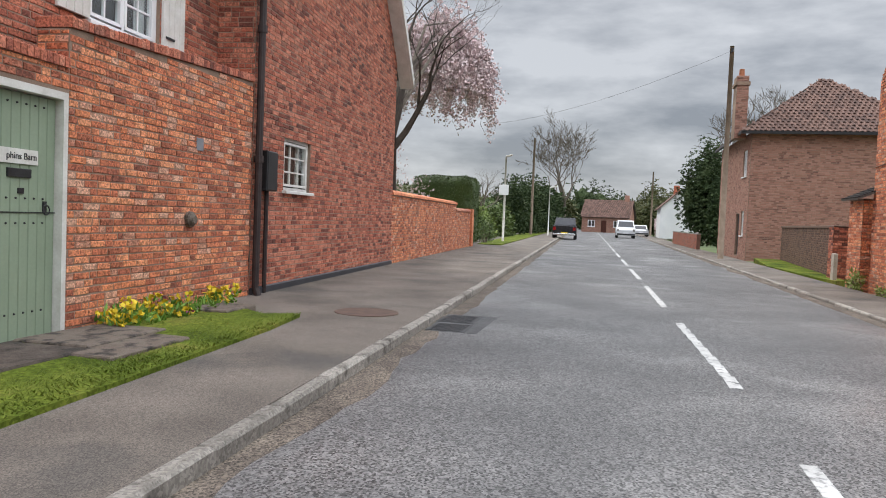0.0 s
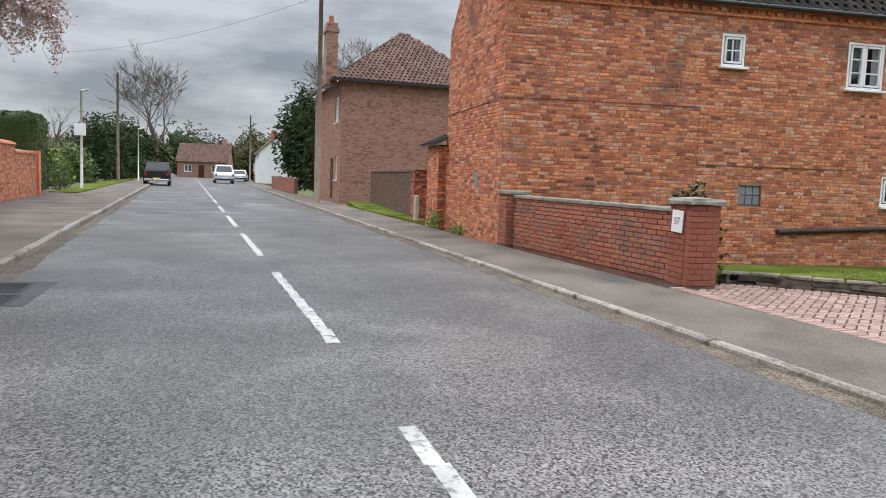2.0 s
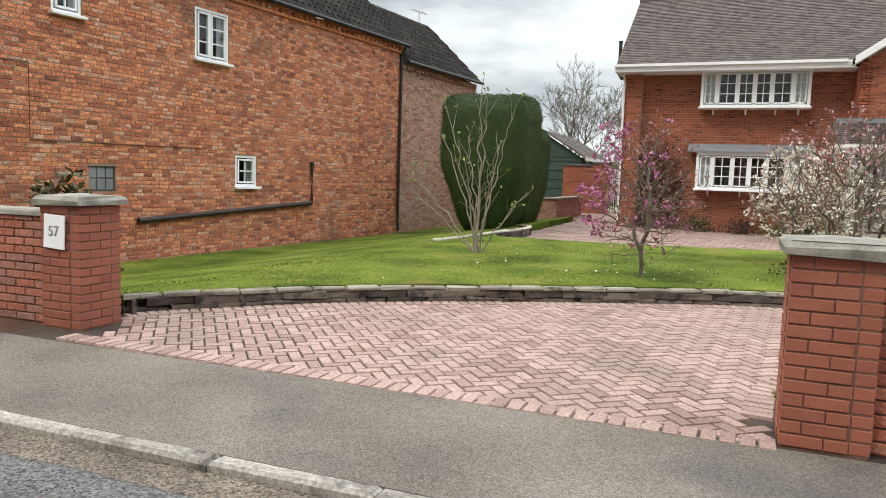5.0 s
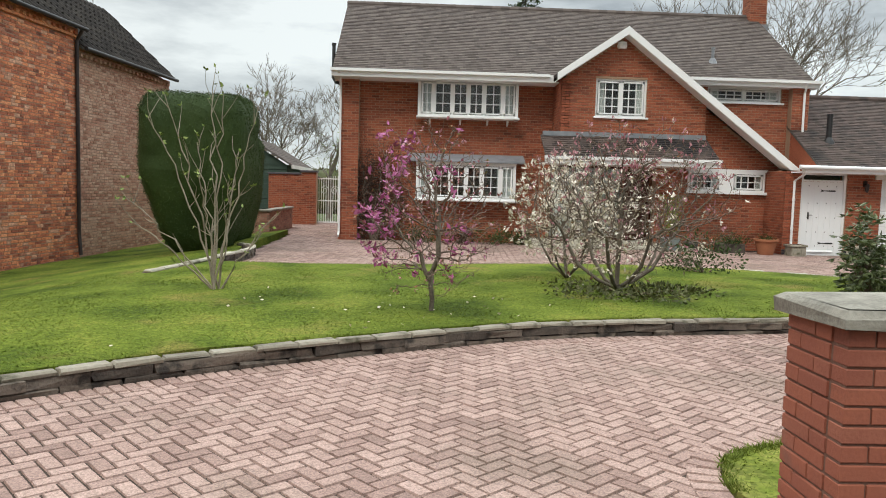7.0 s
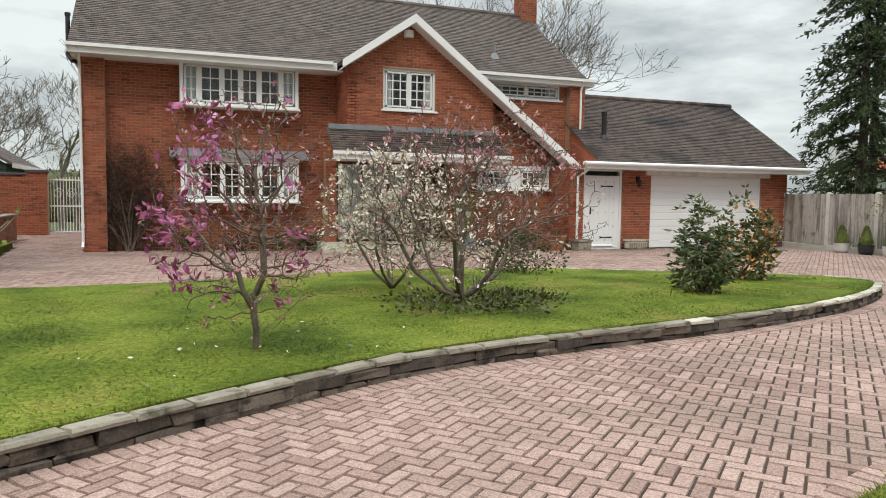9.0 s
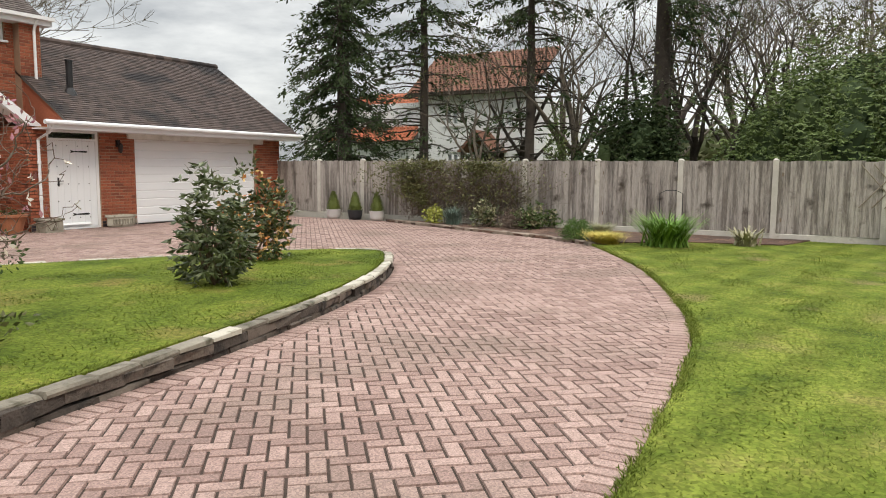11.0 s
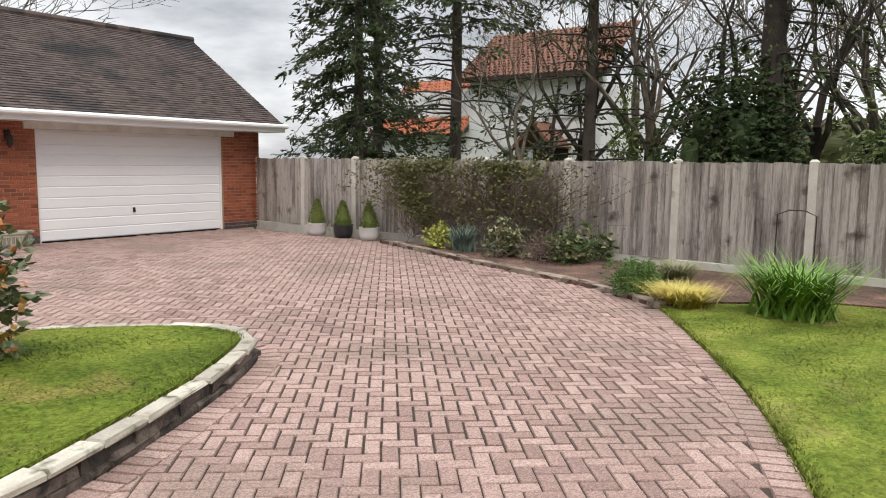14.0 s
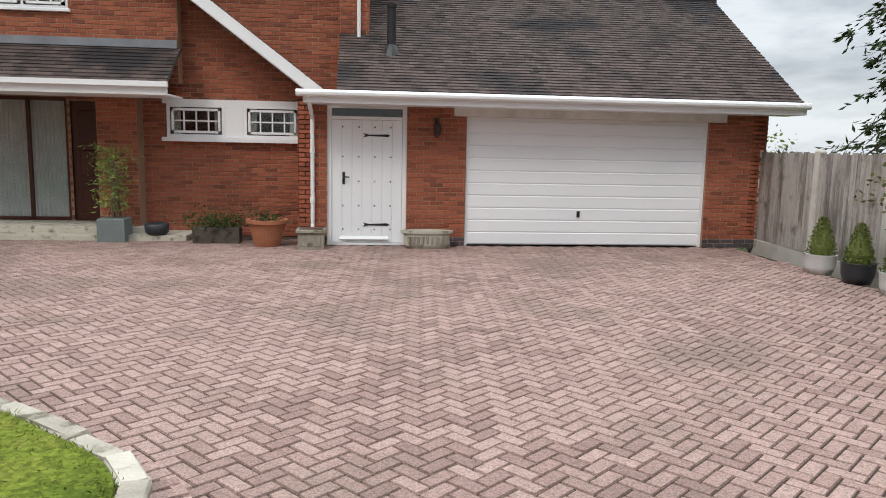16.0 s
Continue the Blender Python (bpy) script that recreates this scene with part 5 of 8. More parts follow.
# set-back wing with shuttered window
SB = LM @ T((0, 0.6, 0))
brick_wall(old, SB, -6, 3.7, 0, 6.5, [(0.45, 1.85, 3.3, 4.7)], brick="brick_dark", mortar="mortar", thick=0.35)
window(old, SB @ T((0.45, 0.05, 3.3)), 1.4, 1.4, [1, 1], (2, 4))
for a in (-0.05, 1.87):
    sh = Geo()
    for k in range(4):
        sh.chamfer(a + k * 0.13, 3.3, 0, a + (k + 1) * 0.13 - 0.004, 4.7, 0.035, 0.005, SB @ T((-0.03 if a < 0 else 0, -0.01, 0)) @ Matrix.Rotation(radians(90), 4, "X"))
    s = part("shutter", sh, "white_old", old)
    part("latch", placed(Geo().box(a + 0.05, -0.06, 3.45, a + 0.25, -0.05, 3.48), SB), "black", s)
part("downpipe", placed(Geo().tube([(3.42, -0.09, 6.5), (3.42, -0.09, 0.15), (3.42, -0.14, 0.02)], 0.055, 10).tube([(3.42, -0.09, 2.0), (3.42, -0.09, 2.1)], 0.075, 10).tube([(3.42, -0.09, 3.9), (3.42, -0.09, 4.0)], 0.075, 10), LM), "pipe", old)
part("meter_box", placed(Geo().chamfer(3.6, 1.6, 0, 3.98, 2.2, 0.16, 0.02, Matrix.Rotation(radians(90), 4, "X")), LM), "black", old, "black meter box on the brick wall")
part("cable_duct", placed(Geo().tube([(3.8, -0.06, 1.62), (3.8, -0.06, 0.0)], 0.035, 8), LM), "pipe", old)
brick_wall(old, LM @ T((3.395, 0.6, 0)) @ Matrix.Rotation(radians(-90), 4, "Z"), 0, 0.6, 0, 6.5, brick="brick_dark", mortar="mortar", thick=0.004, name="return_wall")
# gate wall
gw = thing("gate_wall", "high old brick garden wall with a mossy coping", "wall")
brick_wall(gw, LM, -0.62, 3.35, -0.2, 2.9, brick="brick_old", mortar="mortar", thick=0.34, gable=[(-0.62, 2.9), (3.35, 2.9), (3.35, 3.16), (-0.62, 2.93)])
brick_wall(gw, LM, -6, -0.62, -0.2, 2.55, [(-1.62, -0.62, -0.2, 2.32)], brick="brick_old", mortar="mortar", thick=0.34)
g = Geo()
for i in range(50):
    u = -0.62 + i * 0.0795
    z = 2.94 + (u + 0.62) * 0.058
    rr = random.Random(i)
    g.chamfer(u, -0.03, z, u + 0.07, 0.37, z + 0.10 + rr.uniform(-0.012, 0.01), 0.012)
for i in range(60):
    u = -5.4 + i * 0.0795
    g.chamfer(u, -0.03, 2.55, u + 0.07, 0.37, 2.65, 0.012)
part("coping_bricks", placed(g, LM), "brick_dark", gw)
brick_wall(gw, LM @ T((-0.624, 0.34, 0)) @ Matrix.Rotation(radians(-90), 4, "Z"), 0, 0.34, 2.35, 2.92, brick="brick_old", mortar="mortar", thick=0.004, name="return_wall")
gate = thing("garden_gate", "sage-green boarded garden door in a white frame", "gate")
for k in range(8):
    part("board", Geo().chamfer(-1.56 + k * 0.11, 0.06, 0, -1.56 + (k + 1) * 0.11 - 0.004, 2.24, 0.045, 0.006, LM @ T((0, 0.13, 0)) @ Matrix.Rotation(radians(90), 4, "X")), "green_door", gate)
part("gate_frame", placed(Geo().box(-0.68, 0.0, 0.0, -0.62, 0.16, 2.32).box(-1.62, 0.0, 0, -1.56, 0.16, 2.32).box(-1.56, 0, 2.25, -0.68, 0.16, 2.32), LM), "white_old", gate)
part("split_line", placed(Geo().box(-1.56, 0.078, 1.19, -0.68, 0.084, 1.20), LM), "black", gate)
for zz in (0.3, 1.1, 1.32, 2.15):
    for k in range(7):
        part("stud", placed(Geo().tube([(-1.5 + k * 0.11, 0.085, zz), (-1.5 + k * 0.11, 0.072, zz)], [0.012, 0.005], 6), LM), "black", gate)
part("ring_handle", placed(Geo().box(-0.84, 0.07, 1.2, -0.80, 0.085, 1.3).tube([(-0.82 + 0.045 * math.sin(a * 0.7), 0.06, 1.22 + 0.045 * math.cos(a * 0.7)) for a in range(10)], 0.007, 6), LM), "black", gate)
part("letter_plate", placed(Geo().chamfer(-1.28, 1.5, 0, -1.0, 1.58, 0.02, 0.006, T((0, 0.085, 0)) @ Matrix.Rotation(radians(90), 4, "X")), LM), "black", gate)
part("notice", placed(Geo().box(-1.15, 0.075, 1.36, -1.08, 0.085, 1.41), LM), "black", gate)
part("gate_step", placed(Geo().chamfer(-1.9, -0.25, -0.1, -0.5, 0.3, 0.07, 0.02), LM), "stone", gate)
np_ = part("name_plate", placed(Geo().box(-1.42, 0.07, 1.62, -0.92, 0.084, 1.75), LM), "white_old", gate)

# street wall beyond the old house
sw = thing("street_wall", "orange-red brick boundary wall with rounded coping", "wall")
brick_wall(sw, LM, 11.9, 22.5, -0.2, 1.85, brick="brick_old", mortar="mortar", thick=0.25)
brick_wall(sw, LM, 22.5, 26.6, -0.2, 1.6, brick="brick_old", mortar="mortar", thick=0.25)
g = Geo()
for u0_, u1_, z in ((11.9, 22.5, 1.85), (22.5, 26.6, 1.6)):
    g.prism([(u0_, -0.05, z), (u0_, -0.03, z + 0.07), (u0_, 0.125, z + 0.13), (u0_, 0.28, z + 0.07), (u0_, 0.3, z)], (0, 0, 0), (u1_ - u0_, 0, 0))
g.box(26.6, -0.1, -0.1, 27.1, 0.4, 1.75)
part("coping", placed(g, LM), "brick_old", sw)

# ---- low front walls and gate pillars of the drive ----
def pillar(name, x, y, label):
    p = thing(name, label, "gate pillar", "pair of brick gate pillars")
    part("core", Geo().box(x + 0.008, y + 0.008, -0.2, x + 0.442, y + 0.442, 1.06), "mortar_dark", p)
    mesh = {}
    def bmesh_of(w, d):
        key = (round(w, 3), round(d, 3))
        if key not in mesh:
            g = Geo()
            c = 0.004
            g.add([(sx * (w / 2 - (c if zz in (0, 1) else 0)), sy * (d / 2 - (c if zz in (0, 1) else 0)), (0, 1, 2, 3)[zz] and (0.0, 0.065, c, 0.065 - c)[zz]) for zz in (0, 2, 3, 1) for sx, sy in ((-1, -1), (1, -1), (1, 1), (-1, 1))],
                  [(3, 2, 1, 0), (12, 13, 14, 15)] + [(r * 4 + i, r * 4 + (i + 1) % 4, r * 4 + 4 + (i + 1) % 4, r * 4 + 4 + i) for r in range(3) for i in range(4)])
            me = bpy.data.meshes.new("brick")
            me.from_pydata(g.v, [], g.f)
            me.materials.append(M["brick_pillar"])
            mesh[key] = me
        return mesh[key]
    for k in range(14):
        z = k * 0.0757
        for s in range(4):
            rot = T((x + 0.225, y + 0.225, z)) @ Matrix.Rotation(s * math.pi / 2 + (0 if k % 2 == 0 else 0), 4, "Z")
            lay = [(-0.225, 0.0), (0.0, 0.1225)] if (k + s) % 2 == 0 else [(-0.225, -0.1125), (-0.1125, 0.1125)]
            for a, b in lay:
                w = b - a - 0.009
                piece("brick", bmesh_of(w, 0.1), p, rot @ T(((a + b) / 2, -0.176 + random.uniform(-0.002, 0.002), 0.006)))
    g = Geo().chamfer(x - 0.045, y - 0.045, 1.06, x + 0.495, y + 0.495, 1.14, 0.03, jit=0.008)
    g.add([(x - 0.01, y - 0.01, 1.139), (x + 0.46, y - 0.01, 1.139), (x + 0.46, y + 0.46, 1.139), (x - 0.01, y + 0.46, 1.139), (x + 0.225, y + 0.225, 1.165)], [(0, 1, 4), (1, 2, 4), (2, 3, 4), (3, 0, 4)])
    part("cap", g, "cap", p, "weathered lichen-spotted stone cap")
    return p


pillar("gate_pillar", -2.92, 3.02, "red-brick gate pillar with a house number plate and stone cap")
pillar("gate_pillar", 2.945, 2.83, "red-brick gate pillar with a lichened stone cap")
g = Geo().chamfer(-0.12, 0, 0, 0.12, 0.29, 0.012, 0.003)
plate = tagged(part("number_plate", placed(g, T((-2.735, 3.004, 0.69)) @ Matrix.Rotation(radians(90), 4, "X") @ Matrix.Rotation(radians(-3), 4, "Z")), "white"), "white rectangular house number plate on the brick pillar", "house number")
def low_wall(name, x0, x1, y0, y1, h, label):
    p = thing(name, label, "garden wall")
    a = math.atan2(y1 - y0, x1 - x0)
    l = math.hypot(x1 - x0, y1 - y0)
    m = T((x0, y0, 0)) @ Matrix.Rotation(a, 4, "Z")
    part("core", placed(Geo().box(0, 0.004, -0.2, l, 0.215, h), m), "mortar_dark", p)
    g = Geo()
    bricks(g, 0, l, 0.0, h, proud=0.009)
    part("bricks", placed(g, m), "brick_wall2", p, kind="stuff")
    g = Geo()
    n = int(l / 0.6)
    for i in range(n):
        g.chamfer(i * l / n + 0.004, -0.03, h, (i + 1) * l / n - 0.004, 0.25, h + 0.055, 0.012, jit=0.004)
    part("coping", placed(g, m), "cap", p)
    return p


M["brick_wall2"] = mat("garden_wall_brick", [(0.17, 0.058, 0.042), (0.33, 0.105, 0.065), (0.40, 0.15, 0.095), (0.30, 0.145, 0.11), (0.22, 0.085, 0.062)], 0.85, 1.2, 60, 0.5, "island", stain=((0.19, 0.125, 0.10), 1.6, 0.57), speck=0.3, specks=70)
low_wall("front_wall", -8.05, -2.92, 2.86, 3.12, 0.95, "low red-brick front wall with grey stone coping")
low_wall("front_wall", 3.395, 19, 2.93, 0.6, 0.92, "low red-brick front wall along the lawn")
p2 = thing("wall_pier", "short red-brick pier where the wall meets the barn", "pier")
part("core", Geo().box(-8.5, 2.72, -0.1, -8.05, 3.15, 1.02), "mortar_dark", p2)
g = Geo()
bricks(g, 0, 0.45, 0, 1.02, proud=0.009)
part("bricks", placed(g, T((-8.5, 2.715, 0))), "brick_wall2", p2, kind="stuff")
g = Geo()
bricks(g, 0, 0.43, 0, 1.02, proud=0.009)
part("bricks", placed(g, T((-8.045, 2.72, 0)) @ Matrix.Rotation(radians(90), 4, "Z")), "brick_wall2", p2, kind="stuff")
part("cap", Geo().chamfer(-8.54, 2.68, 1.02, -8.0, 3.19, 1.09, 0.02), "cap", p2)

# ---- fence ----
FXY = lambda y: 18.87 + 0.03 * (y - 4)
PY = [20.25, 18.5, 16.85, 15.2, 13.45, 11.7, 9.8, 7.87, 5.92, 3.92, 1.95, 0.0]
fence = thing("fence", "weathered grey boarded fence with pale concrete posts", "fence")
for i, y in enumerate(PY):
    FX = FXY(y)
    part("post", Geo().chamfer(FX - 0.06, y - 0.055, -0.3, FX + 0.06, y + 0.055, 1.72, 0.03, jit=0.004), "concrete", fence)
bm_ = []
for k in range(6):
    g = Geo()
    w = 0.062
    g.add([(0.0, -w, 0.0), (0.022, -w, 0.0), (0.010, w, 0.0), (0.0, w, 0.0), (0.0, -w, 1.0), (0.022, -w, 1.0), (0.010, w, 1.0), (0.0, w, 1.0)], [(0, 3, 2, 1), (4, 5, 6, 7), (0, 1, 5, 4), (1, 2, 6, 5), (2, 3, 7, 6), (3, 0, 4, 7)])
    me = bpy.data.meshes.new("board")
    me.from_pydata(g.v, [], g.f)
    me.materials.append(M["fence"])
    bm_.append(me)
for a, b in zip(PY, PY[1:]):
    n = int((a - b - 0.11) / 0.108)
    for i in range(n):
        rr = random.Random(i + int(a * 10))
        y = b + 0.055 + (a - b - 0.11) * (i + 0.5) / n
        piece("board", bm_[rr.randrange(6)], fence, T((FXY(y) - 0.012, y, 0.16)) @ Matrix.Rotation(math.pi, 4, "Z") @ Matrix.Rotation(rr.uniform(-0.008, 0.008), 4, "X") @ Matrix.Diagonal((1, 1, 1.50 + rr.uniform(-0.012, 0.02), 1)))
    FX = FXY((a + b) / 2)
    part("rail", Geo().box(FX + 0.0, b, 0.4, FX + 0.05, a, 0.48).box(FX + 0.0, b, 1.35, FX + 0.05, a, 1.43), "wood", fence)
    part("gravel_board", Geo().chamfer(FX - 0.03, b + 0.05, -0.25, FX + 0.03, a - 0.05, 0.155, 0.01), "concrete", fence)

# ---- plants ----


def leaf(g, p, s, rng, up=0.0, aspect=0.5, d=None):
    """One small folded leaf or petal."""
    if d is None:
        d = Vector((rng.gauss(0, 1), rng.gauss(0, 1), rng.gauss(up, 0.7))).normalized()
    w = d.cross(Vector((rng.gauss(0, 1), rng.gauss(0, 1), rng.gauss(0, 1)))).normalized() * s * aspect * 0.5
    p = Vector(p)
    q = p + d * s
    mid = p + d * s * 0.5 + Vector((0, 0, -0.08 * s))
    g.add([tuple(p), tuple(mid + w), tuple(q), tuple(mid - w)], [(0, 1, 2), (0, 2, 3)])


def grow(g, p, d, length, r, level, rng, tips, spread=0.6, rise=0.15, kids=(2, 3), sides=5, shrink=0.72, wander=0.18, thin=0.0):
    """A limb that bends, tapers and forks."""
    n = 3
    pts, rad = [Vector(p)], [r]
    d = Vector(d).normalized()
    for i in range(n):
        d = (d + Vector((rng.gauss(0, wander), rng.gauss(0, wander), rng.gauss(rise * 0.3, wander * 0.6)))).normalized()
        pts.append(pts[-1] + d * length / n)
        rad.append(r * (1 - 0.45 * (i + 1) / n))
    g.tube(pts, rad, sides, cap=False)
    if level == 0:
        tips.append((pts[-1], d))
        tips.append((pts[-2], d))
        return
    for k in range(rng.randint(*kids)):
        q = pts[rng.choice((2, 3, 3))]
        v = (d + Vector((rng.gauss(0, spread), rng.gauss(0, spread), rng.gauss(rise, spread * 0.6)))).normalized()
        grow(g, q, v, length * rng.uniform(shrink - 0.1, shrink + 0.1), max(thin, rad[-1] * 0.8), level - 1, rng, tips, spread, rise, kids, max(3, sides - 1), shrink, wander, thin)
    if level <= 2:
        tips.append((pts[-1], d))


def bare_tree(name, at, height, seed, label, r=0.2, levels=5, spread=0.5, bark="bark", crown=None, trunk=0.32, lean=(0, 0), kids=(2, 3), thin=0.0):
    """A leafless tree; crown: (material, leaves at each tip, size) for a thin crown."""
    rng = random.Random(seed)
    t = thing(name, label, "tree")
    g, tips = Geo(), []
    th = height * trunk
    x, y, z = at
    top = Vector((x + lean[0] * th, y + lean[1] * th, z + th))
    tg = Geo().tube([(x, y, z - 0.3), (x, y, z + 0.1), ((x + top.x) / 2 + rng.uniform(-0.1, 0.1), (y + top.y) / 2, z + th * 0.5), tuple(top)], [r * 1.5, r * 1.15, r, r * 0.8], 9)
    part("trunk", tg, bark, t, smooth=True)
    for k in range(rng.randint(3, 4)):
        a = 2 * math.pi * k / 3.5 + rng.uniform(-0.4, 0.4)
        grow(g, top - Vector((0, 0, th * 0.12 * k)), (math.cos(a) * 0.6, math.sin(a) * 0.6, 1.0), height * 0.25, r * 0.6, levels - 1, rng, tips, spread, kids=kids, thin=thin)
    grow(g, top, (0, 0, 1), height * 0.27, r * 0.7, levels - 1, rng, tips, spread * 0.8, kids=kids, thin=thin)
    part("branchwork", g, bark, t)
    if crown:
        lg = Geo()
        for p, d in tips:
            for i in range(crown[1]):
                leaf(lg, p + Vector((rng.gauss(0, 0.12), rng.gauss(0, 0.12), rng.gauss(0, 0.12))) * (height / 5), crown[2] * rng.uniform(0.6, 1.2), rng)
        part("crown", lg, crown[0], t, kind="stuff")
    return t


def conifer(name, at, height, seed, label, r=0.22, low=0.1, reach=3.0, dens=1.0, dead=0.35, sway=-0.35):
    """An evergreen with a straight trunk, drooping boughs and hanging needle sprays."""
    rng = random.Random(seed)
    t = thing(name, label, "tree", "tall conifers behind the fence")
    x, y, z = at
    part("trunk", Geo().tube([(x, y, z - 0.3), (x + 0.05, y, z + height * 0.4), (x, y + 0.1, z + height)], [r * 1.2, r * 0.85, 0.03], 10), "bark_dark", t, smooth=True)
    b, n = Geo(), Geo()
    k = int(height * 5.5 * dens)
    for i in range(k):
        f = low + (1 - low) * (i + rng.random()) / k
        h = z + height * f
        a = rng.uniform(0, 2 * math.pi)
        L = reach * (1.05 - f) ** 0.55 * rng.uniform(0.6, 1.1)
        pts, p = [], Vector((x, y, h))
        for s in range(6):
            q = s / 5
            pts.append(p + Vector((math.cos(a) * L * q, math.sin(a) * L * q, L * (0.12 * q + sway * q * q) + rng.gauss(0, 0.03))))
        b.tube(pts, [0.03 * (1 - 0.8 * s / 5) + 0.004 for s in range(6)], 4, cap=False)
        bare = f < dead
        for s in range(1, 6):
            for tw in range(3):
                c = pts[s] + Vector((rng.gauss(0, 0.08), rng.gauss(0, 0.08), 0))
                e = c + Vector((rng.gauss(math.cos(a) * 0.2, 0.25), rng.gauss(math.sin(a) * 0.2, 0.25), rng.uniform(-0.35, 0.02)))
                b.tube([c, e], [0.006, 0.002], 3, cap=False)
                if bare and rng.random() < 0.8:
                    continue
                for l in range(9):
                    q = c.lerp(e, rng.random())
                    leaf(n, q + Vector((rng.gauss(0, 0.05), rng.gauss(0, 0.05), rng.gauss(0, 0.04))), rng.uniform(0.12, 0.26), rng, aspect=0.32, d=Vector((rng.gauss(math.cos(a), 0.6), rng.gauss(math.sin(a), 0.6), rng.gauss(-0.6, 0.4))).normalized())
    part("branchwork", b, "bark_dark", t, kind="stuff")
    part("needles", n, "conifer", t, kind="stuff")
    return t


def bush(name, at, size, n, material, leafsize, seed, label, category="shrub", group="", stems=8, core=True, aspect=0.5, extra=None, lumps=9, solid=False, droop=0.0, whorl=1):
    """A leafy shrub: stems and leaves gathered in uneven lumps over its outline."""
    rng = random.Random(seed)
    t = thing(name, label, category, group)
    x, y, z = at
    sx, sy, sz = size
    g = Geo()
    cs = []
    for k in range(lumps):
        a, e = rng.uniform(0, 2 * math.pi), rng.uniform(0.0, 1.0)
        rr = rng.uniform(0.35, 0.75)
        cs.append((Vector((x + sx * rr * math.cos(a), y + sy * rr * math.sin(a), z + sz * (0.18 + 0.72 * e * (1.15 - rr)))), rng.uniform(0.30, 0.48)))
    cs.append((Vector((x, y, z + sz * 0.62)), 0.45))
    for k in range(stems):
        c = cs[k % len(cs)][0]
        g.tube([(x + rng.gauss(0, 0.06), y + rng.gauss(0, 0.06), z - 0.05), ((x + c.x) / 2 + rng.gauss(0, 0.05), (y + c.y) / 2 + rng.gauss(0, 0.05), (z + c.z) / 2), tuple(c)], [0.02, 0.014, 0.006], 5, cap=False)
    part("stemwork", g, "twig", t, kind="stuff")
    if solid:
        # solid lumps whose dark colour stands for shade deep between the leaves
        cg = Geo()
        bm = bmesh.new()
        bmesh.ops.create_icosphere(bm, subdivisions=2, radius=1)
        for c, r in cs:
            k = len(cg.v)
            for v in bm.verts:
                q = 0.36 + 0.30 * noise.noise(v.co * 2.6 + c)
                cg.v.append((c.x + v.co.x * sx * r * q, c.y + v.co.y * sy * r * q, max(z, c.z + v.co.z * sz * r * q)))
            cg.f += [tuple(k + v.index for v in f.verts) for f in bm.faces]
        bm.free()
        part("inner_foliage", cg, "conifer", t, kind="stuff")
    lg = Geo()
    ex = Geo()
    for i in range(n):
        c, r = cs[rng.randrange(len(cs))]
        v = Vector((rng.gauss(0, 1), rng.gauss(0, 1), rng.gauss(0, 1))).normalized()
        d = rng.uniform(0.5, 1.08) if solid else rng.uniform(0.55, 1.05)
        p = c + Vector((v.x * sx * r * d, v.y * sy * r * d, v.z * sz * r * d))
        if p.z < z + 0.02:
            continue
        if extra and rng.random() < extra[1]:
            for q in range(4):
                leaf(ex, p, leafsize * extra[2], rng, aspect=0.7)
        else:
            for w in range(whorl - 1):
                a = 6.283 * (w + rng.random()) / (whorl - 1)
                leaf(lg, p, leafsize * rng.uniform(0.75, 1.2), rng, aspect=aspect, d=(v * 0.55 + Vector((math.cos(a), math.sin(a), rng.gauss(-droop, 0.3)))).normalized())
            leaf(lg, p, leafsize * rng.uniform(0.6, 1.25), rng, aspect=aspect, d=(v + Vector((rng.gauss(0, 0.5), rng.gauss(0, 0.5), rng.gauss(-droop, 0.5)))).normalized())
    part("leaves", lg, material, t, kind="stuff")
    if extra and ex.f:
        part("blossom", ex, extra[0], t, kind="stuff")
    return t


def clump(name, at, r, h, n, material, seed, label, width=0.03):
    """A tuft of arching strap leaves."""
    rng = random.Random(seed)
    g = Geo()
    x, y, z = at
    for i in range(n):
        a, l = rng.uniform(0, 2 * math.pi), rng.uniform(0.6, 1.1)
        o = Vector((x + rng.gauss(0, r * 0.2), y + rng.gauss(0, r * 0.2), z - 0.02))
        side = Vector((-math.sin(a), math.cos(a), 0)) * width * 0.5
        k = len(g.v)
        for s in range(5):
            q = s / 4
            p = o + Vector((math.cos(a) * r * l * q ** 1.4, math.sin(a) * r * l * q ** 1.4, h * l * (1.25 * q - 0.55 * q * q * rng.uniform(0.6, 1.4))))
            w = side * (1.05 - q)
            g.v += [tuple(p - w), tuple(p + w)]
        g.f += [(k + 2 * s, k + 2 * s + 1, k + 2 * s + 3, k + 2 * s + 2) for s in range(4)]
    return tagged(part(name, g, material), label, "plant")


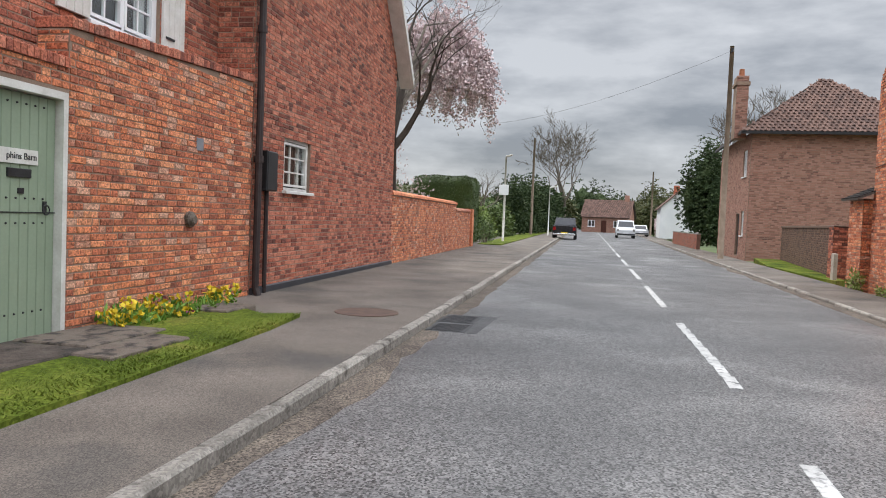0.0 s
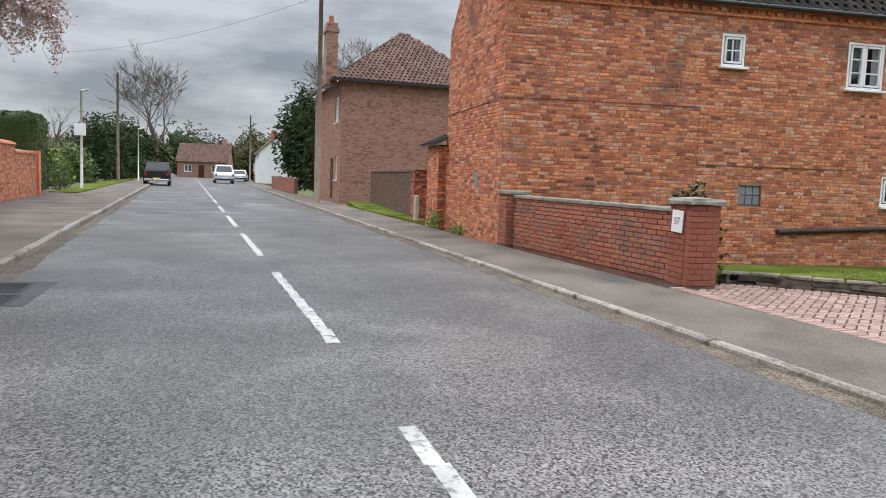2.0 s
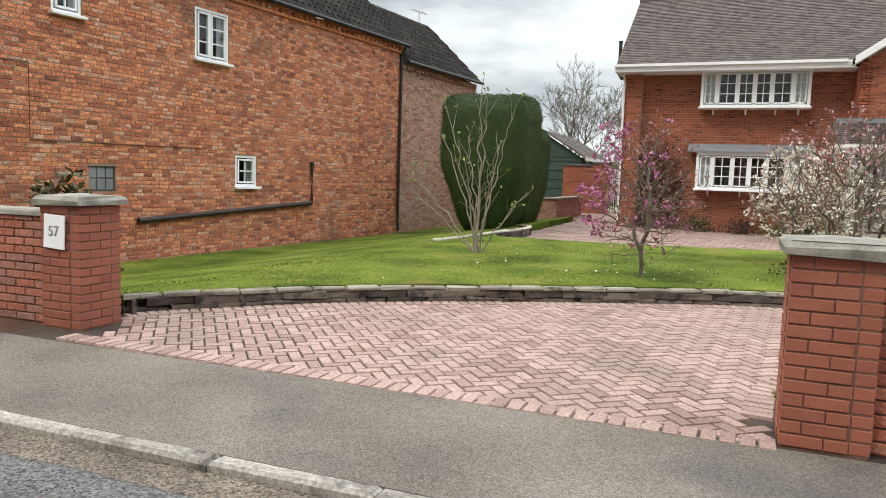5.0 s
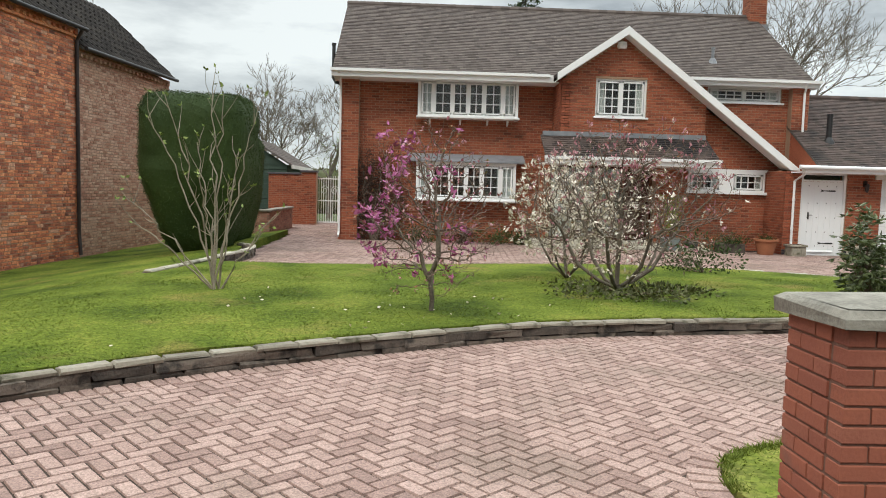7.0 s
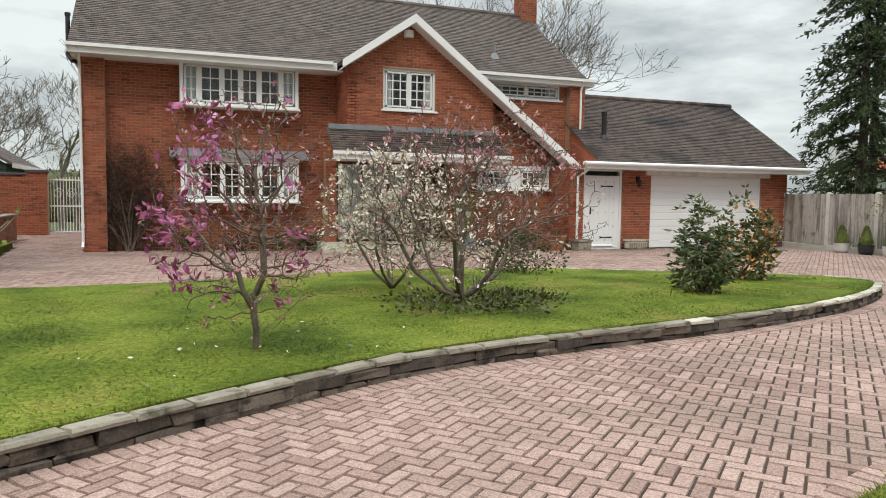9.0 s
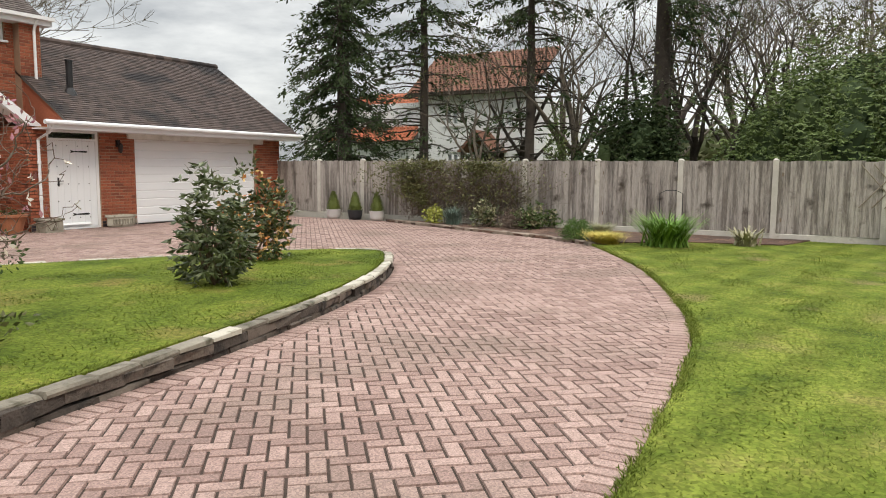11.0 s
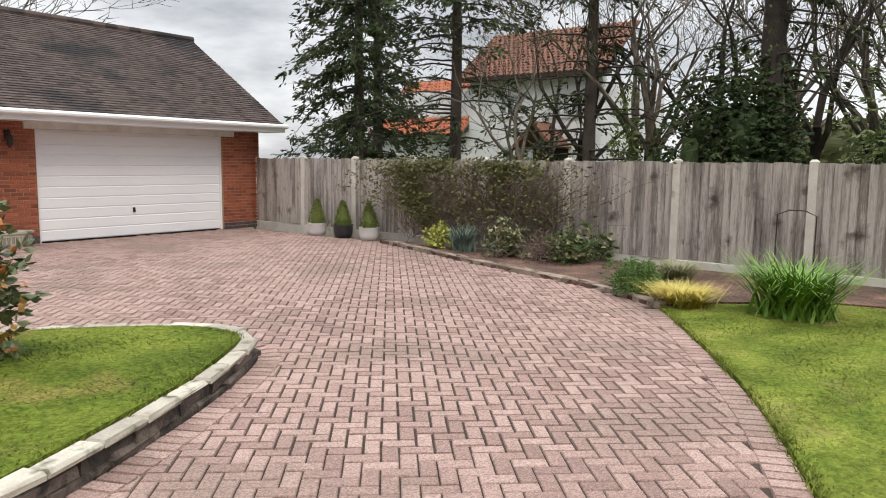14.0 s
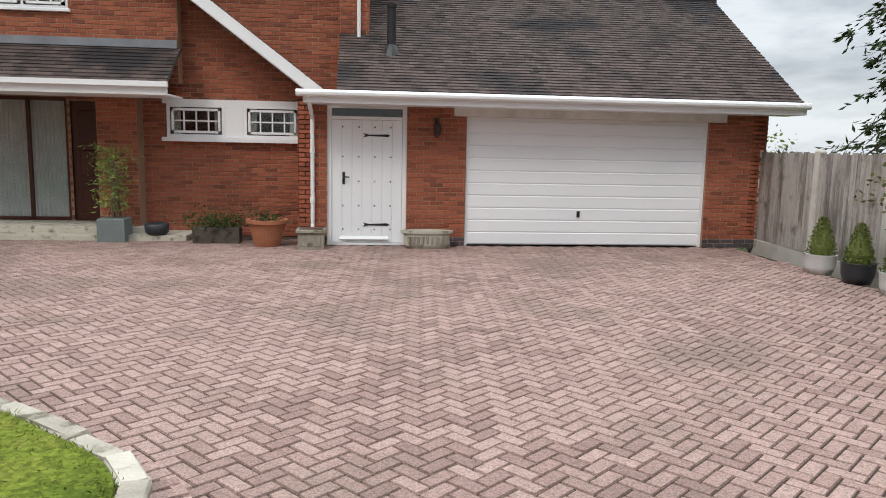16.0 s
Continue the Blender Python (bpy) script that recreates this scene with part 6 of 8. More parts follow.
def box_hedge(name, x0, y0, x1, y1, z0, z1, n, seed, label, material="hedge", leafsize=0.06, rnd=0.35, m=None, category="hedge", taper=0.0):
    """A clipped hedge: a rounded dark body under a dense skin of leaves."""
    rng = random.Random(seed)
    t = thing(name, label, category)
    cx, cy, cz = (x0 + x1) / 2, (y0 + y1) / 2, (z0 + z1) / 2
    hx, hy, hz = (x1 - x0) / 2, (y1 - y0) / 2, (z1 - z0) / 2
    r = min(rnd, hx * 0.9, hy * 0.9, hz * 0.9)

    def surf(v, k):
        m_ = max(abs(v.x) / hx, abs(v.y) / hy, abs(v.z) / hz)
        p = Vector((v.x / m_, v.y / m_, v.z / m_))
        q = Vector((max(-hx + r, min(hx - r, p.x)), max(-hy + r, min(hy - r, p.y)), max(-hz + r, min(hz - r, p.z))))
        d = (p - q)
        if d.length > 1e-6:
            p = q + d.normalized() * r
        nn = noise.noise(p * 1.3 + Vector((seed, 0, 0))) * 0.09 + noise.noise(p * 5) * 0.03
        p = p * (k + nn / max(hx, hy, hz))
        f = 1 - taper * max(0.0, 0.1 - p.z / hz) ** 1.3
        return Vector((cx + p.x * f, cy + p.y * f, cz + p.z))
    bm = bmesh.new()
    bmesh.ops.create_icosphere(bm, subdivisions=5, radius=1)
    g = Geo()
    for v in bm.verts:
        g.v.append(tuple(surf(Vector((v.co.x * hx, v.co.y * hy, v.co.z * hz)), 0.975)))
    g.f = [tuple(v.index for v in f.verts) for f in bm.faces]
    bm.free()
    part("body", placed(g, m), material, t)
    lg = Geo()
    for i in range(n):
        f = rng.random() * (hx * hz + hy * hz + hx * hy)
        u, w, s = rng.uniform(-1, 1), rng.uniform(-1, 1), rng.choice((-1, 1))
        v = Vector((u * hx, s * hy, w * hz)) if f < hx * hz else (Vector((s * hx, u * hy, w * hz)) if f < hx * hz + hy * hz else Vector((u * hx, w * hy, hz)))
        p = surf(v, 0.985 + rng.uniform(-0.02, 0.015))
        leaf(lg, p, leafsize * rng.uniform(0.6, 1.3), rng, aspect=0.45)
    part("leaves", placed(lg, m), material, t, kind="stuff")
    return t


# garden trees and shrubs on the raised lawn
def colony(starts, aims, seed, step, kill, tip, jitter=0.25, power=2.3):
    """Twigs that grow towards aims spread through a crown: polylines with radii, and the tips."""
    rng = np.random.default_rng(seed)
    nodes, par = [], []
    for line in starts:
        for i, p in enumerate(line):
            if i == 0 and nodes:
                near = int(np.argmin([np.sum((np.array(p) - q) ** 2) for q in nodes]))
                par.append(near)
            else:
                par.append(len(nodes) - 1)
            nodes.append(np.array(p, float))
    A = np.array(aims, float)
    best, who = np.full(len(A), 1e9), np.zeros(len(A), int)
    done = 0
    for it in range(90):
        fresh = np.array(nodes[done:])
        if not len(fresh) or not len(A):
            break
        d = np.linalg.norm(A[:, None] - fresh[None], axis=2)
        k = d.argmin(1)
        m = d[np.arange(len(A)), k]
        closer = m < best
        best[closer], who[closer] = m[closer], k[closer] + done
        done = len(nodes)
        keep = best > kill
        A, best, who = A[keep], best[keep], who[keep]
        for i in np.unique(who):
            v = A[who == i] - nodes[i]
            v = (v / (np.linalg.norm(v, axis=1, keepdims=True) + 1e-9)).sum(0)
            v = v / (np.linalg.norm(v) + 1e-9) + rng.normal(0, jitter, 3)
            nodes.append(nodes[i] + v / np.linalg.norm(v) * step)
            par.append(int(i))
    n = len(nodes)
    kids = [[] for _ in range(n)]
    for i in range(n):
        if par[i] >= 0:
            kids[par[i]].append(i)
    rad = np.zeros(n)
    for i in range(n - 1, -1, -1):
        rad[i] = (sum(rad[c] ** power for c in kids[i])) ** (1 / power) if kids[i] else tip
    rad = np.minimum(rad, tip * 11)
    lines, stack = [], [(0, [])]
    while stack:
        i, chain = stack.pop()
        while True:
            chain.append(i)
            if not kids[i]:
                break
            ks = sorted(kids[i], key=lambda c: -rad[c])
            stack += [(c, [i]) for c in ks[1:]]
            i = ks[0]
        if len(chain) > 1:
            lines.append(([Vector(nodes[c]) for c in chain], [float(rad[chain[1]])] + [float(rad[c]) for c in chain[1:]]))
    tips = [(Vector(nodes[i]), Vector(nodes[i] - nodes[par[i]]).normalized()) for i in range(n) if not kids[i] and par[i] >= 0]
    return lines, tips


def egg(c, rx, up, down, n, seed, hollow=2.4):
    """Points through an egg-shaped crown, more of them towards its skin."""
    rng = random.Random(seed)
    out = []
    for i in range(n):
        v = Vector((rng.gauss(0, 1), rng.gauss(0, 1), rng.gauss(0, 1))).normalized() * rng.random() ** (1 / hollow)
        k = 1 + 0.16 * noise.noise(v * 2.2 + Vector((seed, 0, 0)))
        out.append((c[0] + v.x * rx * k, c[1] + v.y * rx * k, c[2] + v.z * (up if v.z > 0 else down) * k))
    return out


def crown_tree(name, label, starts, aims, seed, step, kill, tip, flowers, twig="twig", stem=0.014):
    """flowers: (part, material, petals, size, upright, chance at a point)."""
    rng = random.Random(seed)
    t = thing(name, label, "tree")
    lines, tips = colony(starts, aims, seed, step, kill, tip)
    thick, thin = Geo(), Geo()
    for pts, rad in lines:
        (thick if max(rad) > stem else thin).tube(pts, rad, 7 if max(rad) > stem else 4, cap=False)
    part("trunk", thick, "bark", t, smooth=True)
    part("branchwork", thin, twig, t)
    for nm, material, per, size, upright, chance in flowers:
        f = Geo()
        for p, d in tips:
            if rng.random() < chance(p):
                for i in range(per):
                    leaf(f, p + Vector((rng.gauss(0, size * 0.3), rng.gauss(0, size * 0.3), rng.gauss(0, size * 0.3))), size * rng.uniform(0.7, 1.25), rng, aspect=0.45, d=(d + Vector((rng.gauss(0, 0.5), rng.gauss(0, 0.5), rng.gauss(upright, 0.5)))).normalized())
        part(nm, f, material, t, kind="stuff")
    return t


MX, MY, MZ = 1.48, 8.37, 0.2
crown_tree("magnolia_tree", "small magnolia with drooping magenta flowers on the lawn",
           [[(MX, MY, MZ - 0.1), (MX + 0.01, MY, MZ + 0.12), (MX - 0.01, MY, MZ + 0.28), (MX, MY, MZ + 0.42)], [(MX, MY, MZ + 0.28), (MX - 0.09, MY + 0.04, MZ + 0.45), (MX - 0.13, MY + 0.05, MZ + 0.62)], [(MX, MY, MZ + 0.42), (MX + 0.07, MY - 0.05, MZ + 0.6), (MX + 0.06, MY - 0.03, MZ + 0.85)]],
           egg((MX - 0.04, MY, MZ + 1.02), 0.84, 1.12, 0.9, 1500, 5, 2.0), 5, 0.05, 0.055, 0.0026,
           [("blossom", "purple", 5, 0.08, -0.2, lambda p: 0.62 if p.x - MX < -0.42 + 0.3 * max(0, p.z - 1.4) and p.z > 0.75 else 0.06),
            ("bud", "pinkbud", 2, 0.05, 0.5, lambda p: 0.42), ("young_foliage", "reddish", 2, 0.04, 0.2, lambda p: 0.3)])
WX, WY, WZ = 4.15, 10.37, 0.2
BOUGHS = [[(WX, WY, WZ - 0.1), (WX, WY, WZ + 0.3), (WX + 0.02, WY, WZ + 0.8), (WX, WY, WZ + 1.3)]]
for k, (a, r1, h1) in enumerate(((3.0, 0.75, 0.7), (0.15, 0.7, 0.6), (1.3, 0.6, 0.75), (2.2, 0.6, 0.8), (4.2, 0.65, 0.75), (5.2, 0.6, 0.75), (0.7, 0.95, 0.45))):
    BOUGHS.append([(WX, WY, WZ + 0.02), (WX + math.cos(a) * r1 * 0.35, WY + math.sin(a) * r1 * 0.35, WZ + 0.13), (WX + math.cos(a) * r1 * 0.75, WY + math.sin(a) * r1 * 0.75, WZ + h1 * 0.5), (WX + math.cos(a) * r1, WY + math.sin(a) * r1, WZ + h1)])
crown_tree("magnolia_tree", "wide many-stemmed magnolia with pink buds and cream flowers", BOUGHS,
           egg((WX + 0.1, WY, WZ + 1.12), 1.58, 1.28, 1.0, 3000, 9, 1.9), 9, 0.065, 0.068, 0.003,
           [("blossom", "cream", 3, 0.058, 0.3, lambda p: 0.40 if p.x < WX + 0.55 and p.z < 1.9 else 0.08), ("bud", "pinkbud", 3, 0.06, 0.9, lambda p: 0.75 if p.z > 1.75 else 0.15), ("young_foliage", "reddish", 1, 0.045, 0.2, lambda p: 0.15)], stem=0.016)
SX, SY, SZ = 3.75, 11.9, 0.15
crown_tree("magnolia_bush", "star magnolia bush full of cream flowers",
           [[(SX, SY, SZ - 0.1), (SX, SY, SZ + 0.3)]] + [[(SX, SY, SZ + 0.02), (SX + 0.25 * math.cos(a), SY + 0.25 * math.sin(a), SZ + 0.25), (SX + 0.45 * math.cos(a), SY + 0.45 * math.sin(a), SZ + 0.6)] for a in (0.3, 1.5, 2.8, 3.9, 5.2)],
           egg((SX, SY, SZ + 1.1), 1.05, 0.95, 0.8, 1300, 14, 2.0), 14, 0.065, 0.07, 0.0028,
           [("blossom", "cream", 6, 0.07, 0.3, lambda p: 0.95)])


def cane_shrub(name, at, label, canes, seed):
    """Long pale canes from one base, each with a few side twigs. canes: (x, y, z) ends."""
    rng = random.Random(seed)
    t = thing(name, label, "shrub")
    b = Geo()
    o = Vector(at)
    for i, e in enumerate(canes):
        g = Geo()
        e = o + Vector(e)
        s = o + Vector((rng.gauss(0, 0.03), rng.gauss(0, 0.03), -0.06))
        pts = []
        for k in range(13):
            q = k / 12
            w = 0.03 * math.sin(q * math.pi)
            p = s.lerp(e, q)
            # canes rise first and lean out higher up
            p.z += 0.30 * (e.z - s.z) * q * (1 - q)
            pts.append(p + Vector((rng.gauss(0, w), rng.gauss(0, w), 0)))
        g.tube(pts, [0.0125 * (1 - 0.8 * k / 12) + 0.002 for k in range(13)], 6, cap=False)
        for k in range(rng.randint(4, 7)):
            j = rng.randint(4, 12)
            d = (pts[j] - pts[j - 2]).normalized() + Vector((rng.gauss(0, 0.55), rng.gauss(0, 0.55), rng.gauss(0.1, 0.3)))
            L = rng.uniform(0.12, 0.5)
            m = pts[j] + d.normalized() * L * 0.5 + Vector((0, 0, rng.gauss(0.02, 0.02)))
            f = m + (d + Vector((rng.gauss(0, 0.3), rng.gauss(0, 0.3), 0.3))).normalized() * L * 0.5
            g.tube([pts[j], m, f], [0.006, 0.004, 0.002], 4, cap=False)
            for q in range(rng.randint(0, 4)):
                leaf(b, f, rng.uniform(0.04, 0.08), rng, up=0.4)
        for q in range(2):
            leaf(b, pts[-1], 0.06, rng, up=0.5)
        part("cane", g, "bark_pale", t, smooth=True)
    part("bud", b, "spring", t, kind="stuff")
    return t


M["creeper"] = leafmat("dead_creeper", [(0.035, 0.022, 0.018), (0.075, 0.045, 0.035), (0.12, 0.075, 0.055)], 0.9)
M["bark_pale"] = mat("pale_cane_bark", [(0.16, 0.13, 0.10), (0.27, 0.23, 0.18), (0.36, 0.31, 0.25)], 0.9, 5, 40, 0.6)
cane_shrub("bare_shrub", (-1.28, 9.74, 0.18), "leafless pale-stemmed shrub on the lawn",
           [(-0.95, 0.2, 2.2), (-0.6, -0.2, 2.45), (-0.15, 0.3, 2.6), (0.1, -0.1, 2.5), (0.42, 0.2, 2.15), (0.36, -0.3, 1.7), (-0.35, 0.3, 1.9), (-1.2, 0.1, 1.15), (-1.0, -0.2, 0.85), (0.75, 0.1, 1.0), (0.15, 0.5, 1.8), (-0.1, -0.5, 1.5)], 21)
bush("rhododendron_bush", (7.82, 10.42, 0.17), (0.46, 0.46, 1.34), 330, "rhodo", 0.12, 3, "evergreen rhododendron bush with long glossy leaves on the lawn", aspect=0.32, stems=16, lumps=13, whorl=6, droop=0.25)
bush("camellia_bush", (9.55, 11.62, 0.17), (0.57, 0.57, 1.4), 850, "rhodo", 0.10, 4, "evergreen camellia bush with orange, red and cream flowers", extra=("tips", 0.28, 0.7), aspect=0.5, whorl=3, lumps=12)
bush("ground_cover", (4.25, 10.15, 0.18), (1.25, 0.9, 0.12), 1500, "ivy", 0.07, 6, "dull green ground cover below the magnolia", "plant", stems=4, lumps=22)
bush("low_shrub", (6.6, 13.4, 0.1), (0.8, 0.6, 0.75), 900, "hedge", 0.07, 61, "dark rounded low shrub near the porch")
box_hedge("yew_hedge", -4.85, 16.1, -2.45, 18.4, -0.2, 3.55, 42000, 1, "tall clipped dark green yew block", leafsize=0.036, rnd=0.55, taper=0.5)
box_hedge("yew_hedge", -4.5, 18.6, -3.0, 21.5, -0.2, 3.0, 24000, 2, "second tall clipped yew behind the first", leafsize=0.036, rnd=0.5, taper=0.4)
# flower bed by the fence
bush("yellow_shrub", (18.5, 14.0, 0.04), (0.28, 0.28, 0.45), 420, "lime", 0.09, 30, "small shrub with yellow-green leaves")
clump("blue_grass", (18.35, 13.35, 0.05), 0.32, 0.6, 300, "blueleaf", 31, "tuft of blue-green strap leaves", 0.022)
bush("euonymus_bush", (18.1, 12.3, 0.04), (0.4, 0.4, 0.68), 420, "rhodo", 0.075, 32, "variegated rounded shrub with cream-edged leaves", extra=("variegated", 0.4, 0.9), whorl=3)
bush("bronze_grass_tuft", (18.3, 11.7, 0.04), (0.5, 0.5, 0.4), 900, "twig", 0.14, 33, "dry brown tuft of dead stems", "plant", aspect=0.1)
bush("laurel_shrub", (18.55, 11.2, 0.04), (0.6, 0.5, 0.62), 500, "gate_leaf", 0.09, 34, "green and cream evergreen shrub by the fence", extra=("variegated", 0.22, 0.8), whorl=3)
bush("conifer_shrub", (16.3, 9.35, 0.04), (0.36, 0.36, 0.42), 1500, "feathery", 0.05, 35, "low feathery dark green shrub", aspect=0.25, whorl=3, lumps=16)
clump("golden_grass", (16.0, 8.6, 0.04), 0.44, 0.30, 1300, "golden", 36, "bright golden-yellow grass mound", 0.016)
clump("pale_grass", (17.75, 9.3, 0.04), 0.42, 0.36, 700, "pale_tuft", 37, "pale grey-green grassy mound", 0.015)
clump("strap_leaf_plant", (16.2, 7.45, 0.04), 0.72, 0.78, 560, "strap", 38, "large tuft of bright green strap leaves", 0.038)
clump("variegated_plant", (17.15, 6.2, 0.04), 0.4, 0.45, 110, "variegated", 39, "variegated spiky yellow-green plant", 0.05)
rng = random.Random(40)
cl = thing("fence_climber", "brown twiggy climber with dull green leaves sprawling over the fence", "climber")
g, lg = Geo(), Geo()
for i in range(430):
    y, z = 13.45 + rng.uniform(-1.75, 1.75), rng.uniform(0.05, 1.0)
    dy, dz, x = rng.gauss(0, 0.10), rng.uniform(0.06, 0.17), 18.86
    pts = []
    for k in range(9):
        pts.append((x - 0.05 * rng.random(), y, z))
        y += dy + rng.gauss(0, 0.06)
        z += dz + rng.gauss(0, 0.04)
        if z > 1.6:
            z, dz = 1.57 + rng.uniform(-0.06, 0.08), rng.uniform(-0.14, -0.02)
        x = 18.86 - 0.17 * max(0, z - 0.4) / 1.5 * rng.random()
    g.tube(pts, [0.007 - 0.0006 * k for k in range(9)], 3, cap=False)
    for k in range(2, 9):
        p = Vector(pts[k])
        lush = noise.noise(Vector((p.y * 0.9, p.z * 1.1, 4.0))) + 0.55 * (p.z - 1.15) + 0.22 * (p.y - 13.2)
        for q in range(6 if lush > 0.12 else 1):
            leaf(lg, p + Vector((rng.gauss(-0.02, 0.05), rng.gauss(0, 0.07), rng.gauss(0, 0.06))), rng.uniform(0.05, 0.095), rng, aspect=0.5)
part("stemwork", g, "twig", cl, kind="stuff")
part("leaves", lg, "climber", cl, kind="stuff")
bush("trellis_climber", (18.55, 3.3, 0.0), (0.24, 0.55, 1.5), 2000, "ivy", 0.09, 42, "leafy climber on a wooden trellis", "climber", lumps=12)
trellis = thing("trellis", "diamond trellis fixed to the fence", "trellis")
for i in range(7):
    for s in (1, -1):
        y0_ = 2.35 + i * 0.22
        part("slat", Geo().tube([(18.80, y0_, 0.75 if s > 0 else 1.6), (18.80, y0_ + 0.7, 1.6 if s > 0 else 0.75)], 0.014, 4), "bark_pale", trellis)
# a slim wire support by the fence
tagged(part("wire_support", Geo().tube([(18.72, 7.75, 0.05), (18.72, 7.75, 0.95), (18.72, 7.9, 1.02), (18.72, 8.1, 1.02), (18.72, 8.25, 0.95), (18.72, 8.25, 0.05)], 0.009, 6), "black"), "thin black wire plant support at the fence", "plant support")


def potted(name, x, y, potm, label, r=0.21, h=0.26, cone=0.52, seed=0):
    rng = random.Random(seed)
    t = thing(name, label, "potted plant", "potted topiary by the fence")
    part("pot", Geo().lathe([(r * 0.78, 0.0), (r * 0.95, h * 0.4), (r, h), (r * 1.04, h + 0.01), (r * 0.9, h + 0.01), (r * 0.88, h - 0.03)], x, y, 24), potm, t, smooth=True)
    g = Geo().lathe([(0.13, h - 0.03), (0.15, h + 0.12), (0.09, h + 0.33), (0.02, h + cone * 0.95)], x, y, 14)
    for i in range(900):
        q = rng.random()
        rr = (0.175 * (1 - q) ** 0.75 + 0.02) * rng.uniform(0.85, 1.1)
        a = rng.uniform(0, 6.28)
        leaf(g, (x + rr * math.cos(a), y + rr * math.sin(a), h + cone * q), 0.04, rng, aspect=0.5, up=0.5)
    part("topiary", g, "hedge_light", t, "clipped cone of small leaves")
    return t


M["hedge_light"] = leafmat("box_leaf", [(0.06, 0.085, 0.018), (0.11, 0.14, 0.03), (0.17, 0.18, 0.05)])
potted("topiary_pot", 18.9, 17.66, "white_pot", "clipped cone topiary in a white pot", seed=1)
potted("topiary_pot", 18.93, 16.9, "slate_pot", "clipped cone topiary in a dark pot", seed=2)
potted("topiary_pot", 18.9, 16.12, "white_pot", "clipped cone topiary in a white pot", seed=3)
# pots by the house
pl = thing("square_planter", "grey-green square planter with feathery bamboo", "potted plant")
part("planter", Geo().chamfer(8.25, 20.35, 0.0, 8.68, 20.78, 0.38, 0.02), "grey_pot", pl)
g = Geo()
rng = random.Random(77)
for i in range(700):
    q = rng.random()
    leaf(g, (8.46 + rng.gauss(0, 0.10 + 0.08 * q), 20.56 + rng.gauss(0, 0.12), 0.5 + 1.05 * q), 0.11, rng, aspect=0.2)
part("leaves", g, "spring", pl, kind="stuff")
g = Geo()
for i in range(14):
    g.tube([(8.46 + rng.gauss(0, 0.06), 20.56 + rng.gauss(0, 0.06), 0.35), (8.46 + rng.gauss(0, 0.14), 20.56 + rng.gauss(0, 0.12), 1.3)], [0.008, 0.004], 4)
part("canes", g, "twig", pl)
tagged(part("dark_stone_bowl", Geo().lathe([(0.14, 0.09), (0.19, 0.14), (0.2, 0.27), (0.16, 0.29), (0.14, 0.26)], 9.1, 20.68, 16), "slate_pot", smooth=True), "small dark round bowl on the porch step", "pot")
tr = thing("stone_trough", "low stone trough filled with a spreading shrub", "potted plant")
part("trough", Geo().chamfer(9.75, 20.3, 0, 10.5, 20.62, 0.26, 0.02, jit=0.006), "stone", tr)
bushl = Geo()
for i in range(900):
    leaf(bushl, (10.12 + rng.gauss(0, 0.26), 20.45 + rng.gauss(0, 0.15), 0.26 + abs(rng.gauss(0, 0.13))), 0.06, rng, aspect=0.4)
part("leaves", bushl, "hedge", tr, kind="stuff")
tp = thing("terracotta_pot", "large terracotta pot with low green growth", "potted plant")
part("pot", Geo().lathe([(0.2, 0.0), (0.3, 0.36), (0.335, 0.37), (0.335, 0.43), (0.28, 0.43), (0.27, 0.38)], 10.98, 20.1, 26), "terracotta", tp, smooth=False)
g = Geo()
for i in range(250):
    leaf(g, (10.98 + rng.gauss(0, 0.12), 20.1 + rng.gauss(0, 0.12), 0.4 + abs(rng.gauss(0, 0.07))), 0.05, rng)
part("leaves", g, "hedge", tp, kind="stuff")
sp = thing("carved_planter", "square carved stone planter by the door", "planter")
g = Geo().chamfer(11.5, 19.68, 0, 11.9, 20.06, 0.26, 0.015).chamfer(11.47, 19.65, 0.26, 11.93, 20.09, 0.31, 0.01)
for k in range(3):
    g.chamfer(11.53 + k * 0.12, 0.05, 0, 11.62 + k * 0.12, 0.22, 0.012, 0.008, T((0, 19.68, 0)) @ Matrix.Rotation(radians(90), 4, "X"))
part("body", g, "stone_cap", sp)
part("soil", Geo().box(11.52, 19.7, 0.3, 11.88, 20.04, 0.318), "earth", sp)
ot = thing("oval_trough", "long carved stone trough by the garage pier", "planter")
g = Geo()
prof = [(0.30, 0.0), (0.36, 0.05), (0.36, 0.22), (0.41, 0.25), (0.41, 0.29), (0.34, 0.29), (0.33, 0.25)]
g.lathe(prof, 0, 0, 32)
g.v = [(13.55 + x * 1.05, 19.93 + y * 0.42, z) for x, y, z in g.v]
part("body", g, "stone_cap", ot)
g = Geo()
for k in range(9):
    g.tube([(13.25 + k * 0.075, 19.785, 0.08), (13.25 + k * 0.075, 19.782, 0.2)], [0.022, 0.03], 6)
part("carving", g, "stone_cap", ot)
# creeper on the house corner
bush("wall_creeper", (0.05, 22.02, 0.0), (0.95, 0.1, 2.9), 7000, "creeper", 0.13, 50, "bare brown creeper on the brick corner", "climber", stems=34, lumps=30, aspect=0.13)
for k, (x, w, h) in enumerate(((1.4, 0.5, 0.55), (2.5, 0.6, 0.5), (3.5, 0.55, 0.6), (4.4, 0.45, 0.45))):
    bush("house_shrub", (x, 21.55, 0.0), (w, 0.3, h), 600, ("hedge", "creeper", "gate_leaf", "hedge")[k], 0.06, 520 + k, "low dark shrub at the foot of the house wall", "shrub", "low shrubs below the bay window", lumps=10, whorl=2)
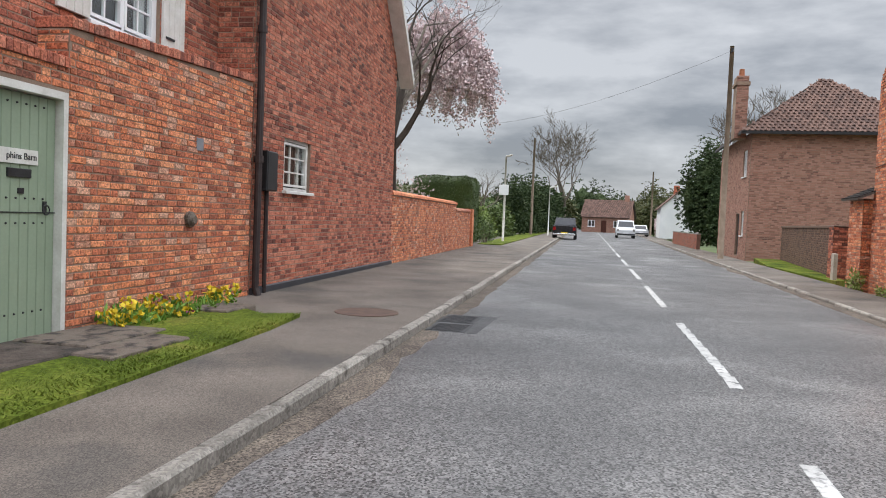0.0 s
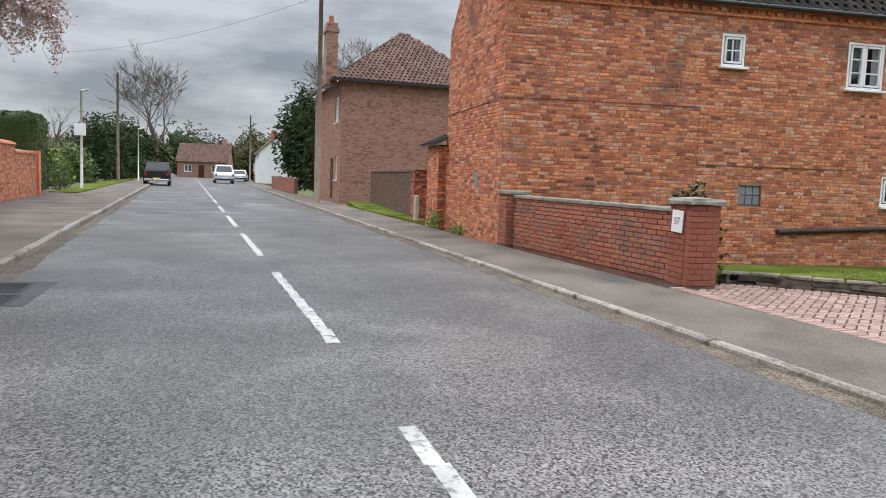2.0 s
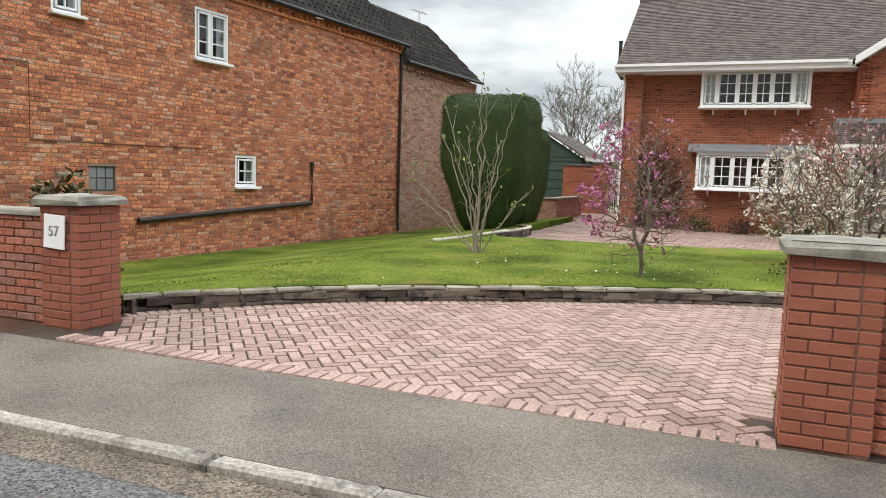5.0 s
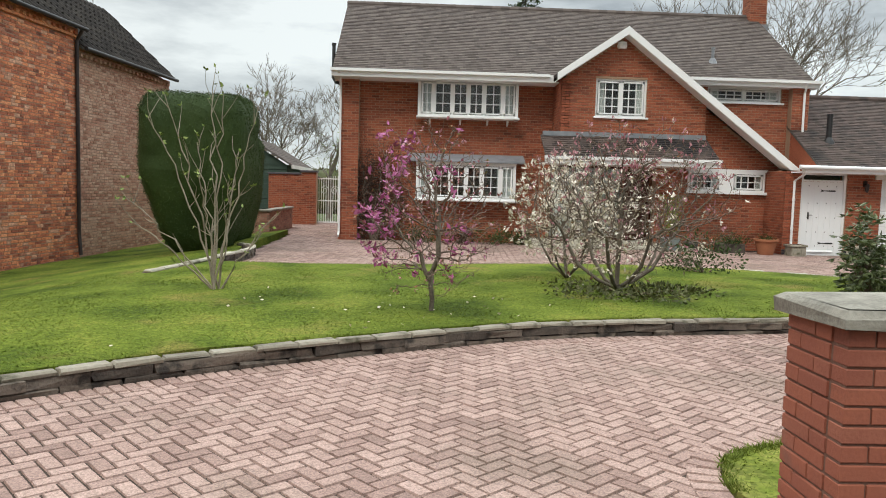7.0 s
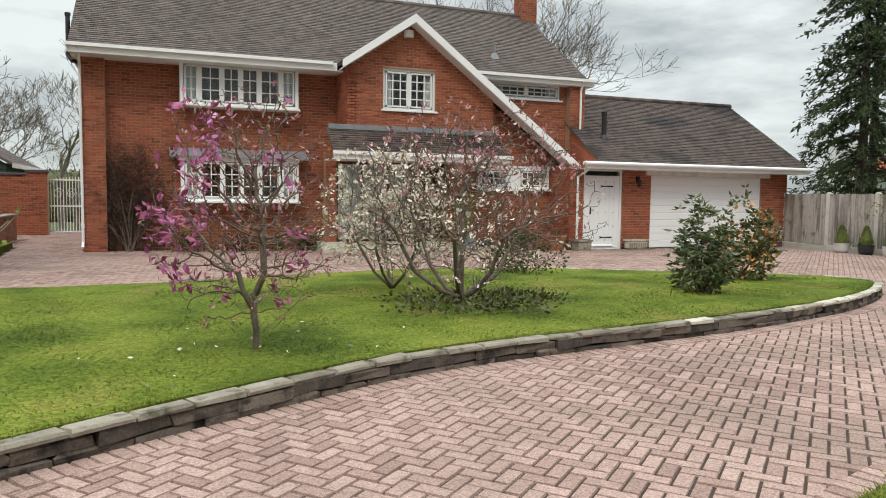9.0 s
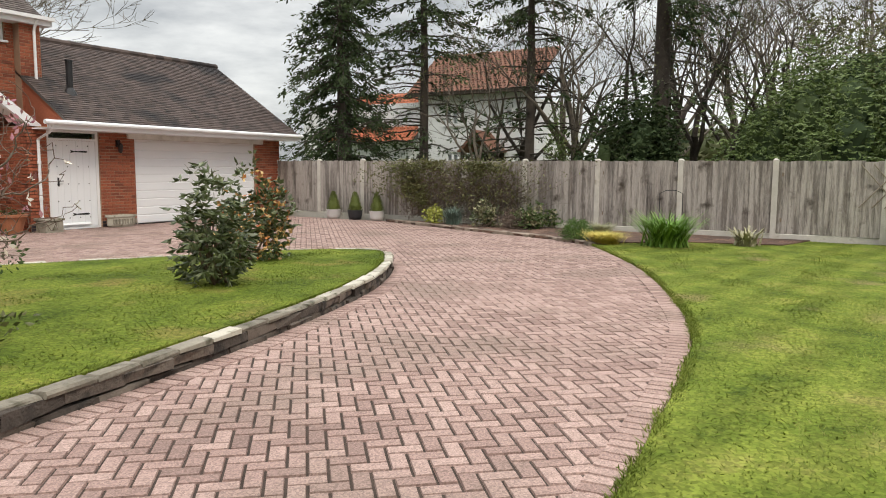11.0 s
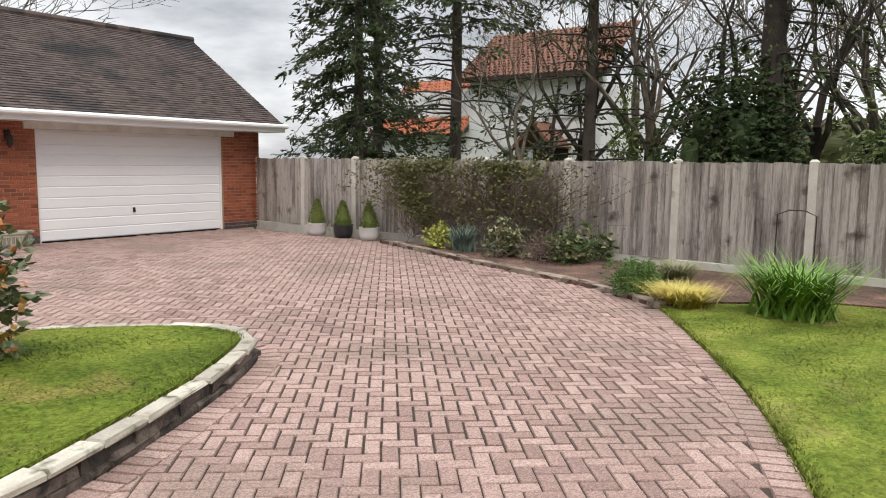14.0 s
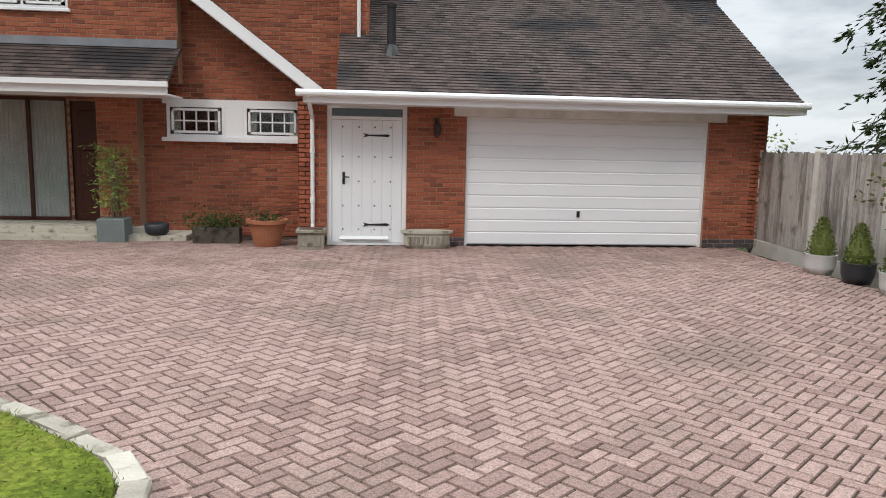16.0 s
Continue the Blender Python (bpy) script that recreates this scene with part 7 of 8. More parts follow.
# side gate, wall and shed beyond the house
sg = thing("side_wall", "red-brick side wall at the end of the drive", "wall")
brick_wall(sg, W(0, 30.2), -4.7, -3.36, -0.1, 2.0)
brick_wall(sg, W(0, 30.05), -3.36, -2.76, -0.1, 2.1, thick=0.4, name="pier")
part("coping", Geo().chamfer(-4.72, 30.15, 2.0, -3.38, 30.5, 2.07, 0.015).chamfer(-3.4, 29.98, 2.1, -2.72, 30.5, 2.18, 0.015), "brick_blue", sg)
gt_ = thing("side_gate", "white metal bar side gate", "gate")
for i in range(18):
    part("bar", Geo().tube([(-2.68 + i * 0.095, 30.3, 0.08), (-2.68 + i * 0.095, 30.3, 1.88 + 0.10 * math.sin(i * 0.185))], 0.013, 6), "white", gt_)
for z in (0.08, 0.95, 1.84):
    part("rail", Geo().box(-2.72, 30.28, z, -1.02, 30.32, z + 0.045), "white", gt_)
for k in range(4):
    c = Vector((-2.45 + 0.4 * k, 30.27, 1.4))
    part("scroll", Geo().tube([c + Vector((0.16 * (1 - q / 26) * math.cos(q * 0.5), 0, 0.2 * (1 - q / 26) * math.sin(q * 0.5))) for q in range(22)], 0.009, 5), "white", gt_)
shed = thing("garden_shed", "dark green timber shed with a grey tiled roof", "shed")
for k in range(12):
    part("board", Geo().chamfer(-7.4 - 0.012 * (k % 2), 30.62 - 0.02 * (k % 2), 0.2 * k, -4.04 + 0.012 * (k % 2), 36, 0.2 * k + 0.195, 0.01), "shed_green", shed)
roof(shed, T((-3.79, 30.35, 2.38)) @ Matrix.Rotation(radians(90), 4, "Z"), 6.0, 2.2, 31.5, "tile_grey", tw=0.24, gauge=0.2)
part("gable_board", Geo().prism([(-7.2, 30.6, 2.38), (-4.04, 30.6, 2.38), (-5.6, 30.6, 3.36)], (0, -0.02, 0), (0, 0.03, 0)), "shed_green", shed)
part("fascia", Geo().box(-3.81, 30.33, 2.24, -3.77, 36.3, 2.39), "white_old", shed)
bs = thing("raised_bed", "low brick raised bed beside the hedge", "planter")
brick_wall(bs, W(0, 23.4), -4.4, -3.3, 0, 0.72, brick="brick_dull", mortar="mortar")
brick_wall(bs, T((-3.3, 23.4, 0)) @ Matrix.Rotation(radians(90), 4, "Z"), 0, 4.2, 0, 0.72, brick="brick_dull", mortar="mortar")
part("coping", Geo().chamfer(-4.4, 23.34, 0.72, -3.24, 23.66, 0.78, 0.012).chamfer(-3.56, 23.66, 0.72, -3.24, 27.6, 0.78, 0.012), "cap", bs)
part("soil", Geo().box(-4.4, 23.65, 0.5, -3.55, 27.5, 0.62), "earth", bs)
# background trees behind the house
bare_tree("bare_tree", (-4.8, 52, -0.7), 9.5, 101, "bare grey tree beyond the garden", 0.2, 6, 0.55, kids=(3, 3), thin=0.016)
bare_tree("bare_tree", (-8.5, 49, -0.7), 9, 102, "bare grey tree beyond the garden", 0.2, 6, 0.55, kids=(3, 3), thin=0.016)
bare_tree("bare_tree", (0.5, 47, -0.7), 6, 103, "bare scrubby tree beyond the garden", 0.12, 5, 0.6, crown=("spring", 1, 0.12))
bare_tree("bare_tree", (-3.0, 42, -0.7), 5.6, 112, "bare scrubby tree beyond the garden", 0.12, 5, 0.6, crown=("spring", 1, 0.12))
conifer("conifer_tree", (-2.6, 58, -0.7), 8.5, 104, "dark green conifer beyond the garden", reach=1.8, dens=1.2, dead=0)
bare_tree("birch_tree", (21.5, 42, -0.7), 14.5, 105, "pale bare birch behind the garage", 0.24, 6, 0.58, kids=(3, 3), thin=0.015)
bare_tree("birch_tree", (16.8, 41, -0.7), 12.5, 106, "bare birch behind the house", 0.2, 6, 0.58, kids=(3, 3), thin=0.015)
conifer("conifer_tree", (8.5, 52, -0.7), 16, 107, "dark green conifer behind the ridge", reach=3.2, dens=1.0, dead=0)
box_hedge("far_hedge", -24, 62, 30, 66, -0.8, 3.0, 9000, 8, "distant bushy field hedge", "ivy", 0.3, 1.0)
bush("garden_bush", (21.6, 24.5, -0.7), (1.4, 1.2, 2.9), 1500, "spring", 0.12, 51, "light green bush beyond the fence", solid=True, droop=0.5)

# ---- behind the fence ----
conifer("conifer_tree", (25, 22.2, -0.6), 13, 201, "tall dark conifer with drooping boughs", 0.17, 0.16, 3.0, 2.0, 0.12, sway=-0.55)
conifer("conifer_tree", (25, 18.4, -0.6), 14, 202, "tall conifer with bare lower branches", 0.165, 0.14, 3.2, 1.5, 0.42, sway=-0.25)
conifer("conifer_tree", (25.4, 14.4, -0.6), 14, 203, "tall conifer with an ivy-covered trunk", 0.165, 0.14, 3.2, 1.5, 0.5, sway=-0.25)
conifer("conifer_tree", (26.5, 10.3, -0.6), 14, 204, "tall grey-trunked conifer behind the fence", 0.3, 0.2, 3.2, 0.9, 0.45)
conifer("conifer_tree", (29, 25, -0.6), 12, 205, "dark conifer beside the white house", 0.2, 0.1, 2.6, 1.1, 0.0)
conifer("conifer_tree", (28.5, 1.5, -0.6), 13, 206, "tall dark conifer behind the laurel", 0.25, 0.1, 3.4, 1.2, 0.1)
for i, (x, y, h, r) in enumerate(((26, 13.0, 9, 0.14), (28, 11.8, 10, 0.15), (30, 8.5, 10, 0.17), (27.5, 6.6, 9, 0.15), (31, 4.5, 11, 0.18), (30.5, 14.5, 9, 0.13), (33, 0.5, 11, 0.2), (32, 11, 11, 0.18), (24, 15.6, 7, 0.09), (26.6, 15.2, 9, 0.13), (27.2, 13.9, 10, 0.14), (28.5, 9.6, 10, 0.15), (29.5, 7.4, 10, 0.15), (26.2, 8.0, 8, 0.12), (28.2, 17.0, 8, 0.11))):
    bare_tree("bare_tree", (x, y, -0.6), h, 210 + i, "bare tree behind the fence", r, 5, 0.55, "bark_dark" if i % 2 else "bark", crown=("ivy", 1, 0.12) if i in (0, 3, 6, 8, 9, 11, 13) else None)
bush("ivy_trunk", (25.3, 13.4, -0.5), (0.45, 0.45, 4.2), 1500, "laurel", 0.12, 240, "ivy-clad trunk behind the fence", "climber", lumps=14)
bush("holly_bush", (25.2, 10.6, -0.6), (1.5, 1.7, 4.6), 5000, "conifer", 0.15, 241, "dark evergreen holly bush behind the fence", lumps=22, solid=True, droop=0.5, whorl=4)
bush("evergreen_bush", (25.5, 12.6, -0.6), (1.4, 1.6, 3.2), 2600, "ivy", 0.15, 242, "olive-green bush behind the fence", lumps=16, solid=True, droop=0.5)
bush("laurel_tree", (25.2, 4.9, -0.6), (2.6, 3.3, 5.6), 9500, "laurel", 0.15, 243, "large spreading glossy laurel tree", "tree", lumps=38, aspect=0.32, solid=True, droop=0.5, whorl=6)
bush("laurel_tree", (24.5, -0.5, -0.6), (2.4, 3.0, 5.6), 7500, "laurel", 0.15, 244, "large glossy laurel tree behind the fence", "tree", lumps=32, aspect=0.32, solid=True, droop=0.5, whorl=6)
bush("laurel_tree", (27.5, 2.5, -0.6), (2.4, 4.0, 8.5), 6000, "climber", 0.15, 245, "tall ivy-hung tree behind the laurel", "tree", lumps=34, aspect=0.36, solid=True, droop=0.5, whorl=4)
bush("evergreen_bush", (26, 16.6, -0.6), (1.2, 1.3, 2.8), 1500, "ivy", 0.14, 246, "olive-green bush behind the fence", lumps=12, solid=True, droop=0.5)
bush("evergreen_bush", (27, 21, -0.6), (1.0, 1.3, 2.9), 1300, "conifer", 0.14, 247, "dark green bush behind the fence", lumps=12, solid=True, droop=0.5)
box_hedge("far_hedge", 44, -25, 48, 16, -0.8, 3.6, 14000, 9, "distant wood of dark scrub", "ivy", 0.5, 1.2)
for i, (x, y, h) in enumerate(((40, 13, 11), (41, 8, 12), (39, 4, 11), (42, -1, 12), (40, -6, 11))):
    bare_tree("bare_tree", (x, y, -0.6), h, 260 + i, "grey tree in the wood beyond the fence", 0.2, 6, 0.55, crown=("ivy", 1, 0.22) if i % 2 else None, kids=(2, 3), thin=0.018)
# white neighbour
nh = thing("white_house", "white rendered house with orange tiled roofs and leaded windows", "house")
NX = T((36, 19.4, 0)) @ Matrix.Rotation(radians(-90), 4, "Z")
def rwall(parent, m, u0, u1, z0, z1, holes, thick=0.3):
    g = panel(u0, u1, z0, z1, holes, thick)
    return part("wall", placed(g, m), "render", parent)


NH = [(-4.6, -3.3, 3.7, 4.6), (-1.9, -0.6, 3.6, 4.5), (-4.5, -3.3, 1.3, 2.3), (-0.6, 0.2, 1.3, 2.2)]
rwall(nh, NX, -6.2, 0.4, -0.7, 5.5, NH)
for h in NH:
    window(nh, NX @ T((h[0], 0.05, h[2])), h[1] - h[0], h[3] - h[2], [1, 1, 1], (1, 2), curtain=False)
M["tile_brown2"] = mat("orange_brown_tile", [(0.15, 0.07, 0.048), (0.24, 0.115, 0.075)], 0.85, 0.8, 20, 0.5, "island")
roof(nh, NX @ T((-6.6, -0.5, 5.4)), 7.4, 4.0, 36, "tile_brown2", tw=0.25, gauge=0.25)
part("eave_board", placed(Geo().box(-6.6, -0.5, 5.25, 0.8, 0, 5.4), NX), "bark_dark", nh)
rwall(nh, NX, -14.0, -6.2, -0.7, 3.0, [])
roof(nh, NX @ T((-12.0, -0.6, 2.9)), 5.8, 4.4, 42, "tile_orange", tw=0.25, gauge=0.25)
part("gable_wall", placed(Geo().prism([(-14, -0.3, -0.7), (-11.6, -0.3, -0.7), (-11.6, -0.3, 4.6), (-14, -0.3, 4.6)], (0, 0, 0), (0, 0.3, 0)), NX), "render", nh)
part("side_wall", placed(Geo().box(-14, 0.3, -0.7, 0.4, 7, 5.0), NX), "render", nh)
pc = thing("porch", "", "")
pc.parent = nh
part("porch_roof", placed(Geo().prism([(-2.9, -1.6, 2.3), (-1.9, -1.6, 3.35), (-0.9, -1.6, 2.3), (-1.05, -1.6, 2.25), (-1.9, -1.6, 3.15), (-2.75, -1.6, 2.25)], (0, 0, 0), (0, 1.6, 0)), NX), "tile_brown2", pc)
part("porch_posts", placed(Geo().box(-2.75, -1.5, -0.7, -2.6, -1.35, 2.4).box(-1.2, -1.5, -0.7, -1.05, -1.35, 2.4).box(-2.75, -0.02, -0.7, -1.05, 0, 2.3), NX), "bark_dark", pc)

# ---- along the road ----
# grass verge, flags and flowers in front of the gate
VERGE = [(12, -5.95), (6, -6.1), (3.6, -6.2), (1.5, -6.35), (-0.6, -6.5), (-1.7, -6.65), (-1.4, -7.0), (-1.9, -7.7), (-2.2, -8.05), (0.4, -7.95), (12, -7.4)]
sheet("verge_1", VERGE, lambda x, y: 0.055 + 0.03 * min(1, max(0, (-6.2 - y))), "lawn", "short grass verge before the garden gate", "verge", 0.25, -0.5)
flags = thing("flagstones", "worn dark flagstones before the gate", "paving")
for i, (x0_, y0_, x1_, y1_) in enumerate(((0.2, -7.95, 1.3, -7.2), (1.35, -7.9, 2.4, -7.1), (0.5, -7.15, 1.6, -6.75), (-1.9, -7.9, -1.2, -7.35))):
    part("flag", Geo().chamfer(x0_, y0_, -0.1, x1_, y1_, 0.105, 0.012, jit=0.006), "stone", flags)
fl = thing("flower_patch", "yellow and crimson spring flowers below the wall", "flowers")
g, g2, g3 = Geo(), Geo(), Geo()
rng = random.Random(5)
for i in range(420):
    u = rng.uniform(-0.35, 2.1)
    p = LM @ Vector((u, -rng.uniform(0.08, 0.5), 0.06 + rng.uniform(0.05, 0.26)))
    if noise.noise(Vector((u * 2.3, 0, 3.7))) < -0.12:
        p.z -= 0.1
    elif rng.random() < 0.55:
        for k in range(5):
            leaf(g if rng.random() < 0.85 or not 0.7 < u < 1.2 else g2, p, 0.06, rng, aspect=0.9)
    leaf(g3, p - Vector((0, 0, 0.1)), 0.12, rng, up=1.5, aspect=0.3)
    leaf(g3, p - Vector((0, 0, 0.06)), 0.1, rng, up=1.0, aspect=0.3)
part("petals", g, "yellow", fl, kind="stuff")
part("red_petals", g2, "purple", fl, kind="stuff")
part("leaves", g3, "strap", fl, kind="stuff")
# small fittings on the gate wall
tagged(part("air_brick", placed(Geo().chamfer(1.75, 2.02, 0, 1.92, 2.18, 0.012, 0.004, Matrix.Rotation(radians(90), 4, "X")), LM), "lead"), "small grey vent plate on the old wall", "vent")
tagged(part("wall_tap_stone", placed(Geo().lathe([(0.10, 0), (0.10, 0.05), (0.05, 0.10)], 0, 0, 12), LM @ T((1.6, 0, 1.15)) @ Matrix.Rotation(radians(90), 4, "X")), "stone"), "round grey stone boss in the old wall", "wall fitting")
# blossom tree and hedge behind the street wall
bt = bare_tree("blossom_tree", (-18.6, -11.0, -0.1), 10.5, 301, "tall tree with pale pink drooping blossom", 0.24, 6, 0.55, "bark_dark", trunk=0.4)
rng = random.Random(302)
g, tw = Geo(), Geo()
for i in range(620):
    a, e = rng.uniform(0, 6.28), rng.random()
    c = Vector((-24.5 + 2.9 * math.cos(a) * e ** 0.5, -10.9 + 2.4 * math.sin(a) * e ** 0.5, 9.6 - 2.2 * e + rng.gauss(0, 0.5)))
    L = rng.uniform(0.5, 1.9)
    pts = [c, c + Vector((rng.gauss(0, 0.2), rng.gauss(0, 0.2), -L * 0.5)), c + Vector((rng.gauss(0, 0.3), rng.gauss(0, 0.3), -L))]
    tw.tube(pts, [0.012, 0.008, 0.004], 3, cap=False)
    for k in range(52):
        q = rng.random()
        leaf(g, pts[0].lerp(pts[2], q) + Vector((rng.gauss(0, 0.09), rng.gauss(0, 0.09), 0)), rng.uniform(0.09, 0.16), rng, aspect=0.8)
for k in range(9):
    e = Vector((-24.5 + rng.gauss(0, 1.7), -10.9 + rng.gauss(0, 1.2), 9.2 + rng.gauss(0, 0.4)))
    tw.tube([(-18.6, -11.0, 4.6), tuple(Vector((-18.6, -11.0, 5.5)).lerp(e, 0.5) + Vector((0, 0, 1.2))), tuple(e)], [0.09, 0.05, 0.015], 5, cap=False)
part("weeping_crown", tw, "bark", bt)
part("blossom", g, "cherry", bt, kind="stuff")
bush("blossom_bush", (-22.5, -11.8, 0), (2.0, 1.2, 3.6), 1500, "cherry", 0.12, 303, "low pink blossom bush behind the wall", lumps=14)
box_hedge("laurel_hedge", -30.6, -13.0, -28.2, -9.95, 0, 3.35, 12000, 11, "clipped green hedge behind the street wall", "gate_leaf", 0.09, 0.4)
bush("gate_bush", (-32.0, -9.9, 0), (0.6, 0.6, 1.7), 900, "laurel", 0.1, 305, "green bush at the end of the wall")
bush("round_bush", (-34.0, -10.6, 0), (1.0, 1.2, 1.3), 900, "hedge", 0.1, 306, "rounded clipped garden bush")
sheet("verge_3", [(-30, -9.9), (-30, -8.7), (-60, -10.2), (-120, -13.2), (-120, -16)], lambda x, y: 0.07, "lawn", "grass verge along the far footway", "verge", 4.0, -0.4)
sheet("verge_4", [(-16.2, 2.55), (-15.0, 2.75), (-15.5, 3.1), (-29, 4.1), (-29, 3.0), (-22, 2.3)], lambda x, y: 0.03, "lawn", "narrow grass strip below the dark wall", "verge", 1.0, -0.4)


def pole(name, x, y, h, label, material="wood", r=0.13, arm=None):
    t = thing(name, label, "pole")
    part("shaft", Geo().tube([(x, y, -0.2), (x, y, h)], [r, r * 0.7], 10), material, t, smooth=True)
    return t


up = pole("utility_pole", -28, 1.45, 9.3, "tall grey wooden utility pole on the footway")
for k in range(4):
    part("step_bolt", Geo().tube([(-28, 1.45, 6 + 0.4 * k), (-28 + 0.2 * (-1) ** k, 1.45, 6 + 0.4 * k)], 0.012, 5), "black", up)
part("insulator", Geo().tube([(-27.9, 1.45, 9.0), (-27.9, 1.45, 9.2)], 0.05, 8), "black", up)
lamp = pole("sign_post", -36, -9.55, 5.0, "slim green lamp post carrying a white sign", "concrete", 0.07)
part("sign", Geo().chamfer(-0.28, 2.75, 0, 0.28, 3.35, 0.03, 0.01, T((-35.9, -9.6, 0)) @ Matrix.Rotation(radians(90), 4, "Z") @ Matrix.Rotation(radians(90), 4, "X")), "white", lamp)
part("lamp_head", Geo().tube([(-36, -9.55, 5.0), (-36, -9.2, 5.08)], 0.06, 8), "concrete", lamp)
pole("utility_pole", -62, -11.0, 9.0, "distant wooden utility pole beyond the verge")
lp2 = pole("street_lamp", -64, -9.6, 4.6, "distant pale street lamp", "white_old", 0.06)
part("lamp_head", Geo().tube([(-64, -9.6, 4.55), (-64, -8.9, 4.7)], 0.07, 8), "white_old", lp2)
pole("utility_pole", -95, 1.0, 8.5, "distant wooden utility pole beside the road")


def wire(a, b, sag, name="overhead_cable"):
    pts = [Vector(a).lerp(Vector(b), i / 16) - Vector((0, 0, sag * 4 * (i / 16) * (1 - i / 16))) for i in range(17)]
    tagged(part(name, Geo().tube(pts, 0.007, 4), "wire"), "thin black overhead cable between poles", "cable")


wire((-28, 1.45, 9.1), (-46, -12, 8.2), 0.5)

# hipped brick house beyond the barn
h2 = thing("hipped_house", "square red-brick house with a hipped clay tile roof", "house")
HX, HY = -31, 2.95
brick_wall(h2, T((HX, HY, 0)) @ Matrix.Rotation(radians(90), 4, "Z"), 0, 8.0, -0.2, 5.95, brick="brick_dull", mortar="mortar")
brick_wall(h2, T((HX - 9, HY - 0.2, 0)) @ Matrix.Rotation(math.atan(0.02), 4, "Z"), 0, 9.0, -0.2, 5.95, [(7.2, 8.2, 3.9, 5.2), (7.4, 8.1, 1.0, 2.2), (6.0, 6.9, 0, 2.1)], brick="brick_dull", mortar="mortar")
HM = T((HX - 9, HY - 0.2, 0)) @ Matrix.Rotation(math.atan(0.02), 4, "Z")
window(h2, HM @ T((7.2, 0.05, 3.9)), 1.0, 1.3, [1, 1], (1, 2))
window(h2, HM @ T((7.4, 0.05, 1.0)), 0.7, 1.2, [1], (1, 2))
part("door_leaf", placed(Geo().box(6.0, 0.1, 0, 6.9, 0.15, 2.1), HM), "black", h2)
ex0, ex1, ey0, ey1, rz = HX - 9.4, HX + 0.4, HY - 0.5, HY + 8.4, 9.15
cxr = [(HX - 9.0 + 4.4, HY + 4.0), (HX - 4.2, HY + 4.0)]
for k, (aa, bb, wlen) in enumerate((((ex1, ey0), 90, ey1 - ey0), ((ex0, ey0), 0, ex1 - ex0))):
    run = 4.3
    sl = math.degrees(math.atan((rz - 5.95) / run))
    ln = run / math.cos(radians(sl))
    cl = lambda u, s, w=wlen, c=math.cos(radians(sl)): s * c < u < w - s * c
    g, rot = tiles(h2, T((aa[0], aa[1], 5.95)) @ Matrix.Rotation(radians(bb), 4, "Z"), wlen, ln, sl, "tile_red", tw=0.24, gauge=0.28, clip=cl)
    hr = part("roof", placed(Geo().prism([(0, 0, -0.01), (wlen, 0, -0.01), (wlen - run, ln, -0.01), (run, ln, -0.01)], (0, 0, -0.04), (0, 0, 0)), rot), "inside", h2)
    part("tiles", g, "tile_red", hr, kind="stuff")
part("gutter", Geo().box(ex0, ey0 - 0.08, 5.82, ex1 + 0.08, ey0 + 0.02, 5.95).box(ex1 - 0.02, ey0, 5.82, ex1 + 0.08, ey1, 5.95), "black", h2)
ch = part("chimney", Geo().box(HX - 1.5, HY - 0.75, 5.7, HX - 0.5, HY - 0.2, 8.7).box(HX - 1.56, HY - 0.81, 8.25, HX - 0.44, HY - 0.14, 8.42), "mortar", h2)
g = Geo()
bricks(g, 0, 0.55, 5.7, 8.7, old=True)
placed(g, T((HX - 0.495, HY - 0.75, 0)) @ Matrix.Rotation(radians(90), 4, "Z"))
part("bricks", g, "brick_dull", ch, kind="stuff")
part("chimney_pot", Geo().lathe([(0.14, 8.7), (0.12, 9.1)], HX - 1.0, HY - 0.48, 10), "terracotta", ch)
dw = thing("dark_wall", "dark stained brick boundary wall", "wall")
a_ = math.atan2(3.05 - 4.1, -16 + 29)
M["brick_black"] = mat("sooty_brick", [(0.06, 0.04, 0.032), (0.13, 0.08, 0.058), (0.19, 0.115, 0.082)], 0.9, 1.2, 45, 0.6, "island")
brick_wall(dw, T((-29, 4.1, 0)) @ Matrix.Rotation(a_, 4, "Z"), 0, 12.2, -0.2, 1.45, brick="brick_black", mortar="mortar_dark")
part("coping", placed(Geo().chamfer(0, -0.04, 1.45, 12.2, 0.29, 1.53, 0.02), T((-29, 4.1, 0)) @ Matrix.Rotation(a_, 4, "Z")), "brick_black", dw)
brick_wall(dw, T((-16.75, 2.95, 0)), 0, 0.45, -0.1, 1.5, brick="brick_dark", mortar="mortar_dark", thick=0.45, name="gate_post")
brick_wall(dw, T((-16.3, 2.95, 0)) @ Matrix.Rotation(radians(90), 4, "Z"), 0, 0.45, -0.1, 1.5, brick="brick_dark", mortar="mortar_dark", thick=0.02, name="gate_post")
lt = thing("lean_to", "small brick lean-to with a tiled cap beside the barn", "outbuilding")
brick_wall(lt, T((-14.0, 2.7, 0)), 0, 1.05, -0.2, 2.15, brick="brick_old", mortar="mortar", thick=0.6)
brick_wall(lt, T((-12.95, 2.7, 0)) @ Matrix.Rotation(radians(90), 4, "Z"), 0, 0.6, -0.2, 2.15, brick="brick_old", mortar="mortar", thick=0.02, name="return_wall")
roof(lt, T((-14.15, 2.52, 2.17)), 1.35, 0.95, 24, "tile_dark", tw=0.2, gauge=0.16)
tagged(part("wall_vent", placed(Geo().chamfer(-1.75, 1.1, 0, -1.5, 1.45, 0.02, 0.006, Matrix.Rotation(radians(90), 4, "X")), GA), "lead"), "grey metal vent on the barn gable", "vent")
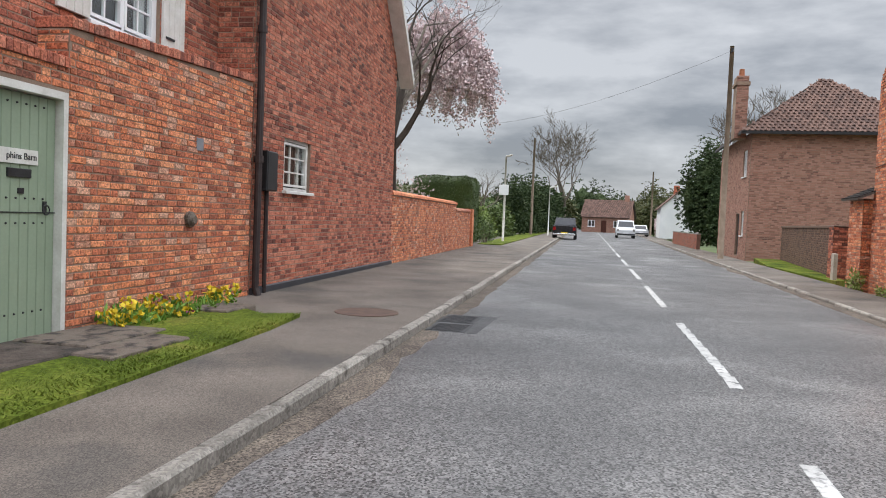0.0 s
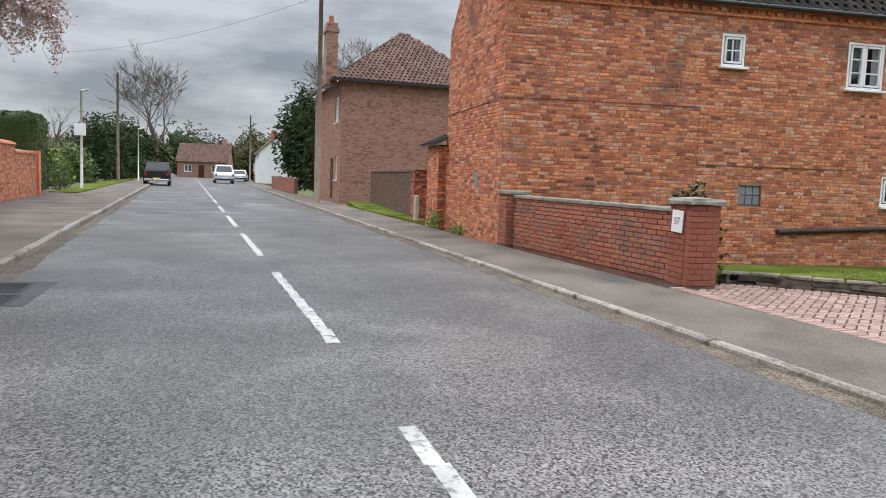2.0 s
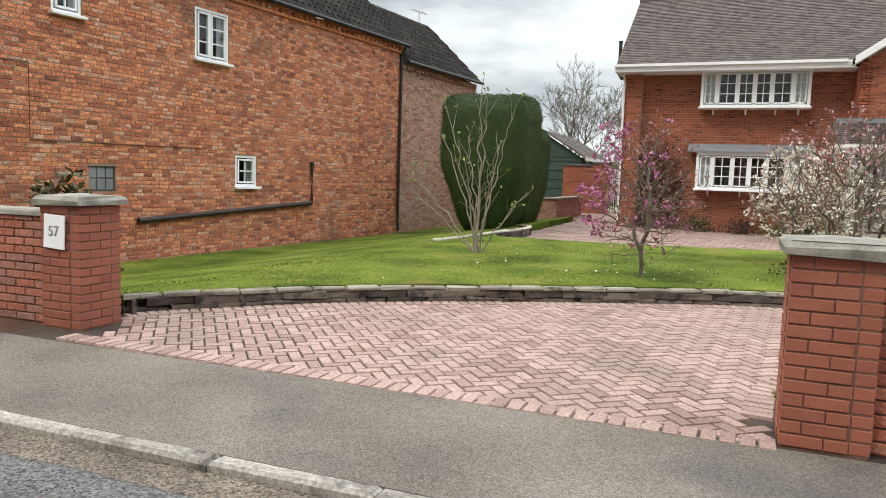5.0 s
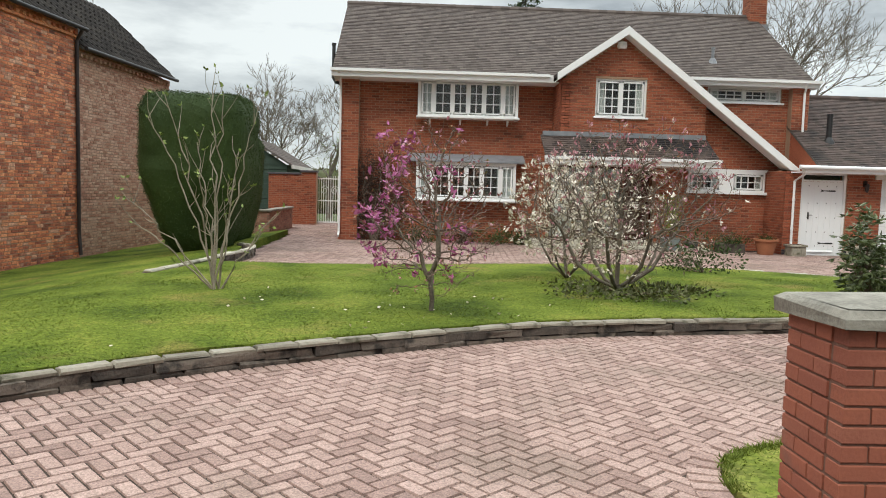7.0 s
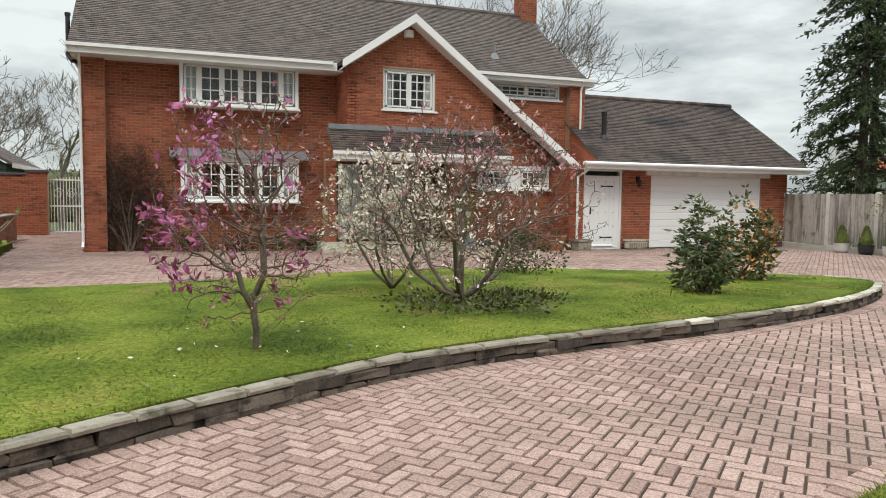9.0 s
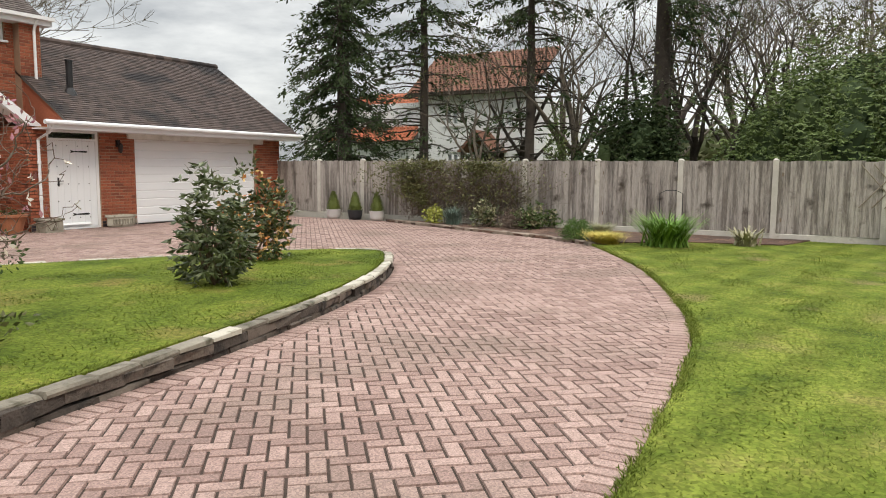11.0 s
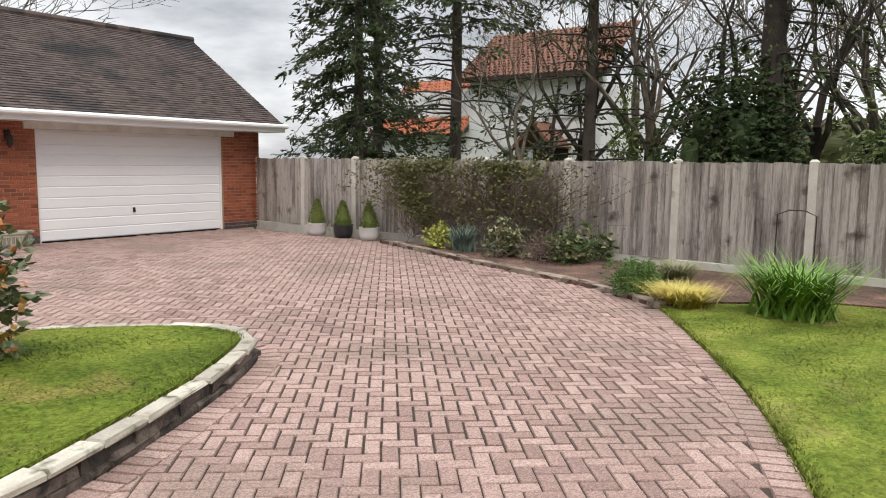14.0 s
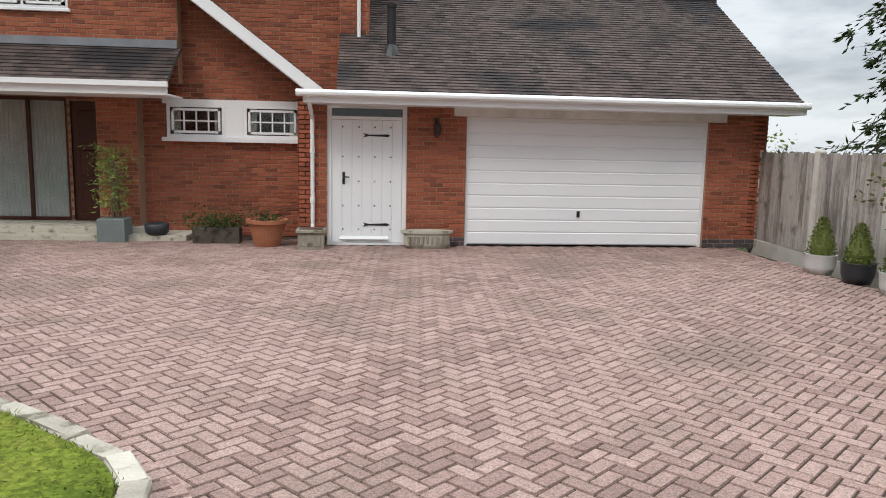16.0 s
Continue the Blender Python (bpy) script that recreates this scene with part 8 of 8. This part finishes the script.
tagged(part("marker_post", Geo().chamfer(-15.6, 2.75, -0.05, -15.35, 2.85, 0.75, 0.02), "stone_cap"), "short pale stone marker by the wall", "marker post")
bush("wall_weeds", (-12.6, 2.55, 0), (0.4, 0.2, 0.45), 260, "spring", 0.09, 330, "weeds at the foot of the barn", "plant")
bush("wall_weeds", (-10.6, 2.6, 0), (0.6, 0.15, 0.22), 220, "spring", 0.07, 331, "weeds at the foot of the barn", "plant")
bush("wall_shrub", (-3.5, 3.75, 0), (0.5, 0.35, 1.42), 420, "bronze", 0.11, 332, "bronze-green shrub behind the front wall", whorl=4, lumps=12)
bush("yew_tree", (-51, 3.4, 0), (2.8, 2.6, 7.6), 5500, "conifer", 0.24, 333, "dark rounded evergreen yew tree", "tree", lumps=26, solid=True, droop=0.5, whorl=4)
bare_tree("bare_tree", (-60, 9, 0), 13, 334, "bare pale tree beyond the yew", 0.25, 6, 0.5, kids=(3, 3), thin=0.02)
fw = thing("white_cottage", "white rendered cottage far along the road", "house")
part("wall", Geo().prism([(-76, 1.2, 0), (-76, 4.8, 0), (-76, 4.8, 3.4), (-76, 3.0, 5.0), (-76, 1.2, 3.4)], (0, 0, 0), (-8, 0, 0)), "render", fw)
part("roof", Geo().prism([(-75.8, 0.9, 3.2), (-75.8, 3.0, 5.15), (-75.8, 5.1, 3.2), (-75.8, 5.1, 3.1), (-75.8, 3.0, 5.0), (-75.8, 0.9, 3.1)], (0, 0, 0), (-8.4, 0, 0)), "tile_red", fw)
part("chimney", Geo().box(-80, 2.7, 4.6, -79.4, 3.3, 5.9), "brick_dark", fw)
low_wall("far_wall", -55, -40.3, 1.2, 1.6, 0.9, "low brick wall before the far gardens")
fh = thing("far_house", "distant brick houses with orange-brown roofs", "house")
FM = T((-118, -9.2, -0.2)) @ Matrix.Rotation(radians(80), 4, "Z")
FH = [(1.0, 2.2, 1.0, 2.1), (5.2, 6.4, 1.0, 2.1), (3.2, 4.1, 0.0, 2.1)]
brick_wall(fh, FM, 0, 7.6, 0, 2.7, FH, brick="brick_dull", mortar="mortar")
part("side_wall", placed(Geo().prism([(0, 0.25, 0), (0, 6, 0), (0, 6, 2.7), (0, 3.1, 5.4), (0, 0.25, 2.7)], (0, 0, 0), (0.3, 0, 0)), FM), "brick_dull", fh)
part("side_wall", placed(Geo().prism([(7.3, 0.25, 0), (7.3, 6, 0), (7.3, 6, 2.7), (7.3, 3.1, 5.4), (7.3, 0.25, 2.7)], (0, 0, 0), (0.3, 0, 0)), FM), "brick_dull", fh)
for h in FH[:2]:
    window(fh, FM @ T((h[0], 0.05, h[2])), h[1] - h[0], h[3] - h[2], [1, 1], (1, 2), curtain=False)
part("door_leaf", placed(Geo().box(3.2, 0.1, 0, 4.1, 0.15, 2.1), FM), "mahogany", fh)
roof(fh, FM @ T((-0.3, -0.3, 2.6)), 8.2, 4.5, 41, "tile_red", tw=0.3, gauge=0.3)
roof(fh, FM @ T((7.9, 6.5, 2.6)) @ Matrix.Rotation(math.pi, 4, "Z"), 8.2, 4.5, 41, "tile_red", tw=0.3, gauge=0.3)
part("chimney", placed(Geo().box(6.4, 2.8, 4.8, 7.1, 3.4, 6.4), FM), "brick_dull", fh)
# trees along the far verge
for i, (x, y, sx, sy, sz, m_) in enumerate(((-50, -12.6, 2.0, 1.6, 3.0, "laurel"), (-60, -13, 3, 2.0, 4.6, "conifer"), (-70, -13, 3.5, 2.4, 6.2, "conifer"), (-80, -12.8, 4, 2.4, 6.6, "conifer"), (-92, -12.8, 4, 2.6, 6.0, "conifer"), (-105, -12.5, 4, 3, 5.5, "ivy"), (-128, 3, 5, 4, 6, "ivy"), (-124, 9, 5, 4, 8, "conifer"), (-44, -12.5, 1.5, 1.3, 2.2, "spring"), (-40, -12.2, 1.2, 1.2, 1.6, "hedge"), (-140, 5, 7, 6, 9, "ivy"), (-150, -8, 8, 8, 10, "conifer"), (-110, 6, 4, 3, 6, "ivy"), (-100, 5, 3, 3, 3.5, "cherry"))):
    bush("roadside_tree", (x, y, -0.2), (sx, sy, sz), 2400, m_, 0.3 if x > -90 else 0.5, 340 + i, "bushy roadside tree far along the road", "tree", lumps=20, solid=True, whorl=4, droop=0.3)
bare_tree("bare_tree", (-100, -10.9, 0), 15, 360, "wide bare tree beyond the verge", 0.3, 6, 0.5, kids=(3, 3), thin=0.025)
bare_tree("bare_tree", (-47, -13, 0), 5, 361, "bare tree beyond the verge", 0.15, 6, 0.55)
box_hedge("far_hedge", -240, -60, -236, 60, -0.8, 9, 5000, 12, "distant belt of trees", "ivy", 1.2, 2.0)
box_hedge("far_hedge", -200, -44, -40, -40, -0.8, 7, 6000, 13, "distant belt of trees", "ivy", 0.9, 2.0)
box_hedge("far_hedge", -120, 40, -14, 44, -0.8, 7, 6000, 14, "distant belt of trees", "ivy", 0.9, 2.0)


# parked vehicles
def vehicle(name, x, y, turn, body, cabin, w, paint, label, category, bedz=None):
    """body and cabin: side outlines (length, height) of the lower shell and the glazed top."""
    v = thing(name, label, category, m=T((x, y, -0.085)) @ Matrix.Rotation(radians(turn), 4, "Z"))
    g = Geo()
    g.prism([(a, -w / 2, b) for a, b in body], (0, 0, 0), (0, w, 0))
    part("body", g, paint, v)
    g = Geo()
    n = len(cabin)
    lo, hi = [(a, -w / 2 + 0.06, b) for a, b in cabin], [(a, w / 2 - 0.06, b) for a, b in cabin]
    g.add([(a, (s * (w / 2 - 0.05 - 0.16 * (b - cabin[0][1]))), b) for s in (-1, 1) for a, b in cabin], [tuple(range(n - 1, -1, -1)), tuple(range(n, 2 * n))] + [(i, (i + 1) % n, n + (i + 1) % n, n + i) for i in range(n)])
    part("cabin", g, paint, v)
    a0, b0 = cabin[0]
    a1, b1 = cabin[1]
    wb = w / 2 - 0.16
    q = [(a0 + 0.12 * (a1 - a0), b0 + 0.12 * (b1 - b0)), (a0 + 0.86 * (a1 - a0), b0 + 0.86 * (b1 - b0))]
    g = Geo()
    g.add([(q[0][0] + 0.03, -wb, q[0][1]), (q[0][0] + 0.03, wb, q[0][1]), (q[1][0] + 0.03, wb - 0.1, q[1][1]), (q[1][0] + 0.03, -wb + 0.1, q[1][1])], [(0, 1, 2, 3)])
    part("windscreen", g, "slate_pot", v)
    L = max(p[0] for p in body)
    for xx in (0.8, L - 0.9):
        for s in (-1, 1):
            wheel = part("wheel", Geo().tube([(xx - 0, s * (w / 2 - 0.2), 0.34), (xx, s * (w / 2 + 0.01), 0.34)], 0.34, 18), "tyre", v)
            part("rim", Geo().tube([(xx, s * (w / 2 + 0.005), 0.34), (xx, s * (w / 2 + 0.02), 0.34)], 0.2, 12), "chrome", wheel)
    for s in (-1, 1):
        part("rear_light" if paint == "car_black" else "headlight", Geo().chamfer(L - 0.02, s * (w / 2 - 0.16) - 0.1, 0.75, L + 0.03, s * (w / 2 - 0.16) + 0.1, 1.0, 0.01), "lamp_red" if paint == "car_black" else "chrome", v)
    part("number_plate", Geo().box(L, -0.26, 0.48, L + 0.015, 0.26, 0.6), "yellow" if paint == "car_black" else "white", v)
    part("bumper", Geo().chamfer(L - 0.05, -w / 2 + 0.05, 0.35, L + 0.06, w / 2 - 0.05, 0.5, 0.03), "chrome" if paint == "car_black" else "black", v)
    return v


vehicle("pickup_truck", -59, -7.55, 2.5, [(0, 0.35), (5.2, 0.35), (5.25, 1.1), (3.4, 1.12), (1.3, 1.12), (0.05, 1.0)], [(3.45, 1.1), (2.9, 1.78), (1.9, 1.8), (1.25, 1.1)], 1.9, "car_black", "black pickup truck parked half on the kerb", "truck")
vehicle("panel_van", -76, -2.5, 2, [(0, 0.3), (4.6, 0.3), (4.65, 0.85), (4.0, 1.1), (0, 1.1)], [(4.0, 1.08), (3.2, 1.85), (0.1, 1.9), (0.0, 1.08)], 1.9, "car_white", "white van coming along the road", "van")
vehicle("parked_car", -90, -0.6, 2, [(0, 0.3), (4.2, 0.3), (4.25, 0.75), (3.2, 0.9), (0, 0.9)], [(3.2, 0.88), (2.4, 1.42), (0.8, 1.44), (0.1, 0.88)], 1.75, "car_white", "pale parked car far along the road", "car")
ae = thing("tv_aerial", "thin metal aerial on the extension roof", "aerial")
am = BM @ T((20.6, 2.1, 6.6))
part("mast", placed(Geo().tube([(0, 0, 0), (0, 0, 0.7)], 0.015, 5), am), "chrome", ae)
part("boom", placed(Geo().tube([(-0.5, 0, 0.68), (0.6, 0, 0.72)], 0.01, 4), am), "chrome", ae)
for k in range(6):
    part("rod", placed(Geo().tube([(-0.4 + 0.18 * k, -0.18, 0.7), (-0.4 + 0.18 * k, 0.18, 0.7)], 0.006, 4), am), "chrome", ae)
tagged(part("alarm_box", Geo().lathe([(0.12, 5.62), (0.14, 5.7), (0.12, 5.8)], 6.95, 20.96, 16), "white"), "round white alarm box below the gable", "alarm box")

# ---- writing ----


def words(name, text, size, m, material, parent):
    c = bpy.data.curves.new(name, "FONT")
    c.body, c.size, c.extrude, c.align_x = text, size, 0.002, "CENTER"
    tmp = new("letters", c)
    me = bpy.data.meshes.new_from_object(tmp.evaluated_get(bpy.context.evaluated_depsgraph_get()))
    bpy.data.objects.remove(tmp)
    me.transform(m)
    me.materials.clear()
    me.materials.append(M[material])
    ob = new(name, me)
    ob.parent = parent
    return ob


words("numerals", "57", 0.125, T((-2.728, 2.989, 0.80)) @ Matrix.Rotation(radians(90), 4, "X"), "lead", plate)
words("lettering", "phins Barn", 0.085, LM @ T((-1.12, 0.068, 1.66)) @ Matrix.Rotation(radians(90), 4, "X"), "black", np_)

# ---- fallen petals, grass and block paving ----
rng = random.Random(900)
g = Geo()
for i in range(46):
    x, y = 1.5 + rng.gauss(0, 1.4), 8.3 + rng.gauss(0, 0.9)
    if inside(x, y, LAWN_IN):
        leaf(g, (x, y, hill(x, y) + 0.025), 0.048, rng, aspect=0.6, d=Vector((rng.gauss(0, 1), rng.gauss(0, 1), 0.05)).normalized())
tagged(part("fallen_petals", g, "cream"), "scattered pale fallen petals on the lawn", "petals", kind="stuff")


def blades(name, poly, height, n, seed, label, h=0.045, box=None, material="blade"):
    rng = random.Random(seed)
    xs, ys = [p[0] for p in poly], [p[1] for p in poly]
    x0, x1, y0, y1 = box or (min(xs), max(xs), min(ys), max(ys))
    g = Geo()
    while len(g.f) < n:
        x, y = rng.uniform(x0, x1), rng.uniform(y0, y1)
        if not inside(x, y, poly):
            continue
        z = height(x, y) - 0.004
        a, l = rng.uniform(0, 6.28), h * rng.uniform(0.5, 1.2)
        c, s = math.cos(a), math.sin(a)
        w = 0.006
        lx, ly = (rng.gauss(0, 0.6) + (0.5 if int(y / 0.55) % 2 else -0.5)) * l, rng.gauss(0, 0.7) * l
        k = len(g.v)
        g.v += [(x - w * c, y - w * s, z), (x + w * c, y + w * s, z), (x + lx, y + ly, z + l * 0.68)]
        g.f.append((k, k + 1, k + 2))
    return tagged(part(name, g, material), label, "grass", kind="stuff")


blades("lawn_grass", LAWN_IN, lambda x, y: hill(x, y), 60000, 1, "short mown grass blades of the raised lawn", 0.028, (-4, 12, 4, 12.5))
blades("lawn_grass", LAWN_2, lambda x, y: 0.03, 60000, 2, "short mown grass blades of the side lawn", 0.028, material="blade_striped")
blades("verge_grass", VERGE, lambda x, y: 0.07, 14000, 3, "grass blades of the roadside verge", 0.045, (-2, 5, -8, -5.9))



def ragged(name, line, off, z, n, seed, label, h=0.06):
    """Longer tufts of green and dead grass hanging over an edge."""
    rng = random.Random(seed)
    pts = resample(line, 0.03)
    g = Geo()
    for i in range(n):
        k = rng.randrange(len(pts) - 1)
        p, q = pts[k], pts[k + 1]
        t = math.atan2(q[1] - p[1], q[0] - p[0])
        if noise.noise(Vector((p[0] * 2.3, p[1] * 2.3, seed))) < rng.uniform(-0.5, 0.25):
            continue
        d = off + rng.gauss(0, 0.025)
        x, y = p[0] - math.sin(t) * d, p[1] + math.cos(t) * d
        a, l = rng.uniform(0, 6.28), h * rng.uniform(0.4, 1.2)
        c, s, w = math.cos(a), math.sin(a), 0.006
        k = len(g.v)
        g.v += [(x - w * c, y - w * s, z(x, y) - 0.02), (x + w * c, y + w * s, z(x, y) - 0.02), (x + rng.gauss(0, 0.5) * l, y + rng.gauss(0, 0.5) * l, z(x, y) + l * 0.35)]
        g.f.append((k, k + 1, k + 2))
    return tagged(part(name, g, "blade"), label, "grass", kind="stuff")


ragged("edge_grass", EDGE[3:], -0.02, lambda x, y: 0.035, 12000, 5, "ragged grass along the edge of the paving")
ragged("edge_grass", ISL, 0.16, lambda x, y: hill(x, y), 14000, 6, "ragged grass behind the stone edging", 0.05)
PW, ANG = 0.1015, radians(45 - 4)
ca, sa = math.cos(ANG), math.sin(ANG)
BORDER_IN = 0.22
DRV = DRIVE


def near_line(x, y, pts, d):
    return any(abs(x - p[0]) < d and abs(y - p[1]) < d and (x - p[0]) ** 2 + (y - p[1]) ** 2 < d * d for p in pts)


EDGE_R = resample(EDGE, 0.1035)
ISL_R = resample(ISL, 0.1035)
edge_pts, isl_pts = resample(EDGE, 0.12), resample(ISL, 0.12)
paving = tagged(new("block_paving"), "red-brown herringbone block paving of the drive", "drive", kind="structure")


def paver_mesh(wx, wy, seed):
    g = Geo().chamfer(-wx / 2, -wy / 2, -0.05, wx / 2, wy / 2, 0.0, 0.006)
    g.f = g.f[1:]
    me = bpy.data.meshes.new("paver")
    me.from_pydata(g.v, [], g.f)
    me.materials.append(M["paver"])
    return me


PM = paver_mesh(2 * PW - 0.009, PW - 0.009, 0)
rest = Geo()
count = 0
rng = random.Random(44)
lo, hi = -260, 330
x_lo, x_hi, y_lo, y_hi = -4.3, 19.0, 2.6, 32.2
for i in range(lo, hi):
    for j in range(lo, hi):
        k = (i - j) % 4
        if k == 0:
            cu, cv, rot = (i + 1) * PW, (j + 0.5) * PW, ANG
        elif k == 3:
            cu, cv, rot = (i + 0.5) * PW, (j + 1) * PW, ANG + math.pi / 2
        else:
            continue
        x, y = ca * cu - sa * cv, sa * cu + ca * cv
        if not (x_lo < x < x_hi and y_lo < y < y_hi) or not inside(x, y, DRV) or y < 2.82 or (y < 3.4 and x < -2.2):
            continue
        if near_line(x, y, edge_pts, 0.15) or near_line(x, y, isl_pts, 0.12):
            continue
        dz = rng.uniform(-0.003, 0.003)
        m = Matrix.Translation((x, y, dz)) @ Matrix.Rotation(rot + rng.uniform(-0.012, 0.012), 4, "Z") @ Matrix.Rotation(rng.uniform(-0.008, 0.008), 4, "X")
        if count < 300 and 9.0 < x < 12.6 and 6.3 < y < 9.2:
            piece("paver", PM, paving, m)
            count += 1
        else:
            a, b, c = PW - 0.0045, PW / 2 - 0.0045, 0.006
            vs = [(-a, -b, -0.02), (a, -b, -0.02), (a, b, -0.02), (-a, b, -0.02), (-a + c, -b + c, 0), (a - c, -b + c, 0), (a - c, b - c, 0), (-a + c, b - c, 0)]
            rest.add([tuple(m @ Vector(p)) for p in vs], [(4, 5, 6, 7), (0, 1, 5, 4), (1, 2, 6, 5), (2, 3, 7, 6), (3, 0, 4, 7)])
for line, side in ((EDGE_R, 1), (ISL_R, -1), (resample([(-2.42, 2.72), (2.95, 2.72)], 0.1035), 1)):
    for p, q in zip(line, line[1:]):
        t = math.atan2(q[1] - p[1], q[0] - p[0])
        mx, my = (p[0] + q[0]) / 2 - math.sin(t) * 0.105 * side, (p[1] + q[1]) / 2 + math.cos(t) * 0.105 * side
        m = Matrix.Translation((mx, my, 0.007 + rng.uniform(-0.002, 0.002))) @ Matrix.Rotation(t + math.pi / 2, 4, "Z")
        a, b, c = PW - 0.0045, PW / 2 - 0.0045, 0.006
        vs = [(-a, -b, -0.02), (a, -b, -0.02), (a, b, -0.02), (-a, b, -0.02), (-a + c, -b + c, 0), (a - c, -b + c, 0), (a - c, b - c, 0), (-a + c, b - c, 0)]
        rest.add([tuple(m @ Vector(v)) for v in vs], [(4, 5, 6, 7), (0, 1, 5, 4), (1, 2, 6, 5), (2, 3, 7, 6), (3, 0, 4, 7)])
part("pavers", rest, "paver_far", paving, kind="stuff")
